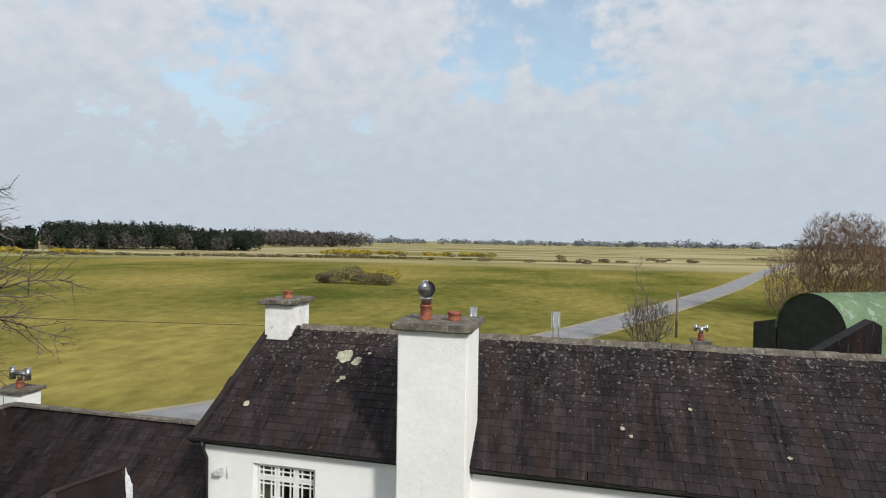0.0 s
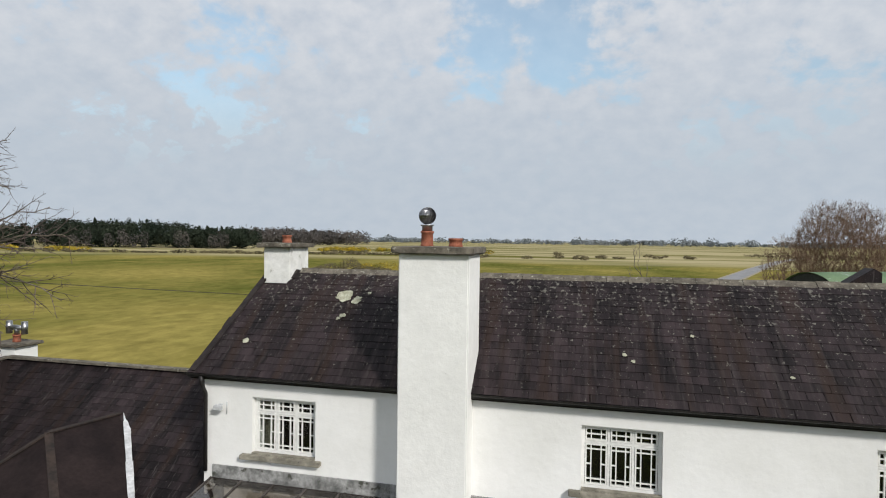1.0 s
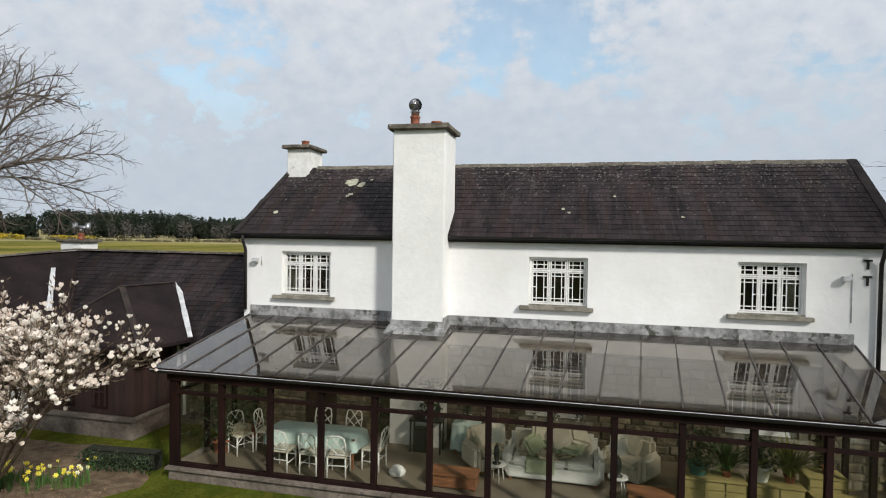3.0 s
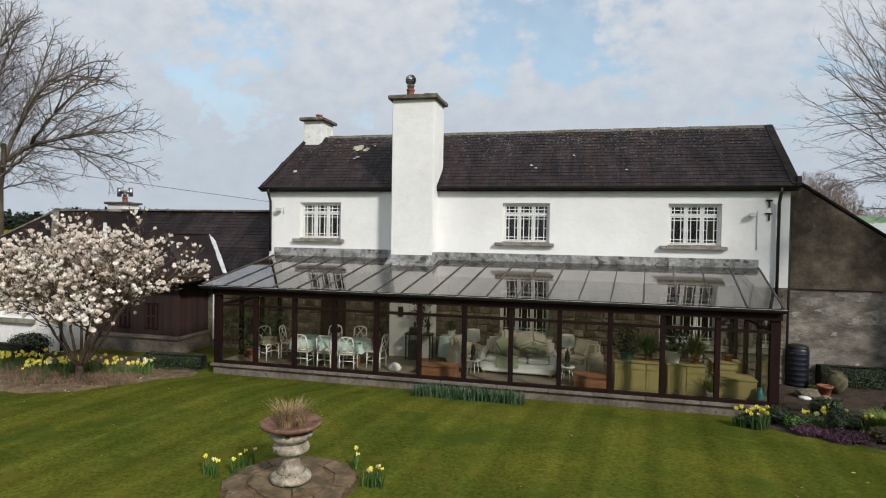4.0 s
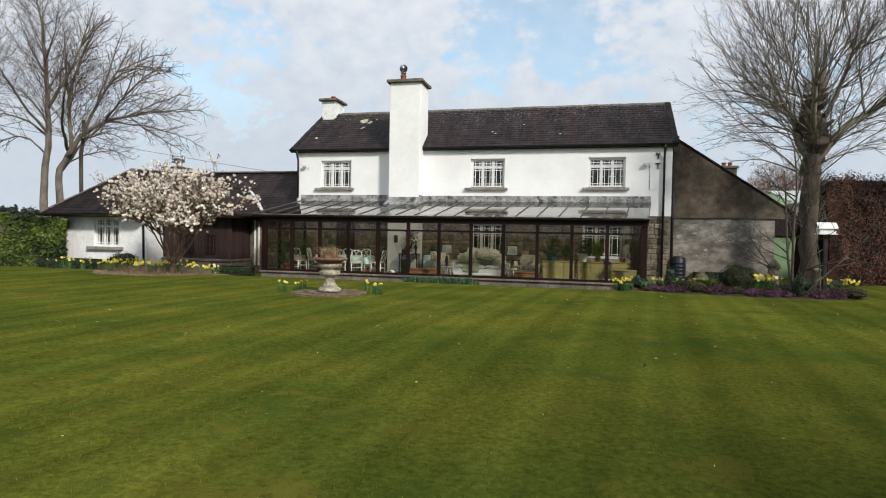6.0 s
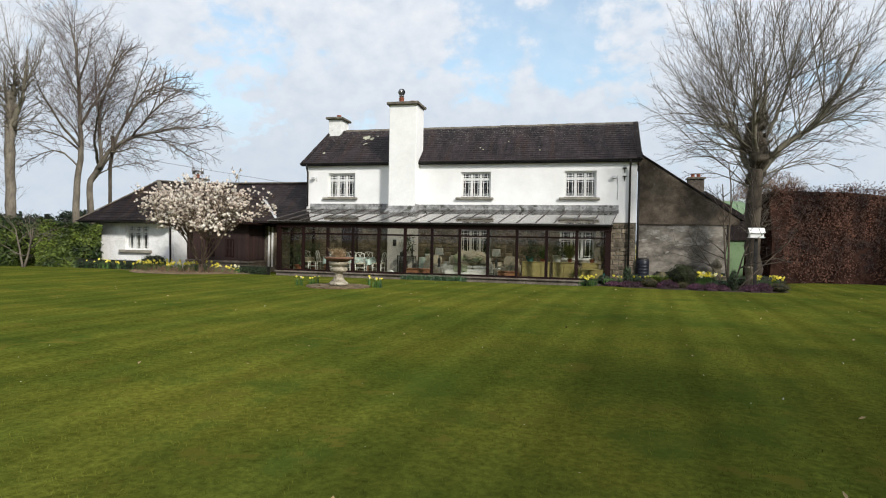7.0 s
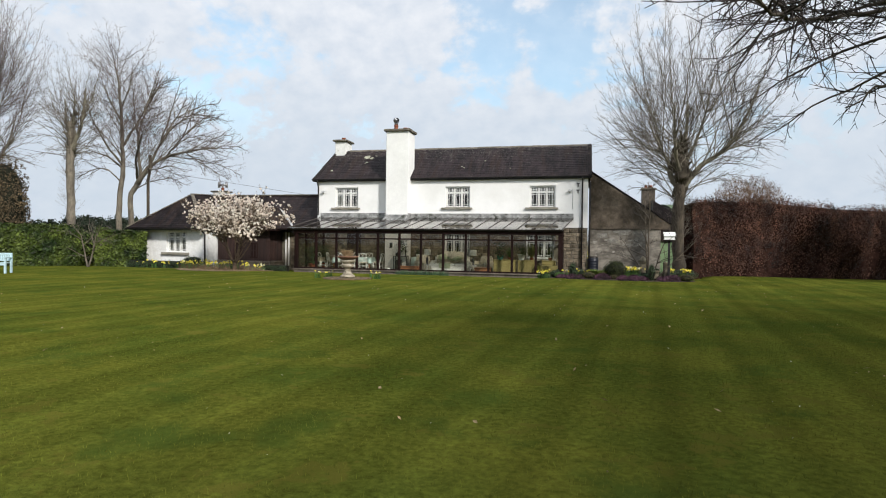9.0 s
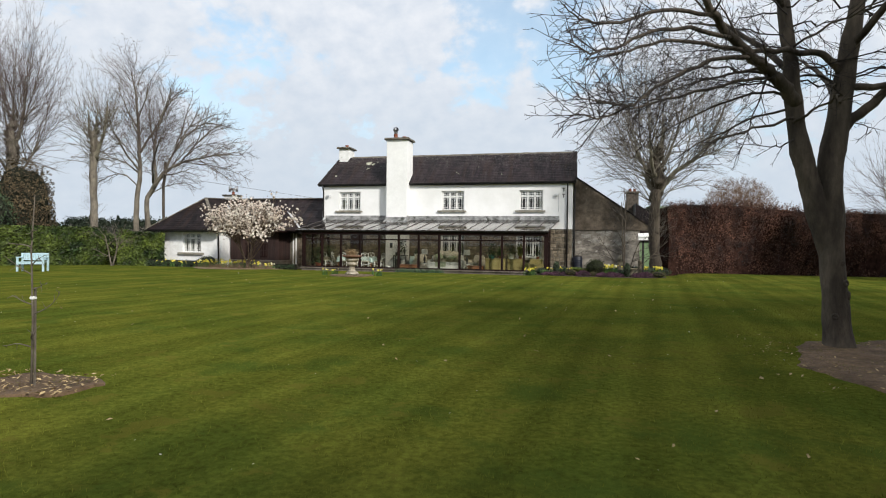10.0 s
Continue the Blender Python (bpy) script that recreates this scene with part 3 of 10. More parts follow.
for nm, x0, x1 in (("gable_wall", WALL_L, WALL_L + 0.4), ("gable_wall", WALL_R - 0.4, WALL_R)):
    mid = (RIDGE_Y, RIDGE_Z - 0.16)
    part(nm, prism(bmesh.new(), [(x0, 0.421, -0.3), (x0, WALL_B - 0.401, -0.3), (x0, WALL_B - 0.401, 5.3), (x0, *mid), (x0, 0.421, 5.3)], (x1 - x0, 0, 0)), M_WHITE, house)
# floors and inner wall are coloured near-black to stand for unlit rooms
part("upper_floor", boxm(WALL_L + 0.41, WALL_R - 0.41, 0.43, WALL_B - 0.41, 2.75, 2.95), M_ROOMSHADE, house)
part("ground_floor", boxm(WALL_L + 0.41, WALL_R - 0.41, 0.43, WALL_B - 0.41, -0.2, 0.1), M_ROOMSHADE, house)
part("inner_wall", boxm(WALL_L + 0.41, WALL_R - 0.41, 2.6, 2.75, 0.11, 5.2), M_ROOMSHADE, house, "inner wall with the unlit room's darkness put into its colour")

# roof deck under the slates
VERGE = 0.36                                       # the left verge leans in towards the ridge
bm = bmesh.new()
for sgn, y_e in ((1, EAVE_Y + 0.03), (-1, 2 * RIDGE_Y - EAVE_Y - 0.03)):
    prism(bm, [(ROOF_L + 0.03, y_e, EAVE_Z - 0.05), (ROOF_R - 0.03, y_e, EAVE_Z - 0.05), (ROOF_R - 0.03, RIDGE_Y, RIDGE_Z - 0.05), (ROOF_L + 0.03 + VERGE, RIDGE_Y, RIDGE_Z - 0.05)], (0, 0, -0.12))
roof = part("roof", bm, M_FELT, house)
part("soffit", boxm(WALL_L, WALL_R, EAVE_Y + 0.02, 0.42, 5.281, 5.30), M_DARK, house)
bm = boxm(ROOF_L, ROOF_R, EAVE_Y - 0.02, EAVE_Y + 0.018, 5.27, 5.36)
part("fascia", bm, M_DARK, house, "black painted fascia board")


def gutter(name, a, b, parent, r=0.065):
    """A half-round gutter from a to b along x, with thickness."""
    bm = bmesh.new()
    prof = [(math.cos(t) * r, math.sin(t) * r) for t in np.linspace(math.pi, 2 * math.pi, 9)]
    prof += [(math.cos(t) * (r - 0.008), math.sin(t) * (r - 0.008)) for t in np.linspace(2 * math.pi, math.pi, 9)]
    prism(bm, [(a[0], a[1] + p, a[2] + q) for p, q in prof], Vector(b) - Vector(a))
    return part(name, bm, M_DARK, parent)


for x0, x1 in ((ROOF_L, -0.05), (1.36, ROOF_R)):
    gutter("gutter", (x0, EAVE_Y - 0.07, 5.372), (x1, EAVE_Y - 0.07, 5.372), house, 0.05)
for px, end in ((-4.33, -0.3), (10.66, -0.3)):
    part("downpipe", pipe(bmesh.new(), [(px, EAVE_Y - 0.07, 5.32), (px, EAVE_Y - 0.06, 5.18), (px, -0.09, 4.92), (px, -0.08, 3.3 if px < 0 else end)], 0.042, 10), M_DARK, house)
part("corner_pipe", pipe(bmesh.new(), [(11.05, 0.3, 5.1), (11.05, 0.3, 0.0)], 0.05, 10), M_DARK, house)


def sash_window(x0, x1, z0, z1, y, parent):
    """A white three-light casement with small panes in the margins, set in its opening; its parts hang on the window."""
    cx, w, h = (x0 + x1) / 2, x1 - x0, z1 - z0
    win = part("window", box(box(box(box(bmesh.new(), x0, x0 + 0.06, y, y + 0.09, z0, z1), x1 - 0.06, x1, y, y + 0.09, z0, z1),
                                 x0 + 0.06, x1 - 0.06, y, y + 0.09, z0, z0 + 0.06), x0 + 0.06, x1 - 0.06, y, y + 0.09, z1 - 0.06, z1), M_PAINT, parent)
    zt = z0 + h * 0.72
    lw = (w - 0.12) / 3
    for i in (1, 2):
        part("mullion", boxm(x0 + 0.06 + i * lw - 0.022, x0 + 0.06 + i * lw + 0.022, y + 0.018, y + 0.085, z0 + 0.06, z1 - 0.06), M_PAINTG, win)
    for i in range(3):
        a, b = x0 + 0.06 + i * lw + (0.022 if i else 0), x0 + 0.06 + (i + 1) * lw - (0.022 if i < 2 else 0)
        part("transom", boxm(a, b, y + 0.018, y + 0.085, zt - 0.022, zt + 0.022), M_PAINTG, win)
        g, f, m = 0.010, 0.026, 0.035 + 0.19 * (b - a)
        for c, d, lower in ((z0 + 0.06, zt - 0.022, True), (zt + 0.022, z1 - 0.06, False)):
            bm = bmesh.new()
            a2, b2, c2, d2 = a + 0.007, b - 0.007, c + 0.007, d - 0.007
            box(bm, a2, a2 + f, y + 0.008, y + 0.06, c2, d2)
            box(bm, b2 - f, b2, y + 0.008, y + 0.06, c2, d2)
            box(bm, a2 + f, b2 - f, y + 0.009, y + 0.06, c2, c2 + f)
            box(bm, a2 + f, b2 - f, y + 0.009, y + 0.06, d2 - f, d2)
            bmesh.ops.remove_doubles(bm, verts=bm.verts, dist=0.0015)
            part("casement", bm, M_PAINT, win)
            for xx in (a + m, b - m):
                part("glazing_bar", boxm(xx - g, xx + g, y + 0.016, y + 0.058, c2 + f, d2 - f), M_PAINT, win)
            for zc in ((c2 + f + 0.075, d2 - f - 0.075) if lower else ((c2 + d2) / 2,)):
                part("glazing_bar", boxm(a2 + f, b2 - f, y + 0.018, y + 0.056, zc - g, zc + g), M_PAINT, win)
            if lower:
                zc = (c + d) / 2
                part("glazing_bar", boxm(a2 + f, a + m - g, y + 0.018, y + 0.056, zc - g, zc + g), M_PAINT, win)
                part("glazing_bar", boxm(b - m + g, b2 - f, y + 0.018, y + 0.056, zc - g, zc + g), M_PAINT, win)
    for i in range(3):
        a, b = x0 + 0.06 + i * lw + (0.022 if i else 0), x0 + 0.06 + (i + 1) * lw - (0.022 if i < 2 else 0)
        p = part("pane", boxm(a, b, y + 0.038, y + 0.043, z0 + 0.06, z1 - 0.06), M_WINGLASS, win)
        p.visible_shadow = False
    return win


M_CURTAIN = mat("cream_curtain", (0.42, 0.38, 0.28), (0.56, 0.52, 0.42), scale=2, rough=0.95, fine=0.15, fine_scale=10, stretch=(4, 1, 0.3))


def curtain(x0, x1, z0, z1, y):
    n = 40
    V = [(x0 + (x1 - x0) * i / n, y + 0.03 * math.sin(i * 1.25), z) for z in (z0, z1) for i in range(n + 1)]
    V += [(v[0], v[1] + 0.006, v[2]) for v in V]
    k = n + 1
    F = [(i, i + 1, k + i + 1, k + i) for i in range(n)] + [(2 * k + i + 1, 2 * k + i, 3 * k + i, 3 * k + i + 1) for i in range(n)]
    c = raw("curtain", V, F, M_CURTAIN, smooth=True)
    return tagged(c, "cream curtain drawn back inside an upstairs window", "curtain")


for k, (a, b) in enumerate(WINS):
    sash_window(a + 0.002, b - 0.002, WZ0 + 0.002, WZ1 - 0.002, 0.11, house)
    sl = 0.2
    s = part("sill", boxm(a - 0.22, b + 0.14, -0.13, 0.0, WZ0 - 0.098, WZ0 - 0.003, bevel=0.012), M_STONE, house, "worn grey stone window sill")
    part("sill_bed", boxm(a + 0.003, b - 0.003, -0.02, 0.075, WZ0 + 0.001, WZ0 + 0.03), M_STONE, house)
curtain(-3.2, -2.86, 3.8, 4.85, 0.34)
curtain(9.02, 9.2, 3.8, 4.85, 0.34)
for a, b, c, d in lower:
    sash_window(a + 0.002, b - 0.002, c + 0.002, d - 0.002, 0.16, house)
    part("sill", boxm(a - 0.15, b + 0.15, -0.1, 0.155, c - 0.13, c - 0.003, bevel=0.01), M_STONE, house)


# chimneys
def chimney_cap(name, x0, x1, y0, y1, z, parent, t=0.13):
    bm = boxm(x0, x1, y0, y1, z, z + t, bevel=0.02)
    bmesh.ops.subdivide_edges(bm, edges=bm.edges, cuts=3, use_grid_fill=True)
    for v in bm.verts:
        v.co += 0.018 * noise.noise_vector(v.co * 3.1)
    return part(name, bm, M_CAP, parent, "mossy weathered concrete capping")


stack = part("front_chimney", boxm(0.0, 1.30, -0.605, 0.58, 2.75, 7.93, bevel=0.02), M_CHWHITE, house, "broad white chimney breast rising up the front wall")
part("chimney_breast", boxm(0.0, 1.30, -0.60, 0.028, -0.3, 2.748), M_CHWHITE, house)
chimney_cap("chimney_cap", -0.12, 1.40, -0.72, 0.66, 7.93, stack)


def pot(x, y, z, r, h, parent, label="red terracotta chimney pot"):
    return part("chimney_pot", lathe(bmesh.new(), [(r * 1.08, 0), (r * 1.08, 0.04), (r, 0.06), (r * 0.95, h - 0.05), (r * 1.1, h - 0.04), (r * 1.1, h), (r * 0.8, h), (r * 0.78, h - 0.2)], (x, y, z), 20), M_TERRA, parent, label)


p = pot(0.40, -0.1, 8.05, 0.115, 0.30, stack)
cowl = part("spinning_cowl", lathe(bmesh.new(), [(0.10, 0.0), (0.10, 0.10), (0.125, 0.11), (0.125, 0.13)], (0.40, -0.1, 8.34), 20), M_STEEL, stack, "round louvred metal chimney cowl")
bm = bmesh.new()
for i in range(22):
    a0 = 2 * math.pi * i / 22
    pts = []
    for k in range(9):
        t = math.pi * (0.10 + 0.82 * k / 8)
        aa = a0 + 0.5 * k / 8
        r = 0.165 * math.sin(t)
        pts.append((Vector((0.40 + r * math.cos(aa), -0.1 + r * math.sin(aa), 8.635 - 0.165 * math.cos(t))),
                    Vector((0.40 + (r - 0.02) * math.cos(aa + 0.30), -0.1 + (r - 0.02) * math.sin(aa + 0.30), 8.635 - 0.165 * math.cos(t)))))
    for (a, b), (c, d) in zip(pts, pts[1:]):
        vs = [bm.verts.new(v) for v in (a, b, d, c)]
        bm.faces.new(vs)
lathe(bm, [(0.05, 0.16), (0.06, 0.165), (0.02, 0.18), (0.0, 0.182)], (0.40, -0.1, 8.62), 16, cap=False)
part("vanes", bm, M_COWL, cowl)
pot(0.93, 0.0, 8.05, 0.125, 0.17, stack)

M_CHSTAIN = mat("stained_chimney_paint", (0.66, 0.66, 0.63), (0.80, 0.80, 0.78), scale=2.2, rough=0.9, bump=0.35, bump_scale=9, fine=0.12, fine_scale=7, spots=(0.48, 0.48, 0.44), spot_scale=4.5, spot_at=0.62)
gstack = part("gable_chimney", boxm(-4.25, -3.56, 2.0, 2.98, 6.6, 7.95, bevel=0.015), M_CHSTAIN, house, "small white gable chimney stained with lichen")
chimney_cap("chimney_cap", -4.37, -3.44, 1.86, 3.12, 7.95, gstack, 0.11)
pot(-3.88, 2.45, 8.05, 0.11, 0.20, gstack, "short red chimney pot")

# lead round the chimney and along the conservatory's top edge
bm = bmesh.new()
box(bm, WALL_L + 0.22, -0.03, -0.035, -0.004, 3.16, 3.43)
box(bm, 1.30, 10.22, -0.035, -0.004, 3.16, 3.40)
part("lead_flashing", bm, M_LEAD, house, "stained grey lead flashing")
bm = bmesh.new()
prism(bm, [(-0.06, -0.60, 3.17), (1.34, -0.60, 3.17), (1.40, -0.86, 2.985), (-0.12, -0.86, 2.985)], (0, 0, 0.014))
prism(bm, [(-0.09, -0.035, 3.168), (-0.02, -0.035, 3.20), (-0.02, -0.70, 3.04), (-0.09, -0.70, 3.028)], (0, 0, 0.012))
prism(bm, [(1.29, -0.035, 3.20), (1.38, -0.035, 3.168), (1.38, -0.70, 3.028), (1.29, -0.70, 3.04)], (0, 0, 0.012))
box(bm, -0.02, 1.32, -0.63, -0.608, 3.05, 3.31)
box(bm, -0.028, -0.004, -0.606, -0.036, 3.0, 3.40)
box(bm, 1.304, 1.328, -0.606, -0.036, 3.0, 3.40)
part("chimney_flashing", bm, M_LEAD, house)


# slates
def slate_field(o, u, v, nu, nv, width, gauge, keep, material):
    """Thin lapped slates on the plane from o, nu along u and nv courses up v. keep(x, y) drops those outside. Gives their places."""
    o, u, v = Vector(o), Vector(u).normalized(), Vector(v).normalized()
    n = u.cross(v).normalized()
    out = []
    for j in range(nv):
        off = (j % 2) * width / 2
        for i in range(-1, nu + 1):
            a = i * width + off
            if not keep(a + width / 2, (j + 0.5) * gauge):
                continue
            out.append((o + u * (a + width / 2 + random.uniform(-0.006, 0.006)) + v * (j * gauge + random.uniform(-0.012, 0.006)), u, v, n, random.uniform(-0.018, 0.018)))
    return out


def slate_mesh(width, length):
    bm = boxm(-width / 2 + 0.004, width / 2 - 0.004, 0, length, 0, 0.009)
    return bm


def lay_slates(places, width, gauge, parent, material, joined_material, is_part, lift=0.010):
    me = mesh_of("slate", slate_mesh(width, gauge * 1.75), material)
    V, F = [], []
    base = [v.co.copy() for v in me.vertices]
    faces = [tuple(f.vertices) for f in me.polygons]
    count = 0
    for p, u, v, n, turn in places:
        tilt = -0.045
        r = Matrix((u, v, n)).transposed() @ Matrix.Rotation(turn, 3, "Z") @ Matrix.Rotation(tilt, 3, "X")
        q = p + n * (lift + random.uniform(0, 0.004))
        if is_part(q) and count < 300:
            count += 1
            ob = new("slate", me)
            attach(ob, parent)
            ob.matrix_basis = Matrix.Translation(q) @ r.to_4x4()
        else:
            k = len(V)
            V += [tuple(q + r @ c) for c in base]
            F += [tuple(k + i for i in f) for f in faces]
    rest = raw("slate_coursing", V, F, joined_material, parent)
    tagged(rest, kind="stuff")


slope_len = math.hypot(RIDGE_Y - EAVE_Y, RIDGE_Z - EAVE_Z)
vdir = Vector((0, RIDGE_Y - EAVE_Y, RIDGE_Z - EAVE_Z)).normalized()
SW, SG = 0.27, 0.185


def keep_main(a, b):
    x, y = ROOF_L + a, EAVE_Y + b * vdir.y
    if a < 0.1 + VERGE * b / slope_len or x > ROOF_R - 0.1:
        return False
    if 0.06 < x < 1.24 and y < 0.60:
        return False
    return not (-4.3 < x < -3.5 and y > 1.9)


M_VERGE = mat("dark_mortar_verge", (0.012, 0.009, 0.009), (0.028, 0.021, 0.020), scale=4, rough=0.95, bump=0.5, fine=0.4)
part("verge", beam(bmesh.new(), (ROOF_L + 0.11, EAVE_Y - 0.03, EAVE_Z + 0.005), (ROOF_L + 0.11 + VERGE, RIDGE_Y - 0.05, RIDGE_Z - 0.02), 0.15, 0.04), M_VERGE, roof, "straight mortared verge of the slate roof")
part("verge", beam(bmesh.new(), (ROOF_R - 0.10, EAVE_Y - 0.03, EAVE_Z + 0.005), (ROOF_R - 0.10, RIDGE_Y - 0.05, RIDGE_Z - 0.02), 0.22, 0.045), M_VERGE, roof, "straight mortared verge of the slate roof")
main_places = slate_field((ROOF_L, EAVE_Y - 0.05, EAVE_Z - 0.045), (1, 0, 0), vdir, int((ROOF_R - ROOF_L) / SW), int(slope_len / SG), SW, SG, keep_main, M_SLATE)
xr = ROOF_L + VERGE
while xr < ROOF_R - 0.05:
    x2 = min(xr + 0.45, ROOF_R)
    if not (-4.3 < (xr + x2) / 2 < -3.5):
        dz = random.uniform(-0.008, 0.008)
        part("ridge_tile", prism(bmesh.new(), [(xr + 0.005, RIDGE_Y - 0.15, RIDGE_Z - 0.10 + dz), (xr + 0.005, RIDGE_Y, RIDGE_Z + 0.015 + dz), (xr + 0.005, RIDGE_Y + 0.15, RIDGE_Z - 0.10 + dz),
                                              (xr + 0.005, RIDGE_Y, RIDGE_Z - 0.03 + dz)], (x2 - xr - 0.01, 0, 0)), M_CAP, roof)
    xr = x2


def lichen_patch(cx, sl, r, parent, seed):
    """A thin pale lichen crust on the front slope, at x and a distance up the slope."""
    rnd = random.Random(seed)
    nrm = Vector((1, 0, 0)).cross(vdir)
    c = Vector((cx, EAVE_Y, EAVE_Z)) + vdir * sl + nrm * 0.032
    bm = bmesh.new()
    ring = []
    for i in range(26):
        a = 2 * math.pi * i / 26
        rr = r * (0.72 + 0.38 * noise.noise(Vector((math.cos(a) * 1.6 + seed, math.sin(a) * 1.6, seed * 0.7))) + rnd.uniform(-0.06, 0.06))
        ring.append(c + Vector((1, 0, 0)) * math.cos(a) * rr + vdir * math.sin(a) * rr * 0.9)
    prism(bm, ring, nrm * 0.006)
    part("lichen", bm, M_LICHEN, parent, "pale grey-green lichen crust")


M_LICHEN = mat("lichen_crust", (0.30, 0.30, 0.22), (0.46, 0.46, 0.36), scale=9, rough=1.0, bump=0.6, bump_scale=40, fine=0.35, fine_scale=30)
for i, (cx, sl, r) in enumerate(((-1.98, 2.30, 0.26), (-1.66, 2.18, 0.13), (-1.62, 2.27, 0.09), (-1.82, 1.72, 0.09), (-1.90, 1.62, 0.06), (-3.75, 0.85, 0.09),
                                 (4.05, 1.05, 0.06), (4.2, 0.9, 0.05), (-1.42, 2.45, 0.06), (5.3, 1.6, 0.05), (6.8, 0.75, 0.05))):
    lichen_patch(cx, sl, r, roof, i + 1)


# ---- conservatory ----
M_BAR = mat("glazing_bar_caps", (0.040, 0.034, 0.031), (0.095, 0.084, 0.078), scale=3, rough=0.6, fine=0.3)
CY, CX0, CX1, CSTEP = -3.30, -3.98, 9.69, 1.1392
CTOPY, CTOPZ, CEAVEY, CEAVEZ = -0.02, 3.17, -3.46, 2.46
cons = empty("conservatory", (2.8, -1.6, 0), "long lean-to conservatory with dark red-brown timber frame and glass roof", "conservatory")
part("plinth", boxm(CX0 - 0.09, CX1 + 0.09, CY - 0.10, CY + 0.16, -0.25, 0.27, bevel=0.02), M_PLINTH, cons, "low stone plinth wall")
xk = CX0 - 0.14
while xk < CX1 + 0.1:
    x2 = min(xk + random.uniform(1.0, 1.4), CX1 + 0.14)
    part("coping_stone", boxm(xk + 0.004, x2 - 0.004, CY - 0.17, CY + 0.2, 0.272, 0.335, bevel=0.012), M_PLINTH, cons)
    xk = x2
for sx0 in (CX0 - 0.09, CX1 - 0.07):
    part("side_plinth", boxm(sx0, sx0 + 0.16, CY + 0.17, -0.01, -0.25, 0.33), M_PLINTH, cons)
part("tiled_floor", boxm(CX0 + 0.08, CX1 - 0.08, CY + 0.21, 0.025, 0.05, 0.25), mat("brown_floor_tiles", (0.15, 0.12, 0.085), (0.21, 0.175, 0.13), scale=2, rough=0.5, fine=0.1), cons)
FLOOR = 0.25
posts = [CX0 + CSTEP * i for i in range(13)]
for i, x in enumerate(posts):
    w = 0.10 if i in (0, 12) else 0.055
    part("post", boxm(x - w, x + w, CY - 0.055, CY + 0.065, 0.337, 2.198, bevel=0.006), M_FRAME, cons)
part("bottom_rail", boxm(CX0 + 0.1, CX1 - 0.1, CY - 0.05, CY + 0.06, 0.337, 0.41), M_FRAME, cons)
part("eaves_beam", boxm(CX0 - 0.12, CX1 + 0.12, CY - 0.10, CY + 0.08, 2.20, 2.41), M_FRAME, cons)
for i in range(12):
    a, b = posts[i] + (0.10 if i == 0 else 0.055), posts[i + 1] - (0.10 if i == 11 else 0.055)
    part("transom", boxm(a, b, CY - 0.045, CY + 0.055, 1.90, 1.965), M_FRAME, cons)
    for z0, z1 in ((0.41, 1.90), (1.965, 2.20)):
        g = part("pane", boxm(a, b, CY, CY + 0.006, z0, z1), M_SIDEGLASS, cons)
        g.visible_shadow = False
gutter("gutter", (CX0 - 0.42, CEAVEY - 0.03, 2.43), (CX1 + 0.14, CEAVEY - 0.03, 2.43), cons, 0.07)
# flat pale strip, wide on top and very thin from the front
part("gutter_lip", boxm(CX0 - 0.42, CX1 + 0.14, CEAVEY - 0.125, CEAVEY - 0.099, 2.446, 2.451), M_LEADW, cons, "thin flat pale strip along the gutter edge")
RL_T, RL_B, RR_T, RR_B = -4.20, -4.40, 10.22, 9.80
part("wall_plate", boxm(RL_T, RR_T, -0.075, -0.036, 3.05, 3.16), M_FRAME, cons)
nb = 20
bar_x = [RL_T + (RR_T - RL_T) * i / nb for i in range(nb + 1)]
bar_b = [RL_B + (RR_B - RL_B) * i / nb for i in range(nb + 1)]
chim = lambda x: -0.03 < x < 1.30
for i in range(nb + 1):
    yt = CTOPY - (0.63 if chim(bar_x[i]) else 0.05)
    zt = CTOPZ + (CEAVEZ - CTOPZ) * (yt - CTOPY) / (CEAVEY - CTOPY)
    part("roof_bar", beam(bmesh.new(), (bar_x[i], yt, zt + 0.012), (bar_b[i], CEAVEY, CEAVEZ + 0.012), 0.024, 0.045), M_BAR, cons)
for i in range(nb):
    xa, xb = bar_x[i] + 0.02, bar_x[i + 1] - 0.02
    ya, yb = bar_b[i] + 0.02, bar_b[i + 1] - 0.02
    yt = CTOPY - 0.05
    if (chim(xa) or chim(xb)):
        yt = CTOPY - 0.66
    zt = CTOPZ + (CEAVEZ - CTOPZ) * (yt - CTOPY) / (CEAVEY - CTOPY)
    part("roof_pane", prism(bmesh.new(), [(xa, yt, zt), (xb, yt, zt), (yb, CEAVEY - 0.02, CEAVEZ), (ya, CEAVEY - 0.02, CEAVEZ)], (0, 0, 0.008)), M_ROOFGLASS, cons)
for xa, xb in ((-0.575, -0.065), (1.335, 1.55)):
    zl = CTOPZ + (CEAVEZ - CTOPZ) * 0.655 / (CTOPY - CEAVEY)
    part("roof_pane", prism(bmesh.new(), [(xa, CTOPY - 0.05, CTOPZ - 0.01), (xb, CTOPY - 0.05, CTOPZ - 0.01), (xb, CTOPY - 0.655, zl), (xa, CTOPY - 0.655, zl)], (0, 0, 0.008)), M_ROOFGLASS, cons)
part("eaves_rail", boxm(RL_B, RR_B, CEAVEY + 0.0, CEAVEY + 0.05, 2.39, 2.455), M_FRAME, cons)
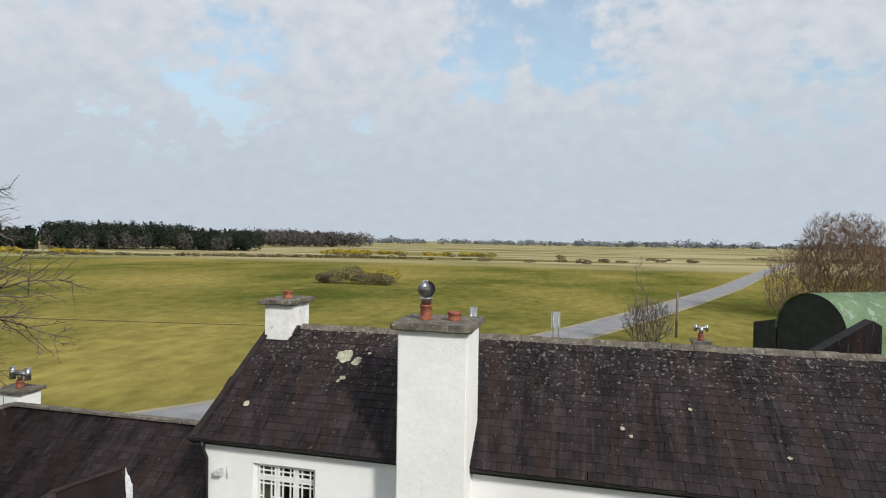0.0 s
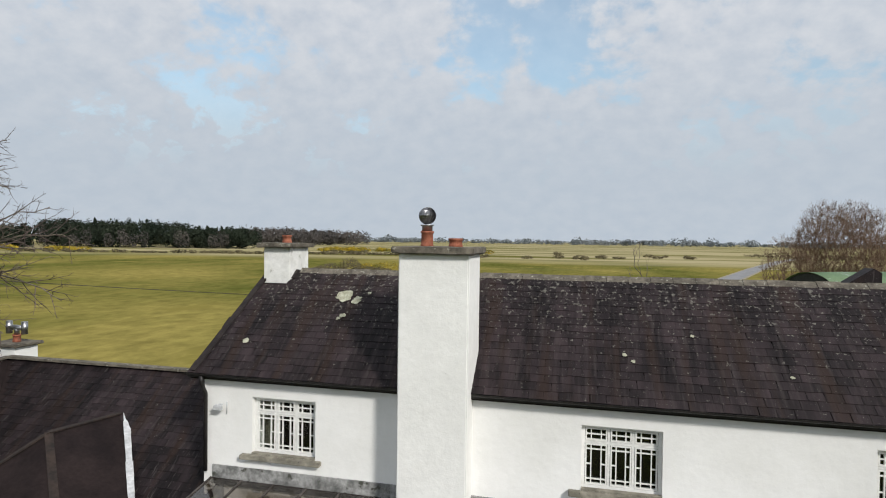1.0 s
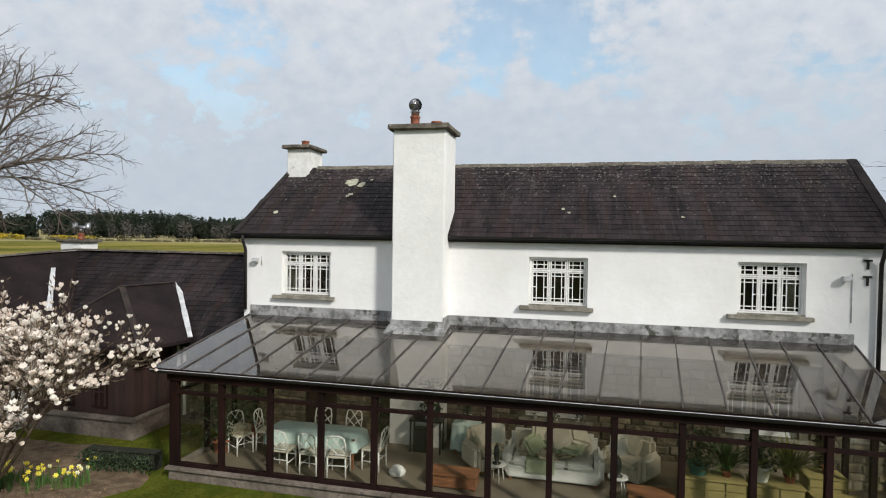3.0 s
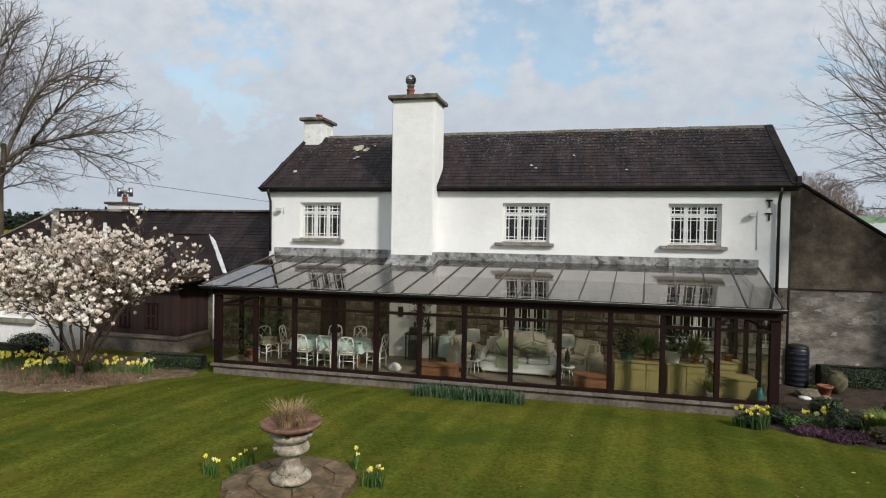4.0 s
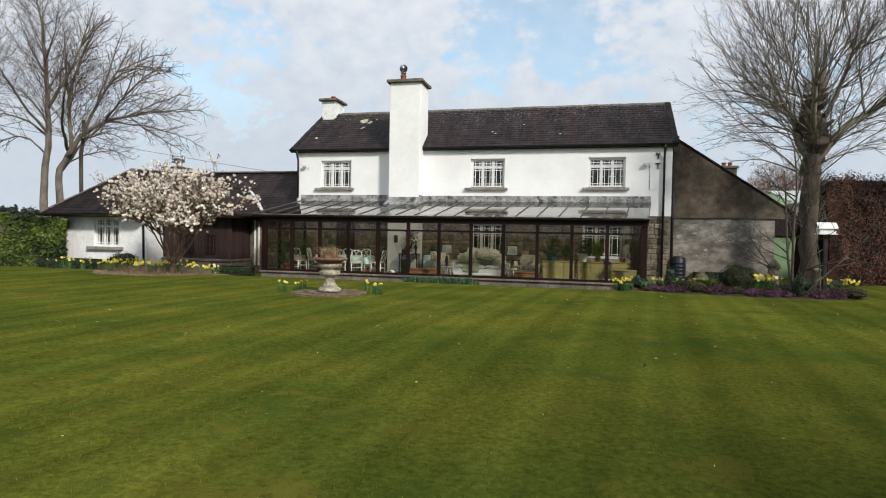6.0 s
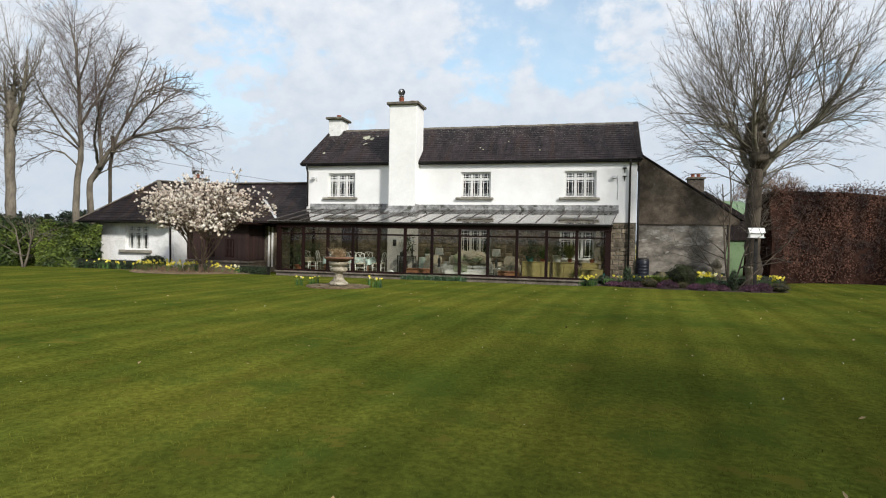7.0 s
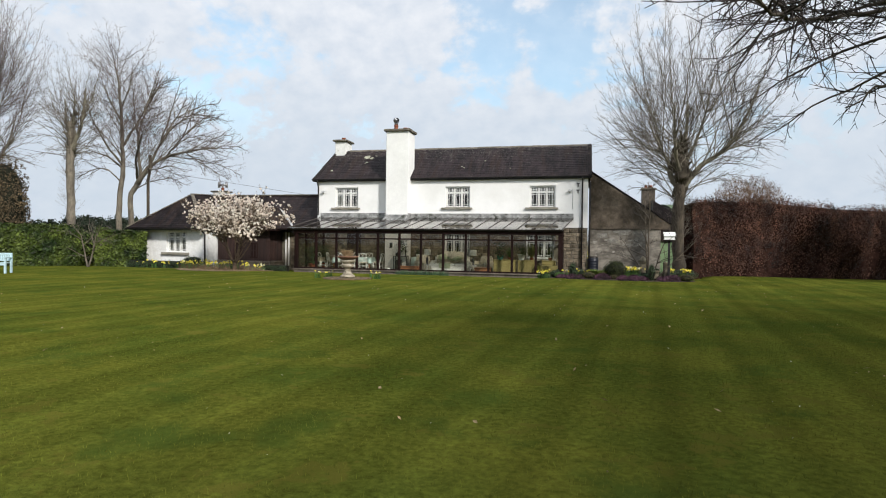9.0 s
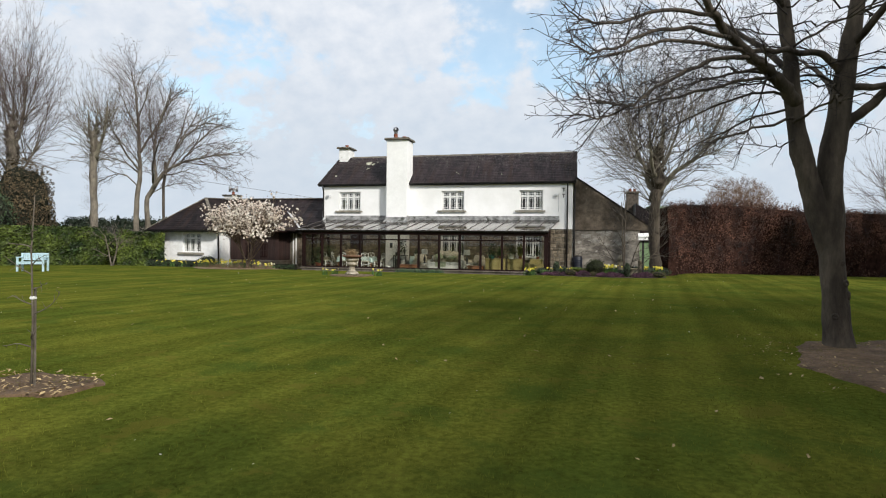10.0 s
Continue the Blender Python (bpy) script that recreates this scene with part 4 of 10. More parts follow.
for sx0, d in ((CX0, -1), (CX1, 1)):
    for yy in (-2.2, -1.1, -0.05):
        part("side_post", boxm(sx0 - 0.05, sx0 + 0.05, yy - 0.05, yy + 0.045, 0.337, 2.36 + (0.73 * (yy - CEAVEY) / 3.4) - 0.06), M_FRAME, cons)
    part("side_rail", boxm(sx0 - 0.045, sx0 + 0.045, CY + 0.1, -0.1, 1.90, 1.965), M_FRAME, cons)
    part("side_beam", beam(bmesh.new(), (sx0, CEAVEY + 0.1, 2.34), (sx0, -0.08, 3.05), 0.10, 0.10), M_FRAME, cons)
    for z0, z1, zz1 in ((0.41, 1.90, 1.90), (1.965, 2.34, 3.0)):
        g = part("side_pane", prism(bmesh.new(), [(sx0, CY + 0.09, z0), (sx0, -0.1, z0), (sx0, -0.1, zz1), (sx0, CY + 0.09, z1)], (0.006, 0, 0)), M_SIDEGLASS, cons)
        g.visible_shadow = False

# ---- single-storey wing beside the house ----
WRY, WRZ, WEY, WEZ = 2.4, 4.70, -0.45, 2.45
wing = empty("cottage_wing", (-9, 1, 0), "low white cottage wing with dark hipped slate roof", "house")
BLX0, BLX1, BLY = -14.45, -10.0, -2.42       # the block that comes forward
LWIN = (-12.72, -11.42, 1.02, 2.24)
part("block_front_wall", holed_wall(bmesh.new(), BLX0, BLX1, -0.3, 2.45, BLY, BLY + 0.4, [LWIN]), M_ROUGHWHITE, wing)
part("block_side_wall", boxm(BLX0, BLX0 + 0.4, BLY + 0.401, 5.2, -0.3, 2.45), M_ROUGHWHITE, wing)
part("block_side_wall", boxm(BLX1 - 0.4, BLX1, BLY + 0.401, -0.2, -0.3, 2.45), M_ROUGHWHITE, wing)
part("wing_wall", boxm(BLX1 + 0.002, WALL_L - 0.01, -0.18, 0.2, -0.3, 2.45), M_MORTAR, wing, "lower wall of brown rubble stone")
part("back_wall", boxm(BLX0 + 0.41, WALL_L - 0.01, 4.8, 5.2, -0.3, 2.45), M_WHITE, wing)
part("wing_floor", boxm(BLX0 + 0.41, BLX1 - 0.41, BLY + 0.41, 4.79, -0.1, 0.15), M_ROOMSHADE, wing)
part("inner_wall", boxm(BLX0 + 0.41, BLX1 - 0.41, 0.6, 0.8, 0.16, 2.5), M_ROOMSHADE, wing)
sash_window(LWIN[0] + 0.002, LWIN[1] - 0.002, LWIN[2] + 0.002, LWIN[3] - 0.002, BLY + 0.11, wing)
part("sill", boxm(LWIN[0] - 0.28, LWIN[1] + 0.22, BLY - 0.13, BLY + 0.10, 0.88, 1.017, bevel=0.012), M_STONE, wing, "worn grey stone window sill")
c = curtain(-11.75, -11.5, 1.1, 2.2, BLY + 0.33)

EX0, EX1, EY = -15.0, -9.95, -2.95
HX = (EX0 + EX1) / 2
AP = (HX, -0.55, 4.55)
wroof = part("wing_roof", prism(bmesh.new(), [(HX, WEY, WEZ - 0.06), (WALL_L + 0.04, WEY, WEZ - 0.06), (WALL_L + 0.04, WRY, WRZ - 0.06), (HX, WRY, WRZ - 0.06)], (0, 0, -0.1)), M_FELT, wing)
part("rear_slope", prism(bmesh.new(), [(EX0, 5.3, WEZ), (WALL_L + 0.04, 5.3, WEZ), (WALL_L + 0.04, WRY, WRZ - 0.05), (EX0 + 2.4, WRY, WRZ - 0.05)], (0, 0, -0.1)), M_FELT, wing)
part("hip_slope", prism(bmesh.new(), [(EX0, EY, WEZ - 0.04), (EX1, EY, WEZ - 0.04), AP], (0, 0, -0.08)), M_FELT, wing)
part("hip_slope", prism(bmesh.new(), [(EX1, EY, WEZ - 0.04), (EX1, WEY, WEZ - 0.04), (HX, WRY, WRZ - 0.04), AP], (0, 0, -0.08)), M_FELT, wing)
part("hip_slope", prism(bmesh.new(), [(EX0, EY, WEZ - 0.04), AP, (HX, WRY, WRZ - 0.04), (EX0, 5.3, WEZ - 0.04)], (0, 0, -0.08)), M_FELT, wing)
for q in ((EX0, EX1, EY - 0.02, EY + 0.03, WEZ - 0.17, WEZ - 0.045), (EX1 - 0.03, EX1 + 0.02, EY + 0.031, WEY, WEZ - 0.17, WEZ - 0.045), (-6.1, WALL_L - 0.02, WEY - 0.02, WEY + 0.03, WEZ - 0.2, WEZ - 0.075)):
    part("fascia", boxm(*q), M_DARK, wing)
part("soffit", boxm(EX0 + 0.02, EX1 - 0.04, EY + 0.031, BLY + 0.4, WEZ - 0.15, WEZ - 0.122), M_DARK, wing)
gutter("gutter", (EX0, EY - 0.08, WEZ - 0.06), (EX1, EY - 0.08, WEZ - 0.06), wing)
part("downpipe", pipe(bmesh.new(), [(BLX1 - 0.12, EY - 0.06, 2.36), (BLX1 - 0.12, BLY - 0.1, 2.1), (BLX1 - 0.12, BLY - 0.07, 0.1)], 0.045, 10), M_DARK, wing)
bm = bmesh.new()
for a, b in ((AP, (EX0, EY, WEZ)), (AP, (EX1, EY, WEZ)), (AP, (HX, WRY, WRZ))):
    beam(bm, Vector(a) + Vector((0, 0, 0.01)), Vector(b) + Vector((0, 0, 0.01)), 0.2, 0.05)
beam(bm, (HX, WRY, WRZ + 0.01), (WALL_L + 0.03, WRY, WRZ + 0.01), 0.22, 0.06)
part("ridge_tiles", bm, M_CAP, wroof, "dark mossy ridge and hip tiles")
bm = bmesh.new()
beam(bm, (EX1 - 0.62, WEY + 0.30, WEZ + 0.24), (HX + 0.02, 1.85, 4.30), 0.16, 0.03)
part("valley_lead", bm, M_LEADW, wroof, "bright lead valley strip")

# slates of the wing
def plane_slates(o, u, v, keep, nu, nv):
    return slate_field(o, u, v, nu, nv, 0.27, 0.19, keep, None)


wv = Vector((0, WRY - WEY, WRZ - WEZ))
wing_places = plane_slates((HX, WEY, WEZ - 0.05), (1, 0, 0), wv, lambda a, c: HX + a < WALL_L - 0.05 and c < wv.length - 0.05 and HX + a > HX + 0.2 + (EX1 - HX) * (1 - c / wv.length), 34, 20)
hv = Vector((0, AP[1] - EY, AP[2] - WEZ))
front_places = plane_slates((EX0, EY - 0.03, WEZ - 0.035), (1, 0, 0), hv, lambda a, c: abs(a - (EX1 - EX0) / 2) < (EX1 - EX0) / 2 * (1 - c / hv.length) - 0.08, 20, 18)

# porch of dark boards with a shallow hipped roof
PA, PB = Vector((-8.16, -0.25, 3.80)), Vector((-7.70, 1.45, 3.80))
PE = 2.50
PX0, PX1, PY = -9.55, -5.95, -2.05
part("porch_roof", prism(prism(prism(bmesh.new(), [(PX0, PY, PE), (PX1, PY, PE), tuple(PA)], (0, 0, -0.09)),
                               [(PX1, PY, PE), (PX1 + 0.35, -0.62, PE + 0.02), tuple(PB), tuple(PA)], (0, 0, -0.09)),
                         [(PX0, PY, PE), tuple(PA), tuple(PB), (PX0 - 0.1, -0.5, PE)], (0, 0, -0.09)), M_FELT, wing, "dark felted porch roof")
a, b = Vector((PX1 + 0.34, -0.66, PE + 0.07)), PB + Vector((0.02, 0, 0.06))
for k in range(7):
    p0, p1 = a.lerp(b, k / 7), a.lerp(b, (k + 1.06) / 7)
    part("valley_lead", beam(bmesh.new(), p0 + Vector((0, 0, 0.004 * (k % 2))), p1 + Vector((0, 0, 0.004 * (k % 2))), 0.125 + 0.012 * (k % 3), 0.02), M_LEADW, wroof)
for k in range(6):
    a, b = Vector((-11.86, 0.96, 4.16)), Vector((-10.58, -0.36, 3.03))
    p0, p1 = a.lerp(b, k / 6), a.lerp(b, (k + 1.06) / 6)
    part("valley_lead", beam(bmesh.new(), p0 + Vector((0, 0, 0.004 * (k % 2))), p1 + Vector((0, 0, 0.004 * (k % 2))), 0.12 + 0.015 * (k % 3), 0.02), M_LEADW, wroof)
M_RUSTFELT = mat("rusty_felt", (0.015, 0.011, 0.010), (0.034, 0.023, 0.018), scale=3, rough=0.9, fine=0.4)
for e in (Vector((PX1, PY, PE + 0.01)), Vector((PX0, PY, PE + 0.01)), PB + Vector((0, 0, 0.01))):
    part("hip_strip", beam(bmesh.new(), PA + Vector((0, 0, 0.01)), e, 0.16, 0.03), M_RUSTFELT, wroof)
bm = boxm(PX0, PX1 + 0.02, PY - 0.02, PY + 0.02, PE - 0.17, PE - 0.092)
box(bm, PX1 - 0.02, PX1 + 0.02, PY + 0.021, -0.6, PE - 0.17, PE - 0.092)
part("porch_fascia", bm, M_FRAME, wing)
QX0, QX1, QY = -9.9, -6.55, -1.62
xb = QX0 + 0.02
while xb < QX1 - 0.02:
    x2 = min(xb + 0.145, QX1)
    part("board", boxm(xb + 0.003, x2 - 0.003, QY + random.uniform(0, 0.008), QY + 0.06, 0.62, 2.42), M_BOARD, wing)
    xb = x2
yb_ = QY + 0.062
while yb_ < -0.25:
    y2 = min(yb_ + 0.145, -0.19)
    part("board", boxm(QX1 - 0.06, QX1 - random.uniform(0, 0.008), yb_ + 0.003, y2 - 0.003, 0.62, 2.42), M_BOARD, wing)
    yb_ = y2
part("porch_plinth", boxm(QX0 + 0.01, QX1 + 0.04, QY - 0.06, -0.19, -0.3, 0.5), M_PLINTH, wing, "low rough stone base")
part("porch_coping", box(boxm(QX0 + 0.01, QX1 + 0.09, QY - 0.13, QY + 0.1, 0.502, 0.6, bevel=0.012), QX1 - 0.1, QX1 + 0.09, QY + 0.101, -0.19, 0.502, 0.6, bevel=0.012), M_PLINTH, wing, "grey stone coping")
for wx in (-7.55, -8.6):
    w = part("porch_window", boxm(wx - 0.24, wx + 0.24, QY - 0.03, QY - 0.002, 0.78, 1.62), M_FRAME, wing)
    part("window_frame", box(box(box(boxm(wx - 0.20, wx - 0.15, QY - 0.05, QY - 0.031, 0.84, 1.56), wx + 0.15, wx + 0.20, QY - 0.05, QY - 0.031, 0.84, 1.56),
                                 wx - 0.02, wx + 0.02, QY - 0.05, QY - 0.031, 0.84, 1.56), wx - 0.15, wx + 0.15, QY - 0.05, QY - 0.032, 1.18, 1.22), M_BOARD, w)
bm = boxm(-6.35, -6.28, -0.24, -0.185, 0.3, 2.38)
box(bm, -6.16, -6.09, -0.24, -0.185, 0.3, 2.38)
part("door_frame", bm, M_PAINT, wing, "white painted door frame")

# wing chimney with H-shaped flue caps
wst = part("wing_chimney", boxm(-13.25, -12.35, 2.5, 3.2, 3.9, 4.95, bevel=0.015), M_CHWHITE, wing, "low white chimney stack")
chimney_cap("chimney_cap", -13.36, -12.24, 2.4, 3.3, 4.95, wst, 0.09)


def h_cowl(x, y, z, parent, s=1.0):
    pot(x, y, z, 0.10, 0.22, parent)
    bm = pipe(bmesh.new(), [(x, y, z + 0.2), (x, y, z + 0.46)], 0.07, 12)
    pipe(bm, [(x - 0.28 * s, y, z + 0.42), (x + 0.28 * s, y, z + 0.42)], 0.075 * s, 12)
    for dx in (-0.28 * s, 0.28 * s):
        pipe(bm, [(x + dx, y, z + 0.42 - 0.18 * s), (x + dx, y, z + 0.42 + 0.18 * s)], 0.085 * s, 12)
    return part("h_cowl", bm, M_STEEL, parent, "H-shaped galvanised flue cowl")


h_cowl(-12.72, 2.85, 5.04, wst)

# ---- grey rendered outbuilding against the far gable ----
shed = empty("lean_to_outbuilding", (13, 2, 0), "old grey-brown rendered lean-to outbuilding with a sloping roof", "outbuilding")
GY = 0.55
M_FLAKE = mat("bare_pale_render", (0.20, 0.187, 0.162), (0.34, 0.32, 0.285), scale=5, rough=0.95, bump=0.5, bump_scale=25, fine=0.4, fine_scale=12)
GX0, GX1 = 10.96, 14.75
part("lower_wall", boxm(GX0 + 0.10, GX1 - 0.12, GY, GY + 0.4, -0.3, 2.62), M_GREY, shed, "pale stained cement-rendered lower wall")
rnd = random.Random(37)
for i in range(13):                                   # patches where the top coat has flaked away
    cx, cz, rr = rnd.uniform(11.4, 14.4), rnd.uniform(1.75, 2.5), rnd.uniform(0.10, 0.34)
    ring = []
    for k in range(20):
        a = k * math.pi / 10
        q = rr * (0.75 + 0.75 * noise.noise(Vector((cx * 3 + 2.0 * math.cos(a), cz * 3 + 2.0 * math.sin(a), 0))))
        ring.append((min(max(cx + 1.5 * q * math.cos(a), 11.1), 14.6), GY - 0.0012 - 0.0005 * i, min(cz + 0.55 * q * math.sin(a), 2.60)))
    part("flaked_patch", prism(bmesh.new(), ring, (0, 0.05, 0)), M_FLAKE, shed)
part("upper_wall", prism(bmesh.new(), [(GX0 + 0.10, GY - 0.06, 2.62), (GX1 + 0.35, GY - 0.06, 2.62), (GX1 + 0.35, GY - 0.06, 2.86), (GX0 + 0.10, GY - 0.06, 5.62)], (0, 0.4, 0)), M_GREY_UP, shed, "brown rendered upper gable")
part("side_wall", boxm(GX1 - 0.52, GX1 - 0.12, GY + 0.401, 4.6, -0.3, 2.6), M_GREY, shed)
part("roof", prism(bmesh.new(), [(GX0 + 0.04, GY - 0.10, 5.70), (GX1 + 0.48, GY - 0.10, 2.80), (GX1 + 0.48, 4.8, 2.80), (GX0 + 0.04, 4.8, 5.70)], (0, 0, 0.07)), M_SLATEW, shed)
part("rubble_pier", boxm(10.05, 10.95, 0.02, 0.029, 0.0, 2.65), M_MORTAR, shed)

barrel = empty("water_butt", (11.3, 0.05, 0.05), "dark blue-black plastic water butt beside a downpipe", "water butt")
ribs = [(0.24, 0.0), (0.26, 0.02)]
for k in range(7):
    ribs += [(0.285, 0.06 + k * 0.135), (0.292, 0.075 + k * 0.135), (0.285, 0.09 + k * 0.135), (0.282, 0.15 + k * 0.135)]
ribs += [(0.27, 1.02), (0.25, 1.03)]
part("body", lathe(bmesh.new(), ribs, (11.24, 0.05, 0.05), 28), mat("blue_black_plastic", (0.008, 0.010, 0.016), (0.015, 0.018, 0.028), rough=0.4, fine=0.2), barrel)
part("lid", lathe(bmesh.new(), [(0.265, 1.031), (0.27, 1.05), (0.25, 1.09), (0.12, 1.125), (0.0, 1.13)], (11.24, 0.05, 0.05), 24, cap=False), M_DARK, barrel)


# ---- trees ----
class Grower:
    def __init__(self, seed):
        self.r = random.Random(seed)
        self.trunk = ([], [])
        self.limb = ([], [])
        self.twig = ([], [])
        self.tips = []

    def grow(self, p, d, length, radius, level, spec):
        """One branch and, out of it, the next level's."""
        r = self.r
        s = spec[level]
        n = s["n"]
        step = length / n
        pts, rad = [Vector(p)], [radius]
        d = Vector(d).normalized()
        q = Vector(p)
        for k in range(n):
            w = s["wob"]
            d = (d + Vector((r.uniform(-w, w), r.uniform(-w, w), r.uniform(-w, w) + s["up"]))).normalized()
            q = q + d * step
            pts.append(q.copy())
            f = (k + 1) / n
            rad.append(radius * (1 - f * s["taper"]))
        V, F = (self.trunk, self.limb, self.twig)[s["to"]]
        tube(V, F, pts, rad, s["sides"])
        if level + 1 >= len(spec):
            self.tips.append((pts[-1], d.copy()))
            if r.random() < 0.6:
                self.tips.append((pts[-2], d.copy()))
            return
        c = spec[level + 1]
        for _ in range(c["count"]):
            f = s.get("from", 0.25) + (1 - s.get("from", 0.25)) * r.random() ** c.get("bias", 1.0)
            k = min(int(f * n), n - 1)
            a = pts[k].lerp(pts[k + 1], f * n - k)
            axis = (pts[k + 1] - pts[k]).normalized()
            side = axis.cross(Vector((r.uniform(-1, 1), r.uniform(-1, 1), r.uniform(-1, 1))))
            if side.length < 1e-3:
                continue
            side.normalize()
            ang = radians(r.uniform(*c["angle"]))
            nd = axis * math.cos(ang) + side * math.sin(ang)
            if c.get("drop_low") and nd.z < -0.1:
                nd.z = abs(nd.z)
            ln = c["len"] * r.uniform(0.65, 1.25) * (1.0 - c.get("short", 0.45) * f)
            rr = max(min(rad[k] * 0.75, c["rad"] * r.uniform(0.7, 1.2)), 0.004)
            self.grow(a, nd, ln, rr, level + 1, spec)


def finish_tree(name, at, g, bark, twigs, label, category="tree", shoots=None):
    t = empty(name, at, label, category)
    out = []
    for nm, (V, F), m in (("trunk", g.trunk, bark), ("branchwork", g.limb, shoots or bark), ("crown", g.twig, twigs)):
        if V:
            o = raw(nm, V, F, m, t, smooth=True)
            out.append(o)
    return t


def knobbly(g, p0, p1, r0, r1, n=10, sides=14, amp=0.12, flare=1.5):
    """A trunk with a swollen foot and lumps."""
    V, F = g.trunk
    k0 = len(V)
    pts, rad = [], []
    for k in range(n + 1):
        f = k / n
        q = Vector(p0).lerp(Vector(p1), f) + Vector((0.06 * math.sin(3 * f + p0[0]), 0.06 * math.cos(4 * f), 0))
        rr = r0 + (r1 - r0) * f
        if f < 0.12:
            rr *= 1 + (flare - 1) * (1 - f / 0.12) ** 2
        pts.append(q)
        rad.append(rr)
    tube(V, F, pts, rad, sides)
    for i in range(k0, len(V)):
        v = Vector(V[i])
        ax = pts[min((i - k0) // sides, n)]
        out = v - ax
        V[i] = tuple(v + out * (amp * 2.2 * noise.noise(v * 1.9)))


def wander(name, g, skeleton, targets, tip=0.007, bf=0.35, lift=0.5, turn=0.5, step=0.4, taper=2.3, wob=0.05, twig=(), twig_len=0.5, limb_at=0.035):
    """Grow branches from a skeleton of nodes (point, parent, least radius) out to every target, each by the cheapest way:
    bf keeps the ways short, lift favours upright growth, turn favours going straight on; the radii follow from what each node carries."""
    r = g.r
    n_max = len(skeleton) + len(targets) * 14
    P, D, W = np.zeros((n_max, 3)), np.zeros((n_max, 3)), np.zeros(n_max)
    par, least, n = [], [], 0
    for p, k, lr in skeleton:
        P[n] = p
        if k >= 0:
            v = P[n] - P[k]
            ln = float(np.linalg.norm(v))
            D[n], W[n] = v / max(ln, 1e-6), W[k] + ln
        else:
            D[n] = (0, 0, 1)
        par.append(k)
        least.append(lr)
        n += 1
    ends = []
    for q in targets:
        v = q - P[:n]
        dist = np.linalg.norm(v, axis=1) + 1e-6
        u = v / dist[:, None]
        cost = dist * (1 + lift * (1 - u[:, 2]) + turn * (1 - (u * D[:n]).sum(1))) + bf * W[:n]
        k = int(np.argmin(cost))
        ln = float(dist[k])
        m = max(int(ln / step), 1)
        m = min(m, 13)
        t0 = Vector(D[k]) * ln * 0.38
        t1 = (Vector(u[k]) + Vector((0, 0, 0.12 * lift))).normalized() * ln * 0.5
        a, b = Vector(P[k]), Vector(q)
        for s in range(1, m + 1):
            f = s / m
            h1, h2, h3, h4 = 2 * f ** 3 - 3 * f * f + 1, f ** 3 - 2 * f * f + f, -2 * f ** 3 + 3 * f * f, f ** 3 - f * f
            c = a * h1 + t0 * h2 + b * h3 + t1 * h4
            c = c + Vector((r.uniform(-wob, wob), r.uniform(-wob, wob), r.uniform(-wob, wob))) * min(1.0, 0.3 + ln)
            P[n] = c
            w = P[n] - P[k]
            l2 = float(np.linalg.norm(w)) + 1e-6
            D[n], W[n] = w / l2, W[k] + l2
            par.append(k)
            least.append(0.0)
            k = n
            n += 1
        ends.append(k)
    load = [0.0] * n
    for e in ends:
        load[e] += 1.0
    kids = [[] for _ in range(n)]
    for k in range(n - 1, -1, -1):
        if par[k] >= 0:
            load[par[k]] += load[k]
            kids[par[k]].append(k)
    rad = [max(least[k], tip * max(load[k], 0.6) ** (1 / taper)) for k in range(n)]
    starts = [(None, k) for k in range(n) if par[k] < 0]
    while starts:
        a, k = starts.pop()
        chain = [k] if a is None else [a, k]
        while kids[k]:
            best = max(kids[k], key=lambda c: (rad[c], load[c]))
            starts += [(k, c) for c in kids[k] if c != best]
            k = best
            chain.append(k)
        rr = [rad[c] for c in chain]
        if a is not None:
            rr[0] = min(rr[0], rr[1] * 1.25)
        rr[-1] *= 0.5
        big = max(rr[:2])
        V, F = g.limb if big > limb_at else g.twig
        if len(chain) > 1:
            tube(V, F, [Vector(P[c]) for c in chain], rr, 9 if big > 0.10 else 6 if big > 0.05 else 4 if big > 0.02 else 3)
    for k in range(n):
        if twig and rad[k] < tip * 2.2 and least[k] == 0:
            cnt = twig[0] if not kids[k] else twig[1]
            for _ in range(int(cnt) + (r.random() < cnt % 1)):
                d = Vector(D[k]) + Vector((r.uniform(-1, 1), r.uniform(-1, 1), r.uniform(-0.7, 1.0))) * 0.9
                ln = twig_len * r.uniform(0.5, 1.2)
                d.normalize()
                d2 = (d + Vector((r.uniform(-.4, .4), r.uniform(-.4, .4), r.uniform(-.2, .4)))).normalized()
                a = Vector(P[k])
                b = a + d * ln * 0.5
                c = b + d2 * ln * 0.5
                tube(g.twig[0], g.twig[1], [a, b, c], [tip * 0.75, tip * 0.6, tip * 0.3], 3)
                if r.random() < 0.75:
                    d3 = (d2 + Vector((r.uniform(-1, 1), r.uniform(-1, 1), r.uniform(-.5, 1))) * 0.8).normalized()
                    tube(g.twig[0], g.twig[1], [b, b + d3 * ln * 0.45], [tip * 0.55, tip * 0.3], 3)


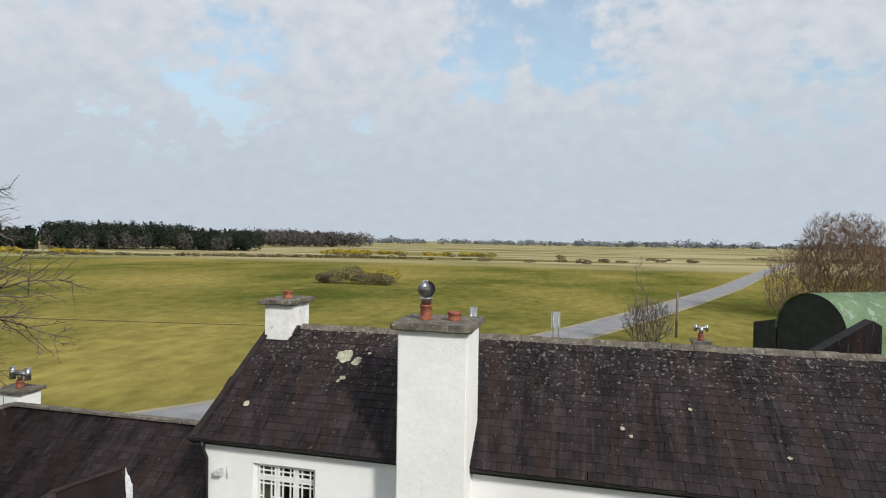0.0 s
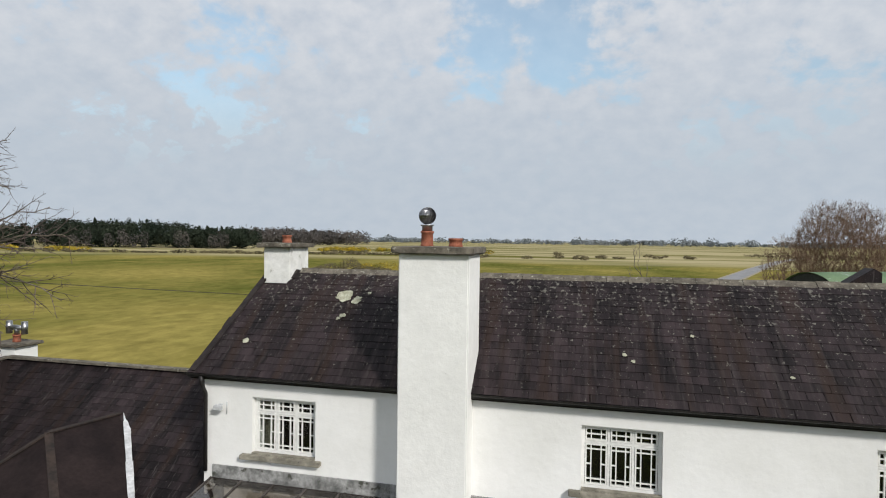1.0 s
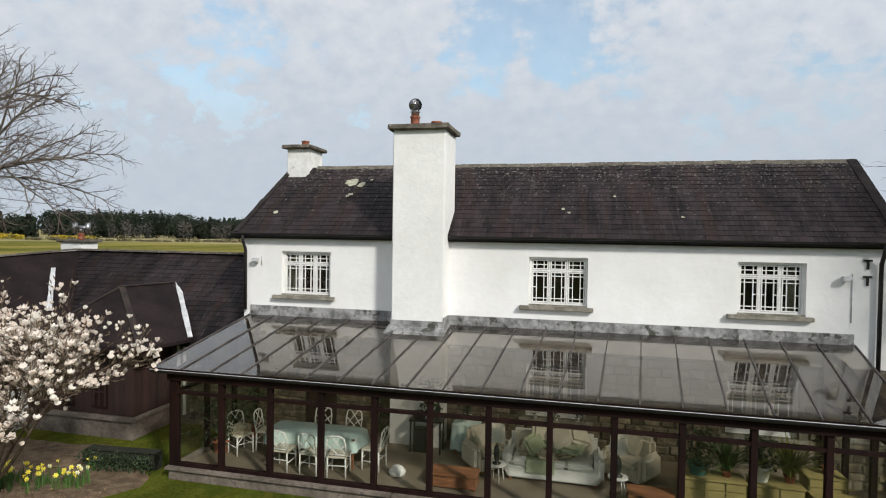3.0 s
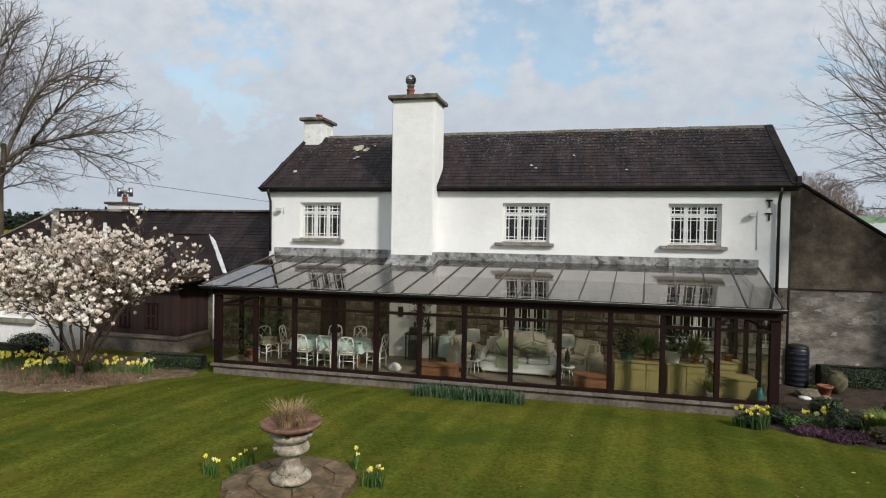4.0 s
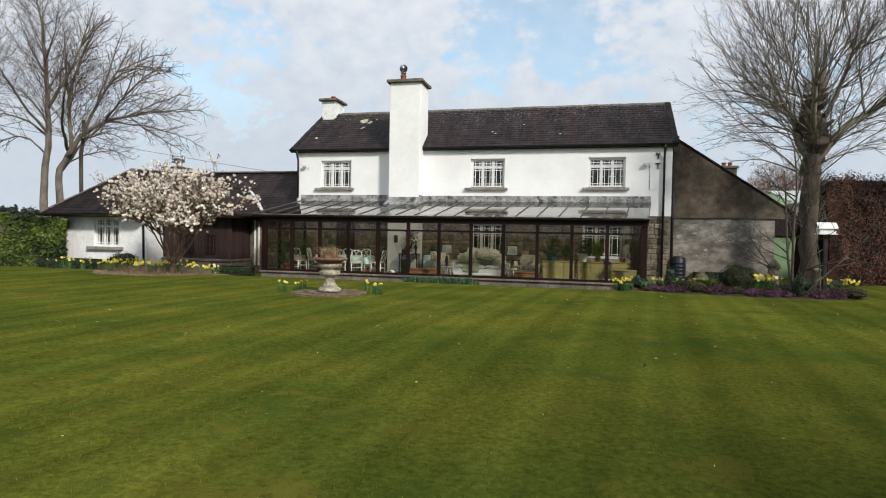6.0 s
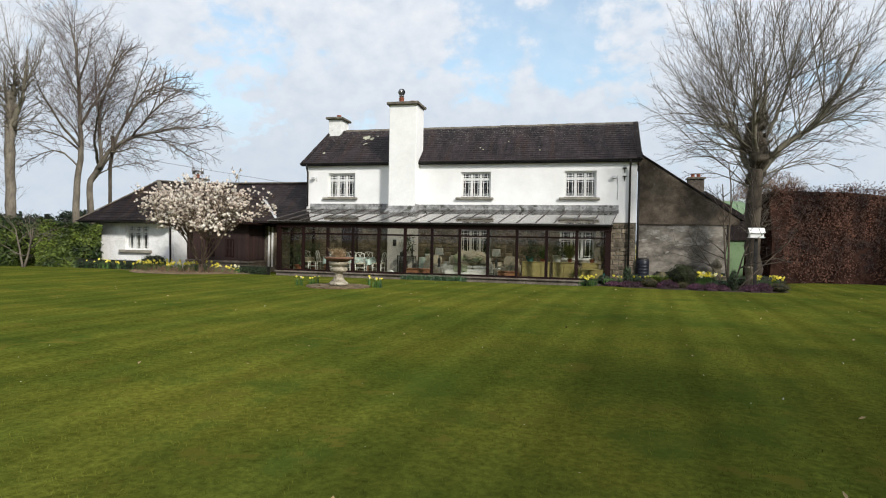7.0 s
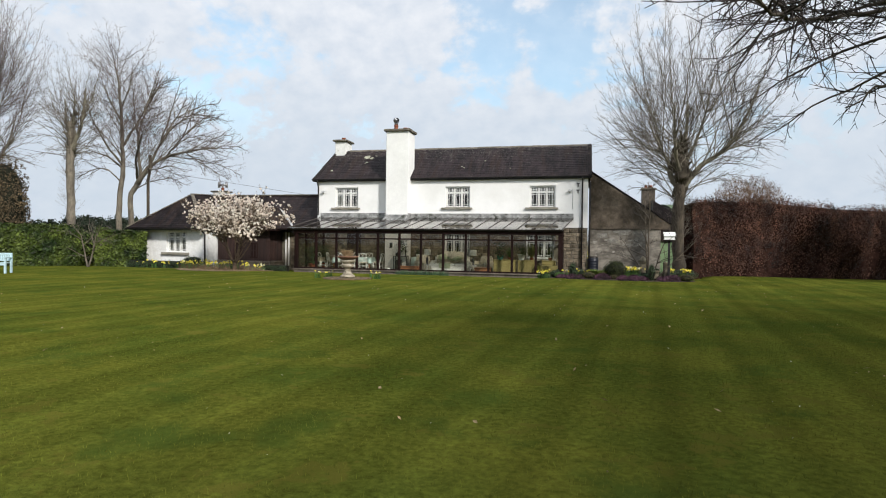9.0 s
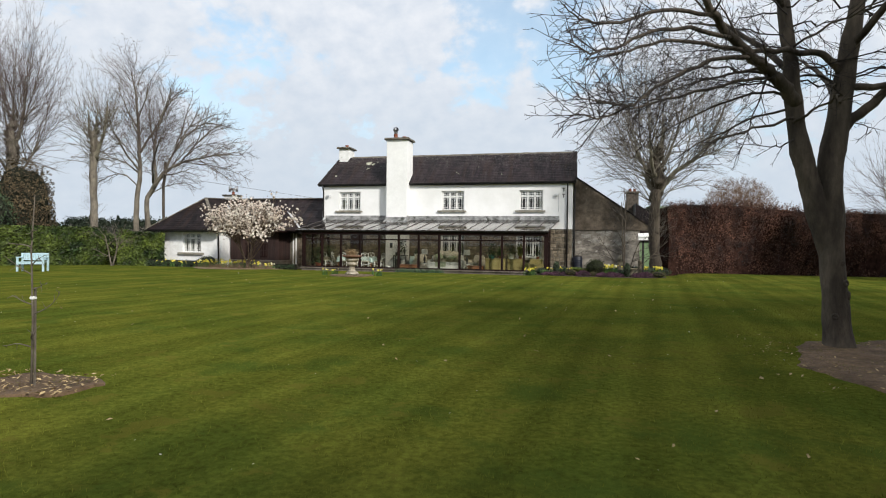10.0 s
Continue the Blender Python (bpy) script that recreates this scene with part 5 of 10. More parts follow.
def dome(rnd, count, centre, rx, ry, up, down, hollow=0.35, lean=0.0, clump=0.5):
    """Points scattered through a rounded crown, thinner at its heart and in a few gaps, nearest to its foot first."""
    out = []
    c = Vector(centre)
    while len(out) < count:
        d = Vector((rnd.gauss(0, 1), rnd.gauss(0, 1), rnd.gauss(0, 1))).normalized()
        f = (hollow ** 3 + (1 - hollow ** 3) * rnd.random()) ** (1 / 3)
        f *= 1 + 0.16 * noise.noise(d * 2.2 + c)
        p = c + Vector((d.x * rx * f + lean * d.z * f, d.y * ry * f, d.z * (up if d.z > 0 else down) * f))
        if noise.noise(p * 0.45) * clump + 0.5 < rnd.random() * clump:
            continue
        out.append(p)
    foot = c - Vector((0, 0, down))
    out.sort(key=lambda p: (p - foot).length)
    return [np.array(p) for p in out]


def rod(sk, pts, radii, parent=-1):
    """Add the nodes of a stem to a skeleton and give the index of its last."""
    k = parent
    for p, lr in zip(pts, radii):
        sk.append((tuple(p), k, lr))
        k = len(sk) - 1
    return k


def spline(pts, n):
    """Points along a smooth curve through pts, n to each span."""
    q = [pts[0] * 2 - pts[1], *pts, pts[-1] * 2 - pts[-2]]
    out = []
    for a, b, c, d in zip(q, q[1:], q[2:], q[3:]):
        for i in range(n):
            t = i / n
            out.append((b * 2 + (c - a) * t + (a * 2 - b * 5 + c * 4 - d) * t * t + (b * 3 - a - c * 3 + d) * t ** 3) * 0.5)
    return out + [pts[-1]]


def limb(g, pts, r0, r1, levels, first=0.2, wob=0.0, power=1.0):
    """A tapering limb along pts and, out of it, ever finer ones. levels lists, for each order of branches: how many to a metre,
    the angles, the length as a share of the limb's, the thickest radius, how much they rise, and where along the limb they begin."""
    r = g.r
    n = len(pts) - 1
    if wob:
        pts = [pts[0]] + [p + Vector((r.gauss(0, wob), r.gauss(0, wob), r.gauss(0, wob))) for p in pts[1:]]
    rad = [r0 + (r1 - r0) * (k / n) ** power for k in range(n + 1)]
    V, F = g.limb if r0 > 0.020 else g.twig
    tube(V, F, pts, rad, 10 if r0 > 0.10 else 7 if r0 > 0.05 else 5 if r0 > 0.02 else 3)
    if not levels:
        return
    per, angles, share, thick, rise, begin = levels[0]
    total = sum((b - a).length for a, b in zip(pts, pts[1:]))
    m = int(total * per + r.random())
    turn = r.uniform(0, 6.283)
    for i in range(m):
        f = max(first, begin) + (1 - max(first, begin)) * (i + r.random()) / m
        k = min(int(f * n), n - 1)
        p = pts[k].lerp(pts[k + 1], f * n - k)
        axis = (pts[k + 1] - pts[k]).normalized()
        s = axis.cross(Vector((0.2, 0.37, 0.9)))
        s = s.normalized() if s.length > 1e-3 else Vector((1, 0, 0))
        turn += 2.4 + r.uniform(-0.5, 0.5)
        side = s * math.cos(turn) + axis.cross(s) * math.sin(turn)
        a = radians(r.uniform(*angles))
        d = (axis * math.cos(a) + side * math.sin(a)).normalized()
        ln = max(share * total * (1.15 - 0.8 * f) * r.uniform(0.6, 1.25), 0.10)
        e = (d + Vector((0, 0, rise))).normalized()
        q = max(min(rad[k] * 0.8, thick * r.uniform(0.75, 1.15)), 0.003)
        step = 5 if ln > 1.2 else 3 if ln > 0.35 else 2
        sub = [p + d * (ln * t * (1 - 0.5 * t)) + e * (ln * 0.5 * t * t) for t in [j / step for j in range(step + 1)]]
        limb(g, sub, q, max(q * 0.28, 0.0022), levels[1:], 0.12, 0.012 * ln)


def pollard(name, x, y, trunk_h, r0, head_z, head_r, crown, shoots, shoot_r, seed, bark, twigs, label, leaders=(), droopers=0, levels=(), stems=None):
    """An old pollard: a thick pole with a swollen knobbly head and leaders, and a crown of long shoots that curve upwards.
    crown is (dx, centre height, radius, height above the centre, depth below it)."""
    g = Grower(seed)
    r = g.r
    z = gz(x, y) - 0.1
    knobbly(g, (x, y, z), (x, y, trunk_h), r0, r0 * 0.82, 16, 14, 0.16)
    V, F = g.trunk
    k0, sides = len(V), 18
    prof = [(-0.25, r0 * 0.8), (0.0, r0 * 0.9), (0.12, head_r * 0.9), (0.25, head_r), (0.4, head_r * 0.95), (0.55, head_r * 0.85), (0.7, head_r * 0.75), (0.84, head_r * 0.6), (0.94, head_r * 0.42), (1.0, head_r * 0.15)]
    axis = [Vector((x + 0.05 * math.sin(9 * f), y + 0.04 * math.cos(7 * f), trunk_h + (head_z - trunk_h) * f)) for f, _ in prof]
    fine_ax, fine_r = [], []
    for (a, (_, ra)), (b, (_, rb)) in zip(zip(axis, prof), zip(axis[1:], prof[1:])):
        for s in range(3):
            fine_ax.append(a.lerp(b, s / 3))
            fine_r.append(ra + (rb - ra) * s / 3)
    tube(V, F, fine_ax, fine_r, sides)
    for i in range(k0, len(V)):
        v = Vector(V[i])
        ax = fine_ax[min((i - k0) // sides, len(fine_ax) - 1)]
        V[i] = tuple(v + (v - ax) * (0.75 * noise.noise(v * 2.1) + 0.40 * noise.noise(v * 5.0) + 0.2 * noise.noise(v * 11.0)))
    starts = [(axis[k], prof[k][1] * 0.7) for k in range(1, len(axis) - 1)]
    starts += [(Vector((x, y, trunk_h - h)), r0 * 0.75) for h in (0.3, 0.7, 1.1, 1.5)]
    for pts, ra, rb in leaders:
        path = spline([Vector((x + a, y + b, c)) for a, b, c in pts], 5)
        limb(g, path, ra, rb, levels[1:], 0.5, 0.012, 0.8)
        starts += [(p, 0.04) for p in path[5:int(len(path) * 0.7):2]]
    for _ in range(head_r > 0.3 and 26 or 12):            # cut stubs on the head
        k = r.randrange(1, len(axis) - 1)
        a = r.uniform(0, 6.283)
        d = Vector((math.cos(a), math.sin(a), r.uniform(0.3, 1.4))).normalized()
        p = axis[k] + Vector((math.cos(a), math.sin(a), 0)) * prof[k][1] * 0.7
        tube(V, F, [p, p + d * 0.16, p + d * r.uniform(0.2, 0.4)], [r.uniform(0.07, 0.12), 0.075, 0.045], 7)
    dx, cz, rc, up, down = crown
    c = Vector((x + dx, y, cz))
    for k in range(shoots):
        a = 2.39996 * k + r.uniform(-0.3, 0.3)
        s = -0.66 + 1.64 * (k + r.random()) / shoots
        e = math.asin(max(-1, min(1, s)))
        d = Vector((math.cos(a) * math.cos(e), math.sin(a) * math.cos(e), math.sin(e)))
        w = r.uniform(0.86, 1.06) * (1 + 0.10 * noise.noise(d * 2.1 + c))
        end = c + Vector((d.x * rc, d.y * rc, d.z * (up if d.z > 0 else down))) * w
        best = min(starts, key=lambda q: (end - q[0]).length + 0.3 * (end.xy - q[0].xy).length + r.uniform(0, 4.5) + 0.55 * max(0.0, q[0].z - trunk_h) + (4 if q[0].z > end.z + 0.3 else 0))
        out = Vector((math.cos(a), math.sin(a), 0))
        st = best[0] + out * best[1]
        off = end - st
        bend = 0.62 if s > 0 else 0.5
        ctl = st + Vector((off.x * bend, off.y * bend, off.z * 0.34 if s > 0.1 else max(off.z, 0.0) * 0.5 + 0.9))
        pts = [st * (1 - t) ** 2 + ctl * 2 * t * (1 - t) + end * t * t for t in [j / 9 for j in range(10)]]
        w = shoot_r * r.uniform(0.65, 1.2)
        limb(g, pts, w, w * 0.16, levels, 0.16, 0.03)
    for k in range(droopers):
        a = 2.39996 * k + r.uniform(-0.3, 0.3)
        o = Vector((math.cos(a), math.sin(a), 0))
        p = Vector((x, y, trunk_h + r.uniform(-0.5, 0.5))) + o * r0 * 0.6
        ln = r.uniform(1.6, 3.0)
        pts = [p + o * ln * t + Vector((0, 0, 0.7 * t - 1.1 * t * t)) for t in (0, 0.2, 0.4, 0.6, 0.8, 1.0)]
        limb(g, pts, 0.022, 0.005, levels[:2], 0.2, 0.04)
    for _ in range(int(head_r * 500)):                    # short twiggy growth that furs the head
        k = r.randrange(1, len(axis) - 1)
        a = r.uniform(0, 6.283)
        o = Vector((math.cos(a), math.sin(a), 0))
        p = axis[k].lerp(axis[k + 1], r.random()) + o * prof[k][1] * 0.75
        d = (o + Vector((0, 0, r.uniform(0.0, 1.6)))).normalized() * r.uniform(0.25, 0.75)
        limb(g, [p, p + d * 0.5, p + d + Vector((0, 0, 0.08))], 0.009, 0.003, levels[2:], 0.2, 0.02)
    for _ in range(int(head_r * 260)):                    # and twigs down the pole
        a = r.uniform(0, 6.283)
        o = Vector((math.cos(a), math.sin(a), 0))
        p = Vector((x, y, trunk_h * r.uniform(0.45, 1.0))) + o * r0 * 0.8
        d = (o + Vector((0, 0, r.uniform(0.2, 1.8)))).normalized() * r.uniform(0.25, 0.9)
        limb(g, [p, p + d * 0.5, p + d + Vector((0, 0, 0.1))], 0.009, 0.003, levels[2:], 0.2, 0.02)
    return finish_tree(name, (x, y, z), g, bark, twigs, label, shoots=stems)


def spreading(name, x, y, stems, seed, bark, twigs, label, spec):
    """A tree of several stems: each is (foot dx, dy, lean x, lean y, length, radius)."""
    g = Grower(seed)
    z = gz(x, y) - 0.1
    for dx, dy, lx, ly, ln, rad in stems:
        g.grow((x + dx, y + dy, z), (lx, ly, 1.0), ln, rad, 0, spec)
    return finish_tree(name, (x, y, z), g, bark, twigs, label), g


FINE = ((2.3, (13, 36), 0.34, 0.013, 0.16, 0.16), (4.6, (18, 44), 0.36, 0.0062, 0.12, 0.12), (6.0, (25, 58), 0.45, 0.0045, 0.05, 0.1))
pollard("pollard_tree", 15.3, -0.9, 4.75, 0.31, 7.0, 0.40, (0.25, 7.6, 4.7, 6.2, 4.4), 128, 0.027, 11, M_BARKM, M_TWIG, "tall bare pollarded tree with a rounded crown of upright shoots",
        leaders=(([(0.1, 0, 4.6), (0.5, -0.05, 5.15), (1.0, -0.1, 5.75), (1.75, -0.15, 6.25), (2.35, -0.2, 7.0), (2.95, -0.2, 8.2), (3.4, -0.2, 9.4)], 0.17, 0.035),
                 ([(-0.1, 0, 4.7), (-0.42, 0.05, 5.2), (-0.55, 0.1, 5.9), (-1.0, 0.2, 6.8), (-1.5, 0.2, 8.0)], 0.19, 0.03),
                 ([(0.0, -0.1, 5.2), (-0.3, -0.8, 5.9), (-0.5, -1.5, 7.0), (-0.6, -1.9, 8.4)], 0.13, 0.03),
                 ([(0.1, 0.1, 5.2), (0.4, 0.9, 6.0), (0.5, 1.6, 7.2), (0.6, 2.0, 8.6)], 0.13, 0.03),
                 ([(0.0, 0, 6.2), (0.25, 0.05, 7.4), (0.3, 0.1, 8.8)], 0.16, 0.03), ([(0.2, 0.0, 5.8), (0.75, 0.1, 7.0), (1.2, 0.15, 8.6), (1.5, 0.2, 10.2)], 0.10, 0.02)), levels=FINE, stems=M_SHOOT)
pollard("pollard_tree", -17.95, -3.9, 6.9, 0.235, 8.9, 0.22, (0.15, 9.0, 2.35, 4.0, 2.8), 76, 0.021, 12, M_BARK, M_TWIG, "tall slim bare pollarded tree behind the laurel hedge",
        leaders=(([(0.05, 0, 6.8), (0.4, -0.05, 7.5), (0.75, -0.1, 8.2), (0.95, -0.1, 9.3), (1.05, -0.1, 10.3)], 0.15, 0.03),
                 ([(-0.05, 0, 6.9), (-0.3, 0.1, 7.6), (-0.5, 0.1, 8.6), (-0.6, 0.1, 9.8)], 0.12, 0.03),
                 ([(0, 0, 7.2), (0.1, 0, 8.4), (0.2, 0, 9.8)], 0.16, 0.03)), droopers=15, levels=FINE, stems=M_SHOOT)
pollard("pollard_tree", -25.4, -3.1, 7.0, 0.34, 10.0, 0.34, (0.2, 10.8, 3.7, 7.6, 5.2), 84, 0.026, 13, M_BARK, M_TWIGP, "tall bare tree at the garden's edge",
        leaders=(([(0.1, 0, 5.2), (1.0, -0.1, 6.2), (1.9, 0, 7.6), (2.4, 0, 9.0)], 0.12, 0.03), ([(-0.1, 0, 6.0), (-1.0, -0.1, 7.2), (-1.7, 0, 8.8)], 0.12, 0.03),
                 ([(0.0, 0, 7.4), (0.5, 0.3, 9.6), (0.8, 0.4, 12.0)], 0.17, 0.03)), droopers=22, levels=FINE)
pollard("bare_tree", 30.4, 8.0, 3.4, 0.15, 5.2, 0.17, (0.0, 6.0, 3.1, 3.6, 2.6), 44, 0.018, 14, M_BARK, M_TWIGP, "bare tree with a haze of pinkish twigs behind the beech hedge", levels=FINE[:2])


def ash_tree():
    """Pale stems from one root, arching into a wide crown that droops at its rim; u runs across the lawn, w away over it."""
    g = Grower(21)
    x, y = -19.0, 0.9
    z = gz(x, y) - 0.1
    U, Wd = Vector((0.971, 0.238, 0)), Vector((-0.238, 0.971, 0))
    lev = ((3.2, (24, 58), 0.42, 0.022, 0.12, 0.10), (4.0, (25, 58), 0.42, 0.010, 0.07, 0.10), (5.0, (28, 60), 0.42, 0.0056, 0.04, 0.1), (5.5, (30, 60), 0.48, 0.004, 0.02, 0.1))
    stems = (([(0, 0, z), (-0.13, 0, 2.4), (-0.1, 0, 4.5), (0.1, 0, 6.4), (0.05, 0, 7.85), (-0.05, 0, 10), (-0.2, 0, 11.9), (-0.4, 0, 12.8), (-0.5, 0, 13.5)], 0.21, 0.02, 0.42),
             ([(0.75, 0.2, z), (0.6, 0.2, 2.6), (0.5, 0.2, 4.5), (0.93, 0.2, 5.45), (1.15, 0.2, 6.0), (1.0, 0.3, 7.1), (0.85, 0.5, 8.8), (1.3, 0.7, 10.6), (1.9, 0.9, 12.4)], 0.20, 0.02, 0.50))
    limbs = (([(0.93, 0.2, 5.45), (1.75, 0.1, 6.5), (3.05, -0.1, 7.25), (4.35, -0.2, 7.5), (5.7, -0.3, 7.8), (7.5, -0.3, 7.8)], 0.13),
             ([(1.75, 0.1, 6.5), (2.6, 0.0, 8.2), (3.6, 0.0, 9.8), (4.3, 0.1, 11.2)], 0.09), ([(3.05, -0.1, 7.25), (4.2, -0.4, 8.5), (5.6, -0.6, 9.6), (6.5, -0.7, 10.2)], 0.06),
             ([(0.1, 0, 6.4), (-0.9, -0.1, 7.2), (-2.0, -0.2, 7.5), (-3.2, -0.3, 7.2)], 0.07), ([(-0.1, 0, 5.6), (-1.0, -0.2, 6.4), (-2.2, -0.4, 6.0), (-3.0, -0.5, 5.3)], 0.05),
             ([(0.05, 0, 7.85), (1.0, -0.2, 9.2), (2.1, -0.5, 11.0), (2.7, -0.6, 12.7)], 0.09), ([(-0.05, 0, 9.6), (-1.0, 0.1, 11.2), (-1.6, 0.1, 12.6)], 0.06),
             ([(0.1, 0, 6.6), (-0.3, -1.2, 7.8), (-0.4, -2.6, 9.2), (-0.3, -3.6, 10.4)], 0.08), ([(0.95, 0.2, 5.8), (1.6, -1.2, 6.8), (2.6, -2.6, 7.8), (3.4, -3.7, 8.6)], 0.09),
             ([(0.5, 0.2, 4.6), (1.0, 1.4, 6.4), (1.6, 2.8, 8.0), (2.2, 3.8, 9.4)], 0.09), ([(0.0, 0, 8.2), (-0.6, 1.4, 9.6), (-0.9, 2.8, 10.8)], 0.07),
             ([(1.75, 0.1, 6.4), (2.7, -0.9, 6.3), (4.0, -1.6, 6.4), (5.2, -2.0, 6.0)], 0.055), ([(0.6, 0.2, 4.9), (1.6, 0.6, 5.6), (2.8, 1.0, 5.9), (3.8, 1.2, 5.5)], 0.045),
             ([(2.4, 0.0, 7.8), (3.9, -1.0, 9.0), (5.2, -1.6, 9.5), (6.8, -2.1, 9.3)], 0.055), ([(3.0, 0.0, 9.0), (4.0, 1.2, 10.2), (4.9, 1.8, 10.8)], 0.05),
             ([(0.9, 0.4, 8.2), (0.1, 1.3, 10.4), (-0.2, 1.6, 12.8)], 0.07), ([(0.0, 0, 10.4), (0.8, -0.5, 12.0), (1.2, -0.8, 13.1)], 0.05), ([(3.05, -0.1, 7.25), (4.4, -1.2, 8.0), (5.9, -1.9, 8.3), (7.3, -2.3, 8.1)], 0.04), ([(4.35, -0.2, 7.5), (5.5, -0.9, 6.8), (6.6, -1.3, 6.2), (7.6, -1.6, 5.6)], 0.035), ([(3.6, 0.0, 9.8), (5.0, -0.6, 9.9), (6.4, -0.9, 9.7), (7.4, -1.0, 9.4)], 0.04), ([(4.35, -0.2, 7.5), (5.6, 0.6, 7.9), (6.9, 1.1, 8.2), (7.7, 1.3, 8.0)], 0.035), ([(-0.05, 0, 7.2), (-1.4, 0.7, 8.6), (-2.5, 1.0, 9.2)], 0.05),
             ([(4.35, -0.2, 7.5), (5.7, 0.5, 8.5), (7.2, 0.8, 9.0)], 0.04), ([(3.05, -0.1, 7.25), (4.6, 0.6, 7.2), (6.2, 0.9, 6.8), (7.5, 1.0, 6.2)], 0.045), ([(4.2, -0.4, 8.5), (5.6, -0.9, 9.3), (6.9, -1.2, 9.5)], 0.04),
             ([(4.35, -0.2, 7.5), (5.8, -1.0, 7.6), (7.5, -1.5, 7.1)], 0.04), ([(3.6, 0.0, 9.8), (4.9, 0.3, 10.6), (6.2, 0.5, 10.9)], 0.045), ([(2.6, 0.0, 8.2), (3.0, 0.5, 10.3), (3.5, 0.7, 12.3)], 0.06),
             ([(1.3, 0.7, 10.6), (2.3, 0.2, 11.8), (3.3, 0.0, 12.6)], 0.045), ([(2.1, -0.5, 11.0), (3.2, -0.9, 11.8), (4.1, -1.0, 12.2)], 0.04), ([(4.2, -0.4, 8.5), (5.0, -0.6, 10.2), (5.3, -0.7, 11.2)], 0.04))
    at = lambda u, w, h: Vector((x, y, 0)) + U * u + Wd * w + Vector((0, 0, h))
    for pts, ra, rb, first in stems:
        limb(g, spline([at(*q) for q in pts], 4), ra, rb, lev, first, 0.012)
    for pts, ra in limbs:
        limb(g, spline([at(*q) for q in pts], 4), ra, 0.012, lev, 0.22, 0.025)
    t = finish_tree("ash_tree", (x, y, z), g, M_BARK, M_TWIGP, "large bare tree with several spreading pale stems")
    part("dead_stem", pipe(bmesh.new(), [(-17.3, 1.3, 0), (-17.22, 1.28, 3.0), (-17.27, 1.3, 5.6), (-17.1, 1.3, 6.5), (-17.12, 1.3, 7.3)], 0.095, 9), M_BARKM, t, "dead standing stem broken off short")


ash_tree()

SPREAD = [dict(n=12, wob=0.06, up=0.03, taper=0.90, sides=9, to=0, **{"from": 0.20}),
          dict(n=8, wob=0.10, up=0.045, taper=0.88, sides=5, to=1, count=17, angle=(30, 66), len=7.4, rad=0.075, short=0.58, drop_low=True, **{"from": 0.15}),
          dict(n=5, wob=0.13, up=0.02, taper=0.85, sides=3, to=2, count=10, angle=(25, 55), len=2.4, rad=0.022, short=0.4, **{"from": 0.15}),
          dict(n=3, wob=0.16, up=0.02, taper=0.8, sides=3, to=2, count=9, angle=(25, 60), len=1.0, rad=0.011, short=0.3)]


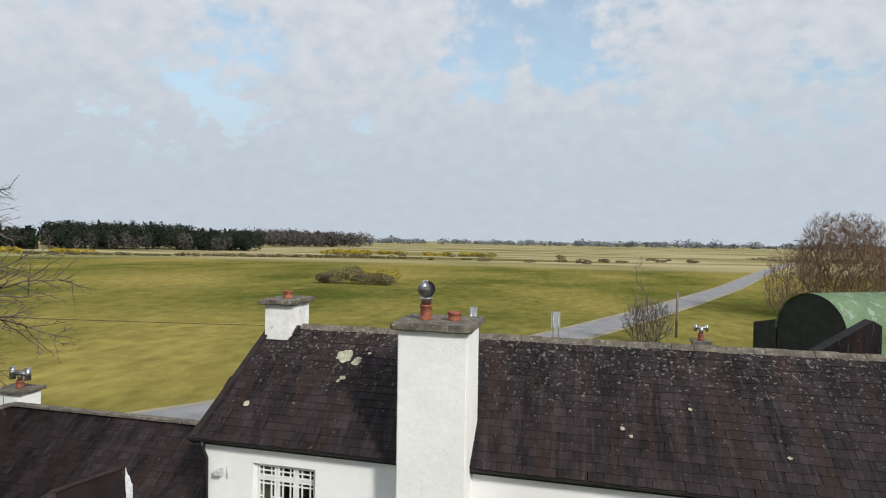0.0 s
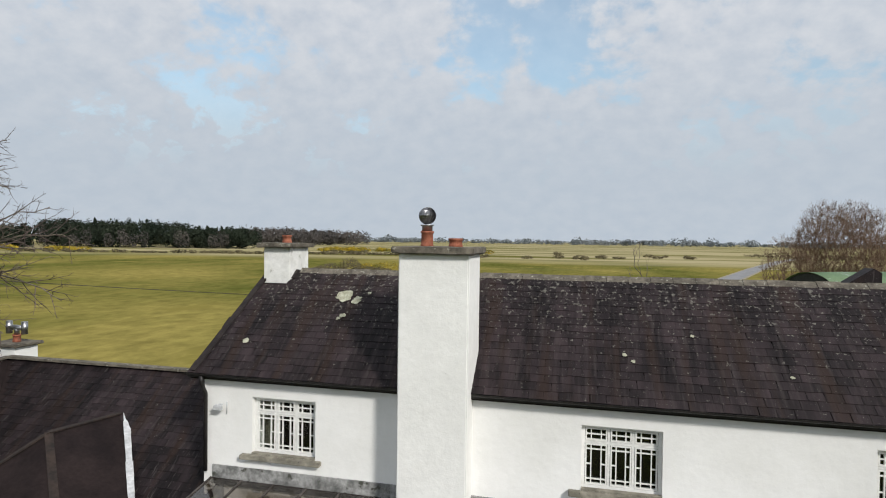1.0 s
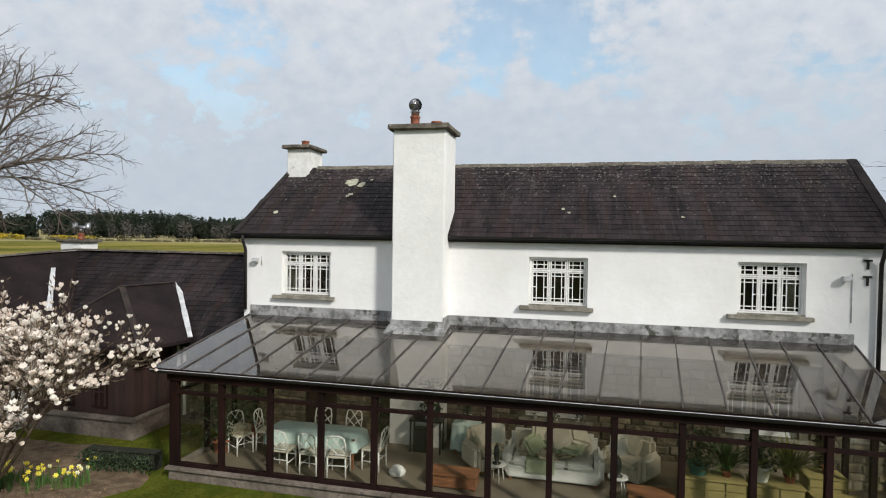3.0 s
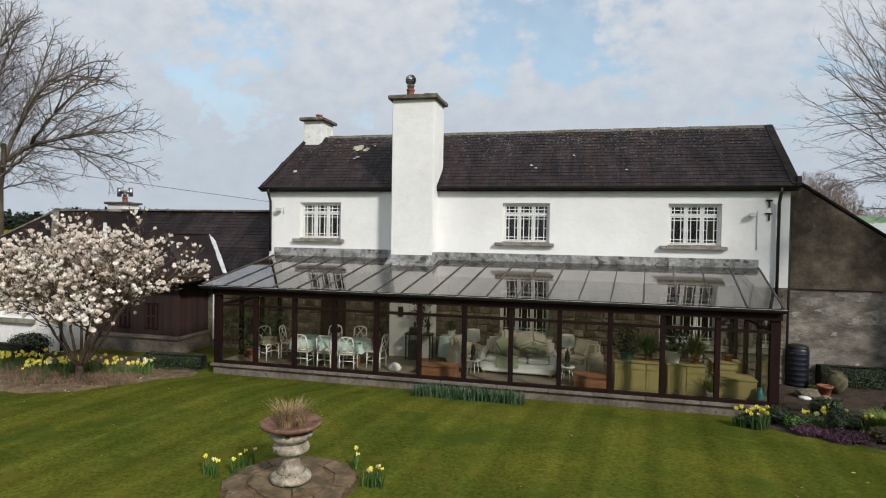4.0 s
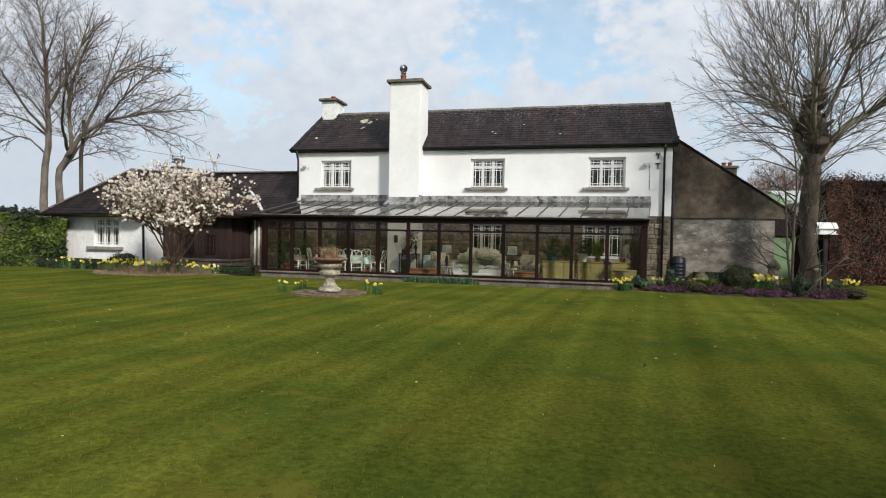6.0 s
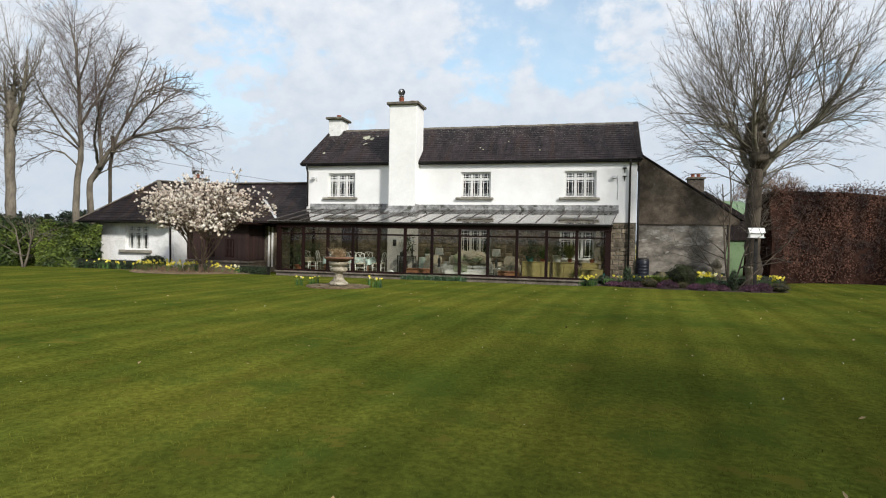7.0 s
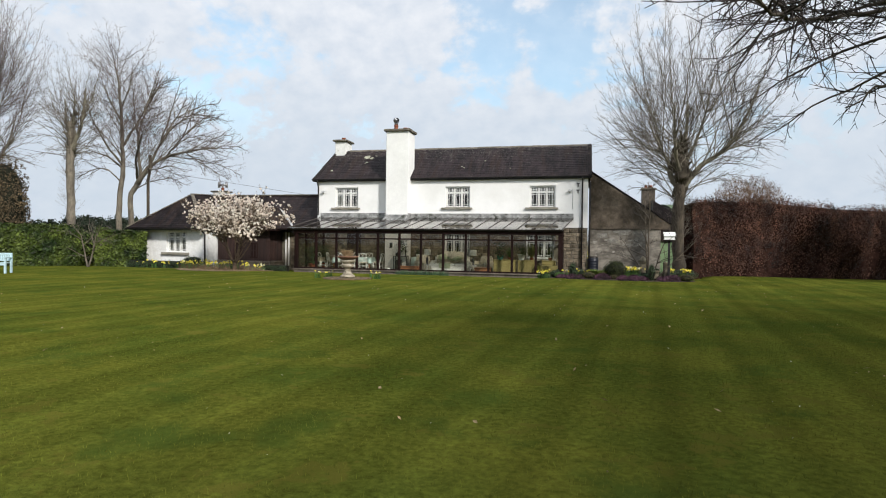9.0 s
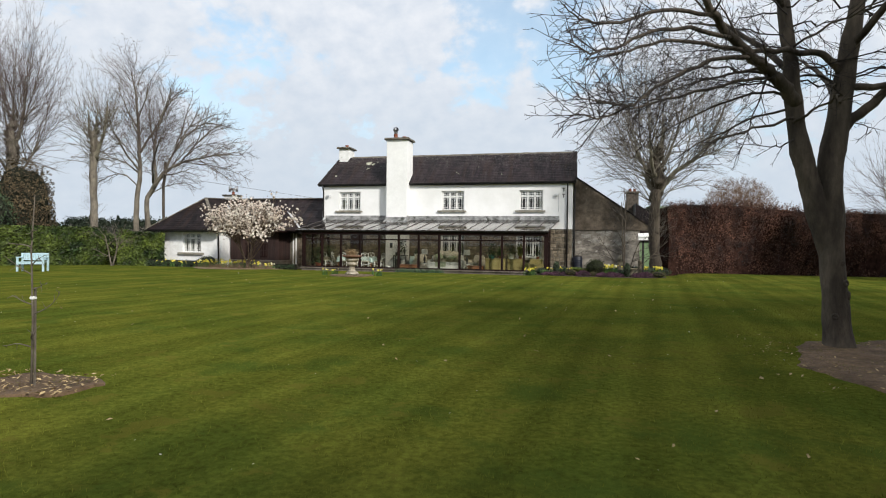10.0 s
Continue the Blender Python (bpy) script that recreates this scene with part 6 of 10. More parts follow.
def near_tree(x, y, seed):
    """A tree that forks at two metres; u runs across the lawn, w away over it."""
    g = Grower(seed)
    z = gz(x, y) - 0.08
    U, Wd = Vector((0.972, 0.233, 0)), Vector((-0.233, 0.972, 0))
    at = lambda u, w, h: Vector((x, y, z)) + U * u + Wd * w + Vector((0, 0, h))
    pts = [at(*q) for q in ((0, 0, 0), (-0.01, 0, 0.12), (-0.03, 0, 0.3), (-0.05, 0, 0.6), (-0.08, 0, 0.9), (-0.11, 0, 1.2), (-0.14, 0, 1.5), (-0.17, 0, 1.8), (-0.19, 0, 2.05), (-0.2, 0, 2.25), (-0.19, 0, 2.42), (-0.18, 0, 2.6), (-0.18, 0, 2.75))]
    V, F = g.trunk
    k0, sides = len(V), 20
    sub_pts, sub_r = [], []
    rr = [0.30, 0.255, 0.225, 0.21, 0.205, 0.20, 0.205, 0.22, 0.235, 0.225, 0.18, 0.10, 0.02]
    for a, b, ra, rb in zip(pts, pts[1:], rr, rr[1:]):
        for s in range(4):
            sub_pts.append(a.lerp(b, s / 4))
            sub_r.append(ra + (rb - ra) * s / 4)
    tube(V, F, sub_pts, [r * 0.85 for r in sub_r], sides)
    for i in range(k0, len(V)):
        v = Vector(V[i])
        k = min((i - k0) // sides, len(sub_pts) - 1)
        out = v - sub_pts[k]
        h = v.z - z
        f = 0.10 * noise.noise(v * 3.1) + 0.05 * noise.noise(Vector((v.x * 16, v.y * 16, v.z * 5)))
        wide = 1.0 + 0.22 * max(0.0, min(1.0, (h - 1.7) / 0.5))
        along = U * out.dot(U) * wide + (out - U * out.dot(U)) * (1 - 0.15 * (wide - 1) / 0.22)
        V[i] = tuple(sub_pts[k] + along * (1 + f))
    # old pruning scars, rings of bark round a dark hollow
    for u, w, h, s in ((0.17, -0.13, 0.86, 0.075), (0.10, -0.18, 1.05, 0.06), (0.06, -0.19, 1.35, 0.045), (-0.14, -0.17, 0.55, 0.05)):
        c = at(u * 0.78 - 0.09 * h, w * 0.78, h)
        d = (U * u + Wd * w).normalized()
        pr = [c - d * 0.05, c + d * 0.01, c + d * 0.028, c + d * 0.012]
        tube(V, F, pr, [s * 1.1, s * 1.0, s * 0.72, s * 0.38], 12)
    fork = [([(-0.13, 0, 0.9), (-0.22, 0, 1.5), (-0.33, 0, 2.0), (-0.46, 0.01, 2.45), (-0.55, 0.02, 2.8), (-0.63, 0.03, 3.13), (-0.70, 0.04, 3.6), (-0.75, 0.05, 4.0), (-0.78, 0.05, 4.4), (-0.86, 0.1, 5.2), (-0.95, 0.1, 6.2), (-1.0, 0.0, 7.4), (-0.9, 0, 8.6)],
             [0.04, 0.11, 0.160, 0.158, 0.150, 0.142, 0.126, 0.112, 0.105, 0.09, 0.072, 0.05, 0.03]),
            ([(-0.07, 0, 0.9), (-0.12, 0, 1.5), (-0.17, 0, 2.0), (-0.19, 0, 2.45), (-0.17, 0.0, 2.9), (-0.13, 0, 3.2), (-0.05, 0, 3.65), (0.01, 0, 4.1), (0.06, -0.02, 4.6), (0.14, -0.1, 5.4), (0.25, -0.1, 6.8), (0.3, 0, 8.2), (0.4, 0, 9.2)],
             [0.04, 0.12, 0.185, 0.185, 0.175, 0.165, 0.155, 0.145, 0.13, 0.10, 0.076, 0.05, 0.03])]
    for q, rr in fork:
        path = spline([at(*p) for p in q], 4)
        rad = [rr[min(k // 4, len(rr) - 1)] + (rr[min(k // 4 + 1, len(rr) - 1)] - rr[min(k // 4, len(rr) - 1)]) * (k % 4) / 4 for k in range(len(path))]
        k1 = len(g.limb[0])
        tube(g.limb[0], g.limb[1], path, rad, 14)
        for i in range(k1, len(g.limb[0])):
            v = Vector(g.limb[0][i])
            ax = path[min((i - k1) // 14, len(path) - 1)]
            g.limb[0][i] = tuple(v + (v - ax) * (0.16 * noise.noise(v * 3.0) + 0.07 * noise.noise(v * 9.0)))
    lev = ((5.6, (18, 46), 0.27, 0.0078, 0.06, 0.12), (7.0, (22, 52), 0.40, 0.0046, 0.04, 0.12), (6.0, (28, 60), 0.45, 0.0032, 0.02, 0.1))
    boughs = (([(-0.72, 0, 3.75), (-1.0, -0.1, 4.02), (-1.39, -0.3, 4.22), (-1.78, -0.5, 4.40), (-2.25, -0.8, 4.62), (-2.66, -1.1, 4.95), (-3.11, -1.4, 5.4)], 0.105, 0.03),
              ([(0.0, 0, 4.15), (-0.3, -0.05, 4.45), (-0.64, -0.1, 4.51), (-1.35, -0.3, 4.44), (-1.92, -0.6, 4.36), (-2.57, -1.0, 4.3), (-3.47, -1.6, 4.1), (-4.38, -2.4, 3.68), (-5.04, -3.0, 3.42)], 0.06, 0.006),
              ([(-1.6, -0.4, 4.32), (-2.5, -1.0, 4.05), (-3.44, -1.7, 3.55), (-4.2, -2.4, 3.12), (-4.82, -3.0, 2.85), (-5.39, -3.5, 2.74)], 0.034, 0.005),
              ([(-1.2, -0.2, 4.1), (-1.92, -0.6, 3.9), (-3.0, -1.3, 3.51), (-3.98, -2.1, 3.17), (-4.72, -2.8, 3.03), (-5.23, -3.3, 2.97)], 0.028, 0.005),
              ([(-2.0, -0.65, 4.5), (-3.22, -1.5, 4.3), (-4.14, -2.2, 3.91), (-4.88, -2.9, 3.52), (-5.41, -3.5, 3.42)], 0.032, 0.005),
              ([(-2.4, -0.9, 4.72), (-3.51, -1.7, 4.44), (-4.38, -2.4, 4.03), (-5.04, -3.0, 3.8), (-5.44, -3.5, 3.75)], 0.03, 0.005),
              ([(-2.66, -1.1, 4.95), (-3.6, -1.9, 4.9), (-4.6, -2.7, 4.5), (-5.4, -3.4, 4.2)], 0.03, 0.005),
              ([(-0.72, 0, 3.55), (-1.57, -0.4, 3.28), (-2.3, -0.9, 3.02), (-2.77, -1.2, 2.78)], 0.024, 0.005),
              ([(-1.3, -0.25, 4.15), (-1.53, -0.45, 3.7), (-1.66, -0.5, 3.32), (-2.01, -0.7, 2.66)], 0.018, 0.004),
              ([(-0.66, 0, 3.25), (-1.0, -0.1, 3.1), (-1.38, -0.2, 3.08), (-1.84, -0.3, 3.12)], 0.016, 0.004),
              ([(-0.1, 0, 3.3), (0.29, -0.1, 3.68), (0.53, -0.2, 3.93), (0.97, -0.4, 4.44), (1.5, -0.5, 5.2), (2.1, -0.5, 6.2)], 0.085, 0.03),
              ([(0.0, 0, 4.0), (0.39, -0.3, 3.96), (0.8, -0.6, 4.06), (1.5, -1.0, 4.3), (2.3, -1.3, 4.4)], 0.06, 0.01),
              ([(-0.74, 0.02, 3.9), (-1.3, 0.2, 3.95), (-2.2, 0.45, 3.6), (-2.95, 0.6, 3.1)], 0.026, 0.004),
              ([(-0.76, 0.05, 4.2), (-1.5, 0.3, 4.3), (-2.4, 0.5, 4.05), (-3.06, 0.6, 3.7)], 0.028, 0.004),
              ([(-0.70, 0.04, 3.7), (-1.2, 0.3, 3.6), (-2.0, 0.5, 3.2), (-2.58, 0.6, 2.8)], 0.022, 0.004),
              ([(-0.05, 0.05, 3.6), (0.3, 0.8, 4.3), (0.6, 1.8, 4.9), (0.9, 2.8, 5.4)], 0.06, 0.012), ([(-0.7, 0.05, 4.2), (-0.9, 0.9, 5.0), (-1.2, 1.8, 5.8), (-1.3, 2.6, 6.6)], 0.055, 0.012),
              ([(0.06, -0.02, 4.6), (0.2, -0.9, 5.2), (0.3, -1.8, 5.9), (0.2, -2.6, 6.6)], 0.06, 0.012), ([(-0.86, 0.1, 5.2), (-1.6, -0.3, 5.9), (-2.6, -0.6, 6.6), (-3.4, -0.8, 7.2)], 0.06, 0.012),
              ([(0.14, -0.1, 5.4), (0.9, 0.2, 6.4), (1.8, 0.3, 7.4), (2.4, 0.4, 8.4)], 0.06, 0.012), ([(-0.95, 0.1, 6.2), (-1.5, 0.8, 7.2), (-2.1, 1.2, 8.4)], 0.045, 0.01),
              ([(0.25, -0.1, 6.8), (0.6, -0.9, 7.8), (0.9, -1.6, 8.9)], 0.045, 0.01), ([(0.25, -0.1, 6.8), (-0.3, 0.8, 8.0), (-0.5, 1.3, 9.4)], 0.045, 0.01),
              ([(-1.0, 0, 7.2), (-1.3, -0.6, 8.4), (-1.6, -1.0, 9.6)], 0.04, 0.01))
    for k in range(26):                                   # thinner sprays from both stems, hanging at their ends
        f = g.r.random()
        st = Vector((-0.74 - 0.15 * f, 0, 3.4 + 2.0 * f)) if k % 2 else Vector((-0.05 + 0.2 * f, 0, 3.4 + 2.0 * f))
        a = g.r.uniform(0, 6.283)
        ln = g.r.uniform(1.2, 2.4)
        o = Vector((math.cos(a), math.sin(a), 0)) * ln
        q = [st + o * t + Vector((0, 0, ln * (0.45 * t - 0.42 * t * t))) for t in (0, 0.25, 0.5, 0.75, 1.0)]
        limb(g, spline([at(*p) for p in q], 3), g.r.uniform(0.014, 0.026), 0.004, lev, 0.15, 0.03)
    for q, ra, rb in boughs:
        q = [(u if u > -3 else -3 + (u + 3) * 0.8, w, h) for u, w, h in q]
        limb(g, spline([at(*p) for p in q], 4), ra, rb, lev if ra < 0.07 else ((1.3, (25, 55), 0.30, 0.022, 0.15, 0.3), *lev), 0.22, 0.012)
    return finish_tree("lawn_tree", (x, y, z), g, M_BARKD, M_TWIGD, "dark bare broadleaf tree forking low above bare soil")


near_tree(15.32, -23.35, 31)


# ---- hedges ----
def leaf_scatter(V, F, rnd, p, n, size):
    """One bent leaf at p that faces roughly along n."""
    a = Vector((rnd.uniform(-1, 1), rnd.uniform(-1, 1), rnd.uniform(-1, 1)))
    n = (n + a * 0.75).normalized()
    u = n.cross(Vector((rnd.uniform(-1, 1), rnd.uniform(-1, 1), rnd.uniform(-1, 1))))
    if u.length < 1e-3:
        return
    u.normalize()
    v = n.cross(u)
    k = len(V)
    s = size * rnd.uniform(0.6, 1.3)
    V += [tuple(p - u * s), tuple(p - v * s * 0.45 + n * s * 0.15), tuple(p + u * s), tuple(p + v * s * 0.45 + n * s * 0.15)]
    F += [(k, k + 1, k + 2), (k, k + 2, k + 3)]


def hedge(name, line, height, depth, count, size, leaf, core, label, seed, lump=0.25, ragged=0.0):
    """A clipped hedge along the points of line, its face towards the lawn."""
    rnd = random.Random(seed)
    at = Vector((*line[0], gz(*line[0])))
    h = empty(name, at, label, "hedge")
    V, F, cV, cF = [], [], [], []
    total = sum((Vector(b) - Vector(a)).length for a, b in zip(line, line[1:]))
    for a, b in zip(line, line[1:]):
        a, b = Vector((*a, 0)), Vector((*b, 0))
        d = (b - a).normalized()
        out = Vector((d.y, -d.x, 0))
        L = (b - a).length
        nseg = max(int(L / 0.6), 2)
        k0 = len(cV)
        prof = [(0.12, 0.0), (0.0, height * 0.5), (0.05, height * 0.9), (0.35, height), (depth - 0.3, height), (depth, height * 0.85), (depth, 0.0)]
        for s in range(nseg + 1):
            q = a.lerp(b, s / nseg)
            for o, zz_ in prof:
                p = q - out * (o + 0.22) + Vector((0, 0, gz(q.x, q.y) + zz_))
                cV.append(tuple(p + out * lump * noise.noise(p * 0.55)))
        m = len(prof)
        for s in range(nseg):
            for i in range(m - 1):
                cF.append((k0 + s * m + i, k0 + (s + 1) * m + i, k0 + (s + 1) * m + i + 1, k0 + s * m + i + 1))
        cF.append(tuple(k0 + i for i in range(m)))
        cF.append(tuple(k0 + nseg * m + i for i in range(m))[::-1])
        for _ in range(int(count * L / total)):
            s = rnd.random()
            q = a.lerp(b, s)
            t = rnd.random()
            if t < 0.80:
                zz_ = height * rnd.random()
                p = q - out * (0.12 * abs(zz_ / height - 0.5) + rnd.uniform(-0.05, 0.22)) + Vector((0, 0, zz_))
                n = out
            elif t < 0.93:
                p = q - out * rnd.uniform(0, depth) + Vector((0, 0, height + rnd.uniform(-0.12, 0.10)))
                n = Vector((0, 0, 1))
            else:
                e = a if rnd.random() < 0.5 else b
                p = e + (d if e is b else -d) * rnd.uniform(-0.2, 0.08) - out * rnd.uniform(0, depth) + Vector((0, 0, height * rnd.random()))
                n = d if e is b else -d
            if ragged:
                # fewer leaves low down, so the core's painted shade shows there
                thin = max(0.0, 1 - p.z / (height * 0.85))
                brush = noise.noise(Vector((p.x * 1.5, p.y * 1.5, p.z * 0.45)))
                if rnd.random() < ragged * (2.0 * thin ** 0.8 * (0.75 + 0.9 * noise.noise(p * 0.55)) + max(0.0, 0.12 - 0.9 * brush)):
                    continue
                p.z *= 1 + 0.10 * noise.noise(Vector((p.x * 0.35, p.y * 0.35, 3.0)))
                if p.z > height * 0.93:
                    p.z += rnd.random() ** 3 * 0.30
            p.z += gz(p.x, p.y)
            p = p + out * (lump * noise.noise(p * 0.55) + 0.10 * noise.noise(p * 2.3)) + Vector((0, 0, 0.10 * noise.noise(p * 1.1)))
            leaf_scatter(V, F, rnd, p, n, size)
    # the core mesh carries the hedge's inner shade as colour
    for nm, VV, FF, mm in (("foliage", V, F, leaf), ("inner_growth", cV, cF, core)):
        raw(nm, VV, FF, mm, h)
    return h


hedge("laurel_hedge", [(-15.15, -5.0), (-13.40, -3.2)], 2.1, 1.6, 4300, 0.10, M_LAUREL, M_LEAFSHADE, "short clipped end block of the glossy laurel hedge", 41, lump=0.45)
hedge("laurel_hedge", [(-19.6, -9.6), (-15.62, -5.48)], 2.1, 1.6, 8800, 0.10, M_LAUREL, M_LEAFSHADE, "clipped glossy green laurel hedge", 47, lump=0.45)
hedge("laurel_hedge", [(-26.0, -16.5), (-19.7, -9.7)], 2.1, 1.6, 7400, 0.10, M_LAUREL, M_LEAFSHADE, "clipped glossy green laurel hedge", 42, lump=0.45)
hedge("beech_hedge", [(16.05, -0.56), (23.2, 2.6), (34.0, 8.6), (48, 15)], 3.78, 1.4, 105000, 0.046, M_BEECH, M_BROWNSHADE, "tall brown winter beech hedge holding its dead leaves", 43, lump=0.7, ragged=0.5)


# ---- magnolia ----
MAG = [dict(n=7, wob=0.15, up=0.05, taper=0.55, sides=8, to=0, **{"from": 0.52}),
       dict(n=7, wob=0.14, up=0.05, taper=0.8, sides=5, to=1, count=7, angle=(22, 56), len=1.75, rad=0.024, short=0.2, drop_low=True, **{"from": 0.25}),
       dict(n=5, wob=0.16, up=0.06, taper=0.8, sides=4, to=1, count=9, angle=(25, 60), len=0.92, rad=0.010, short=0.3, drop_low=True, **{"from": 0.2}),
       dict(n=3, wob=0.18, up=0.12, taper=0.6, sides=3, to=2, count=8, angle=(25, 60), len=0.36, rad=0.0048, short=0.2, **{"from": 0.15})]
MX, MY = -6.05, -5.75
MAG = [dict(n=4, wob=0.05, up=0.02, taper=0.25, sides=10, to=0, **{"from": 0.8}), *MAG]
mag, mg = None, Grower(51)
mz = gz(MX, MY) - 0.05
mg.grow((MX, MY, mz), (0.06, 0, 1), 0.42, 0.105, 0, MAG[:1])
mg.tips.clear()
for lx, ly, ln, rad in ((-0.85, 0.1, 2.05, 0.040), (-0.3, 0.6, 1.95, 0.044), (0.5, -0.4, 1.95, 0.038), (0.95, 0.2, 2.1, 0.040), (-0.35, -0.7, 1.85, 0.036), (0.05, 0.0, 2.05, 0.040), (0.45, 0.7, 1.85, 0.036), (-0.6, -0.3, 1.8, 0.042)):
    mg.grow((MX + 0.02, MY, mz + 0.33), (lx, ly, 1.12), ln * 0.96, rad, 0, MAG[1:])
mag = finish_tree("magnolia_tree", (MX, MY, mz), mg, M_MAGBARK, M_MAGBARK, "spreading magnolia covered in cream-white blossom")


def blossoms(g, seed, keep, size):
    rnd = random.Random(seed)
    V, F, bV, bF = [], [], [], []
    for p, d in g.tips:
        if rnd.random() > keep:
            if rnd.random() < 0.9:
                tube(bV, bF, [p, p + d * 0.045, p + d * 0.09], [0.005, 0.015, 0.003], 3)
            continue
        up = (d + Vector((0, 0, 0.8)) + Vector((rnd.uniform(-.4, .4), rnd.uniform(-.4, .4), 0))).normalized()
        s = up.cross(Vector((rnd.uniform(-1, 1), 0.3, 0.2))).normalized()
        t = up.cross(s)
        sz = size * rnd.uniform(0.7, 1.25)
        opn = rnd.uniform(0.30, 1.0)
        for k in range(6):
            a = 2 * math.pi * k / 6 + rnd.uniform(-0.25, 0.25)
            o = s * math.cos(a) + t * math.sin(a)
            w = up.cross(o)
            i = len(V)
            V += [tuple(p), tuple(p + (o * 0.45 * opn + up * 0.5) * sz + w * 0.36 * sz), tuple(p + (o * 0.75 * opn + up * 0.90) * sz), tuple(p + (o * 0.45 * opn + up * 0.5) * sz - w * 0.36 * sz)]
            F += [(i, i + 1, i + 2), (i, i + 2, i + 3)]
    o = raw("blossom", V, F, M_PETAL, mag, "open cream-white magnolia flowers")
    tagged(o, kind="stuff")
    tagged(raw("bud_growth", bV, bF, M_BUD, mag), kind="stuff")


blossoms(mg, 52, 0.42, 0.098)


# ---- small fixtures on the house ----
def bulkhead(x, z):
    l = empty("wall_light", (x, -0.06, z), "small floodlight on a bracket on the white wall", "lamp", "wall lights")
    part("bracket", boxm(x - 0.04, x + 0.04, -0.06, -0.003, z - 0.05, z + 0.05), M_LEADW, l)
    part("head", boxm(x - 0.09, x + 0.09, -0.17, -0.061, z - 0.06, z + 0.05, bevel=0.015), M_LEADW, l)
    part("conduit", pipe(bmesh.new(), [(x + 0.14, -0.015, z + 0.1), (x + 0.14, -0.015, z - (0.95 if x > 0 else 0.15))], 0.012, 6), M_LEADW, l)


bulkhead(-4.02, 4.66)
bulkhead(10.02, 4.60)
for z in (4.60, 4.95):
    t = tagged(part("tie_plate", box(boxm(10.36, 10.52, -0.04, -0.003, z + 0.02, z + 0.06), 10.42, 10.46, -0.04, -0.003, z - 0.15, z + 0.019), M_DARK),
               "black iron T-shaped wall tie plate on the white wall", "wall tie", "wall ties")
part("verge_stop", boxm(ROOF_R - 0.08, ROOF_R + 0.02, -0.2, 0.08, 5.3, 5.62), M_DARK, house)


def wire(name, a, b, sag, label):
    a, b = Vector(a), Vector(b)
    pts = [a.lerp(b, k / 14) - Vector((0, 0, sag * 4 * (k / 14) * (1 - k / 14))) for k in range(15)]
    return tagged(part(name, pipe(bmesh.new(), pts, 0.012, 5), M_DARK), label, "cable")


wire("overhead_cable", (-36.0, -11.8, 9.4), (-5.4, 18.2, 4.9), 0.25, "thin black overhead cable crossing behind the wing")
for cx, cy, cz in ((-36.0, -11.8, 9.4), (-5.4, 18.2, 4.9)):
    tagged(part("cable_pole", pipe(bmesh.new(), [(cx, cy, -0.3), (cx, cy, cz + 0.25)], 0.1, 9), M_BARK), "plain grey timber pole carrying a cable", "pole", "cable poles")


# rubble stones of the lower wall, one mesh: too many to pick apart behind the glass
def rubble(x0, x1, z0, z1, y, skip, seed, name, parent, label=""):
    rnd = random.Random(seed)
    V, F = [], []
    z = z0
    while z < z1 - 0.05:
        h = min(rnd.uniform(0.13, 0.24), z1 - z)
        x = x0
        while x < x1 - 0.05:
            w = min(rnd.uniform(0.18, 0.5), x1 - x)
            if not any(a - 0.02 < x + w / 2 < b + 0.02 and c - 0.02 < z + h / 2 < d + 0.02 for a, b, c, d in skip):
                k = len(V)
                j = lambda s=0.015: rnd.uniform(-s, s)
                g, dep = 0.014, rnd.uniform(0.02, 0.05)
                outer = [(x + g + j(), z + g + j()), (x + w - g + j(), z + g + j()), (x + w - g + j(), z + h - g + j()), (x + g + j(), z + h - g + j())]
                cx, cz = x + w / 2, z + h / 2
                V += [(p, y + 0.002, q) for p, q in outer]
                V += [(cx + (p - cx) * 0.84, y - dep, cz + (q - cz) * 0.8) for p, q in outer]
                F += [(k + 4, k + 5, k + 6, k + 7)] + [(k + i, k + (i + 1) % 4, k + 4 + (i + 1) % 4, k + 4 + i) for i in range(4)]
            x += w
        z += h
    o = raw(name, V, F, M_RUBBLEJ, parent, label)
    return tagged(o, kind="stuff")


M_RUBBLEJ = mat("rubble_stone_joined", (0.085, 0.069, 0.047), (0.23, 0.19, 0.138), scale=3.5, rough=0.95, bump=0.6, bump_scale=14, fine=0.35, vary=0.4, per="island")
rubble(WALL_L + 0.05, -0.05, 0.1, 3.0, 0.03, [(-2.55, -1.65, 0, 2.4)], 61, "rubble", house)
rubble(1.30, WALL_R - 0.05, 0.0, 2.62, 0.03, [(a - 0.16, b + 0.16, c - 0.16, d) for a, b, c, d in lower], 62, "rubble", house)
rubble(-6.0, WALL_L - 0.05, 0.0, 2.3, -0.18, [], 63, "rubble", wing)
door = part("inner_door", box(boxm(-2.52, -1.68, -0.03, 0.028, 0.25, 2.36), -2.40, -1.80, -0.045, -0.031, 1.3, 2.2), M_BOARD, house, "dark panelled timber door")

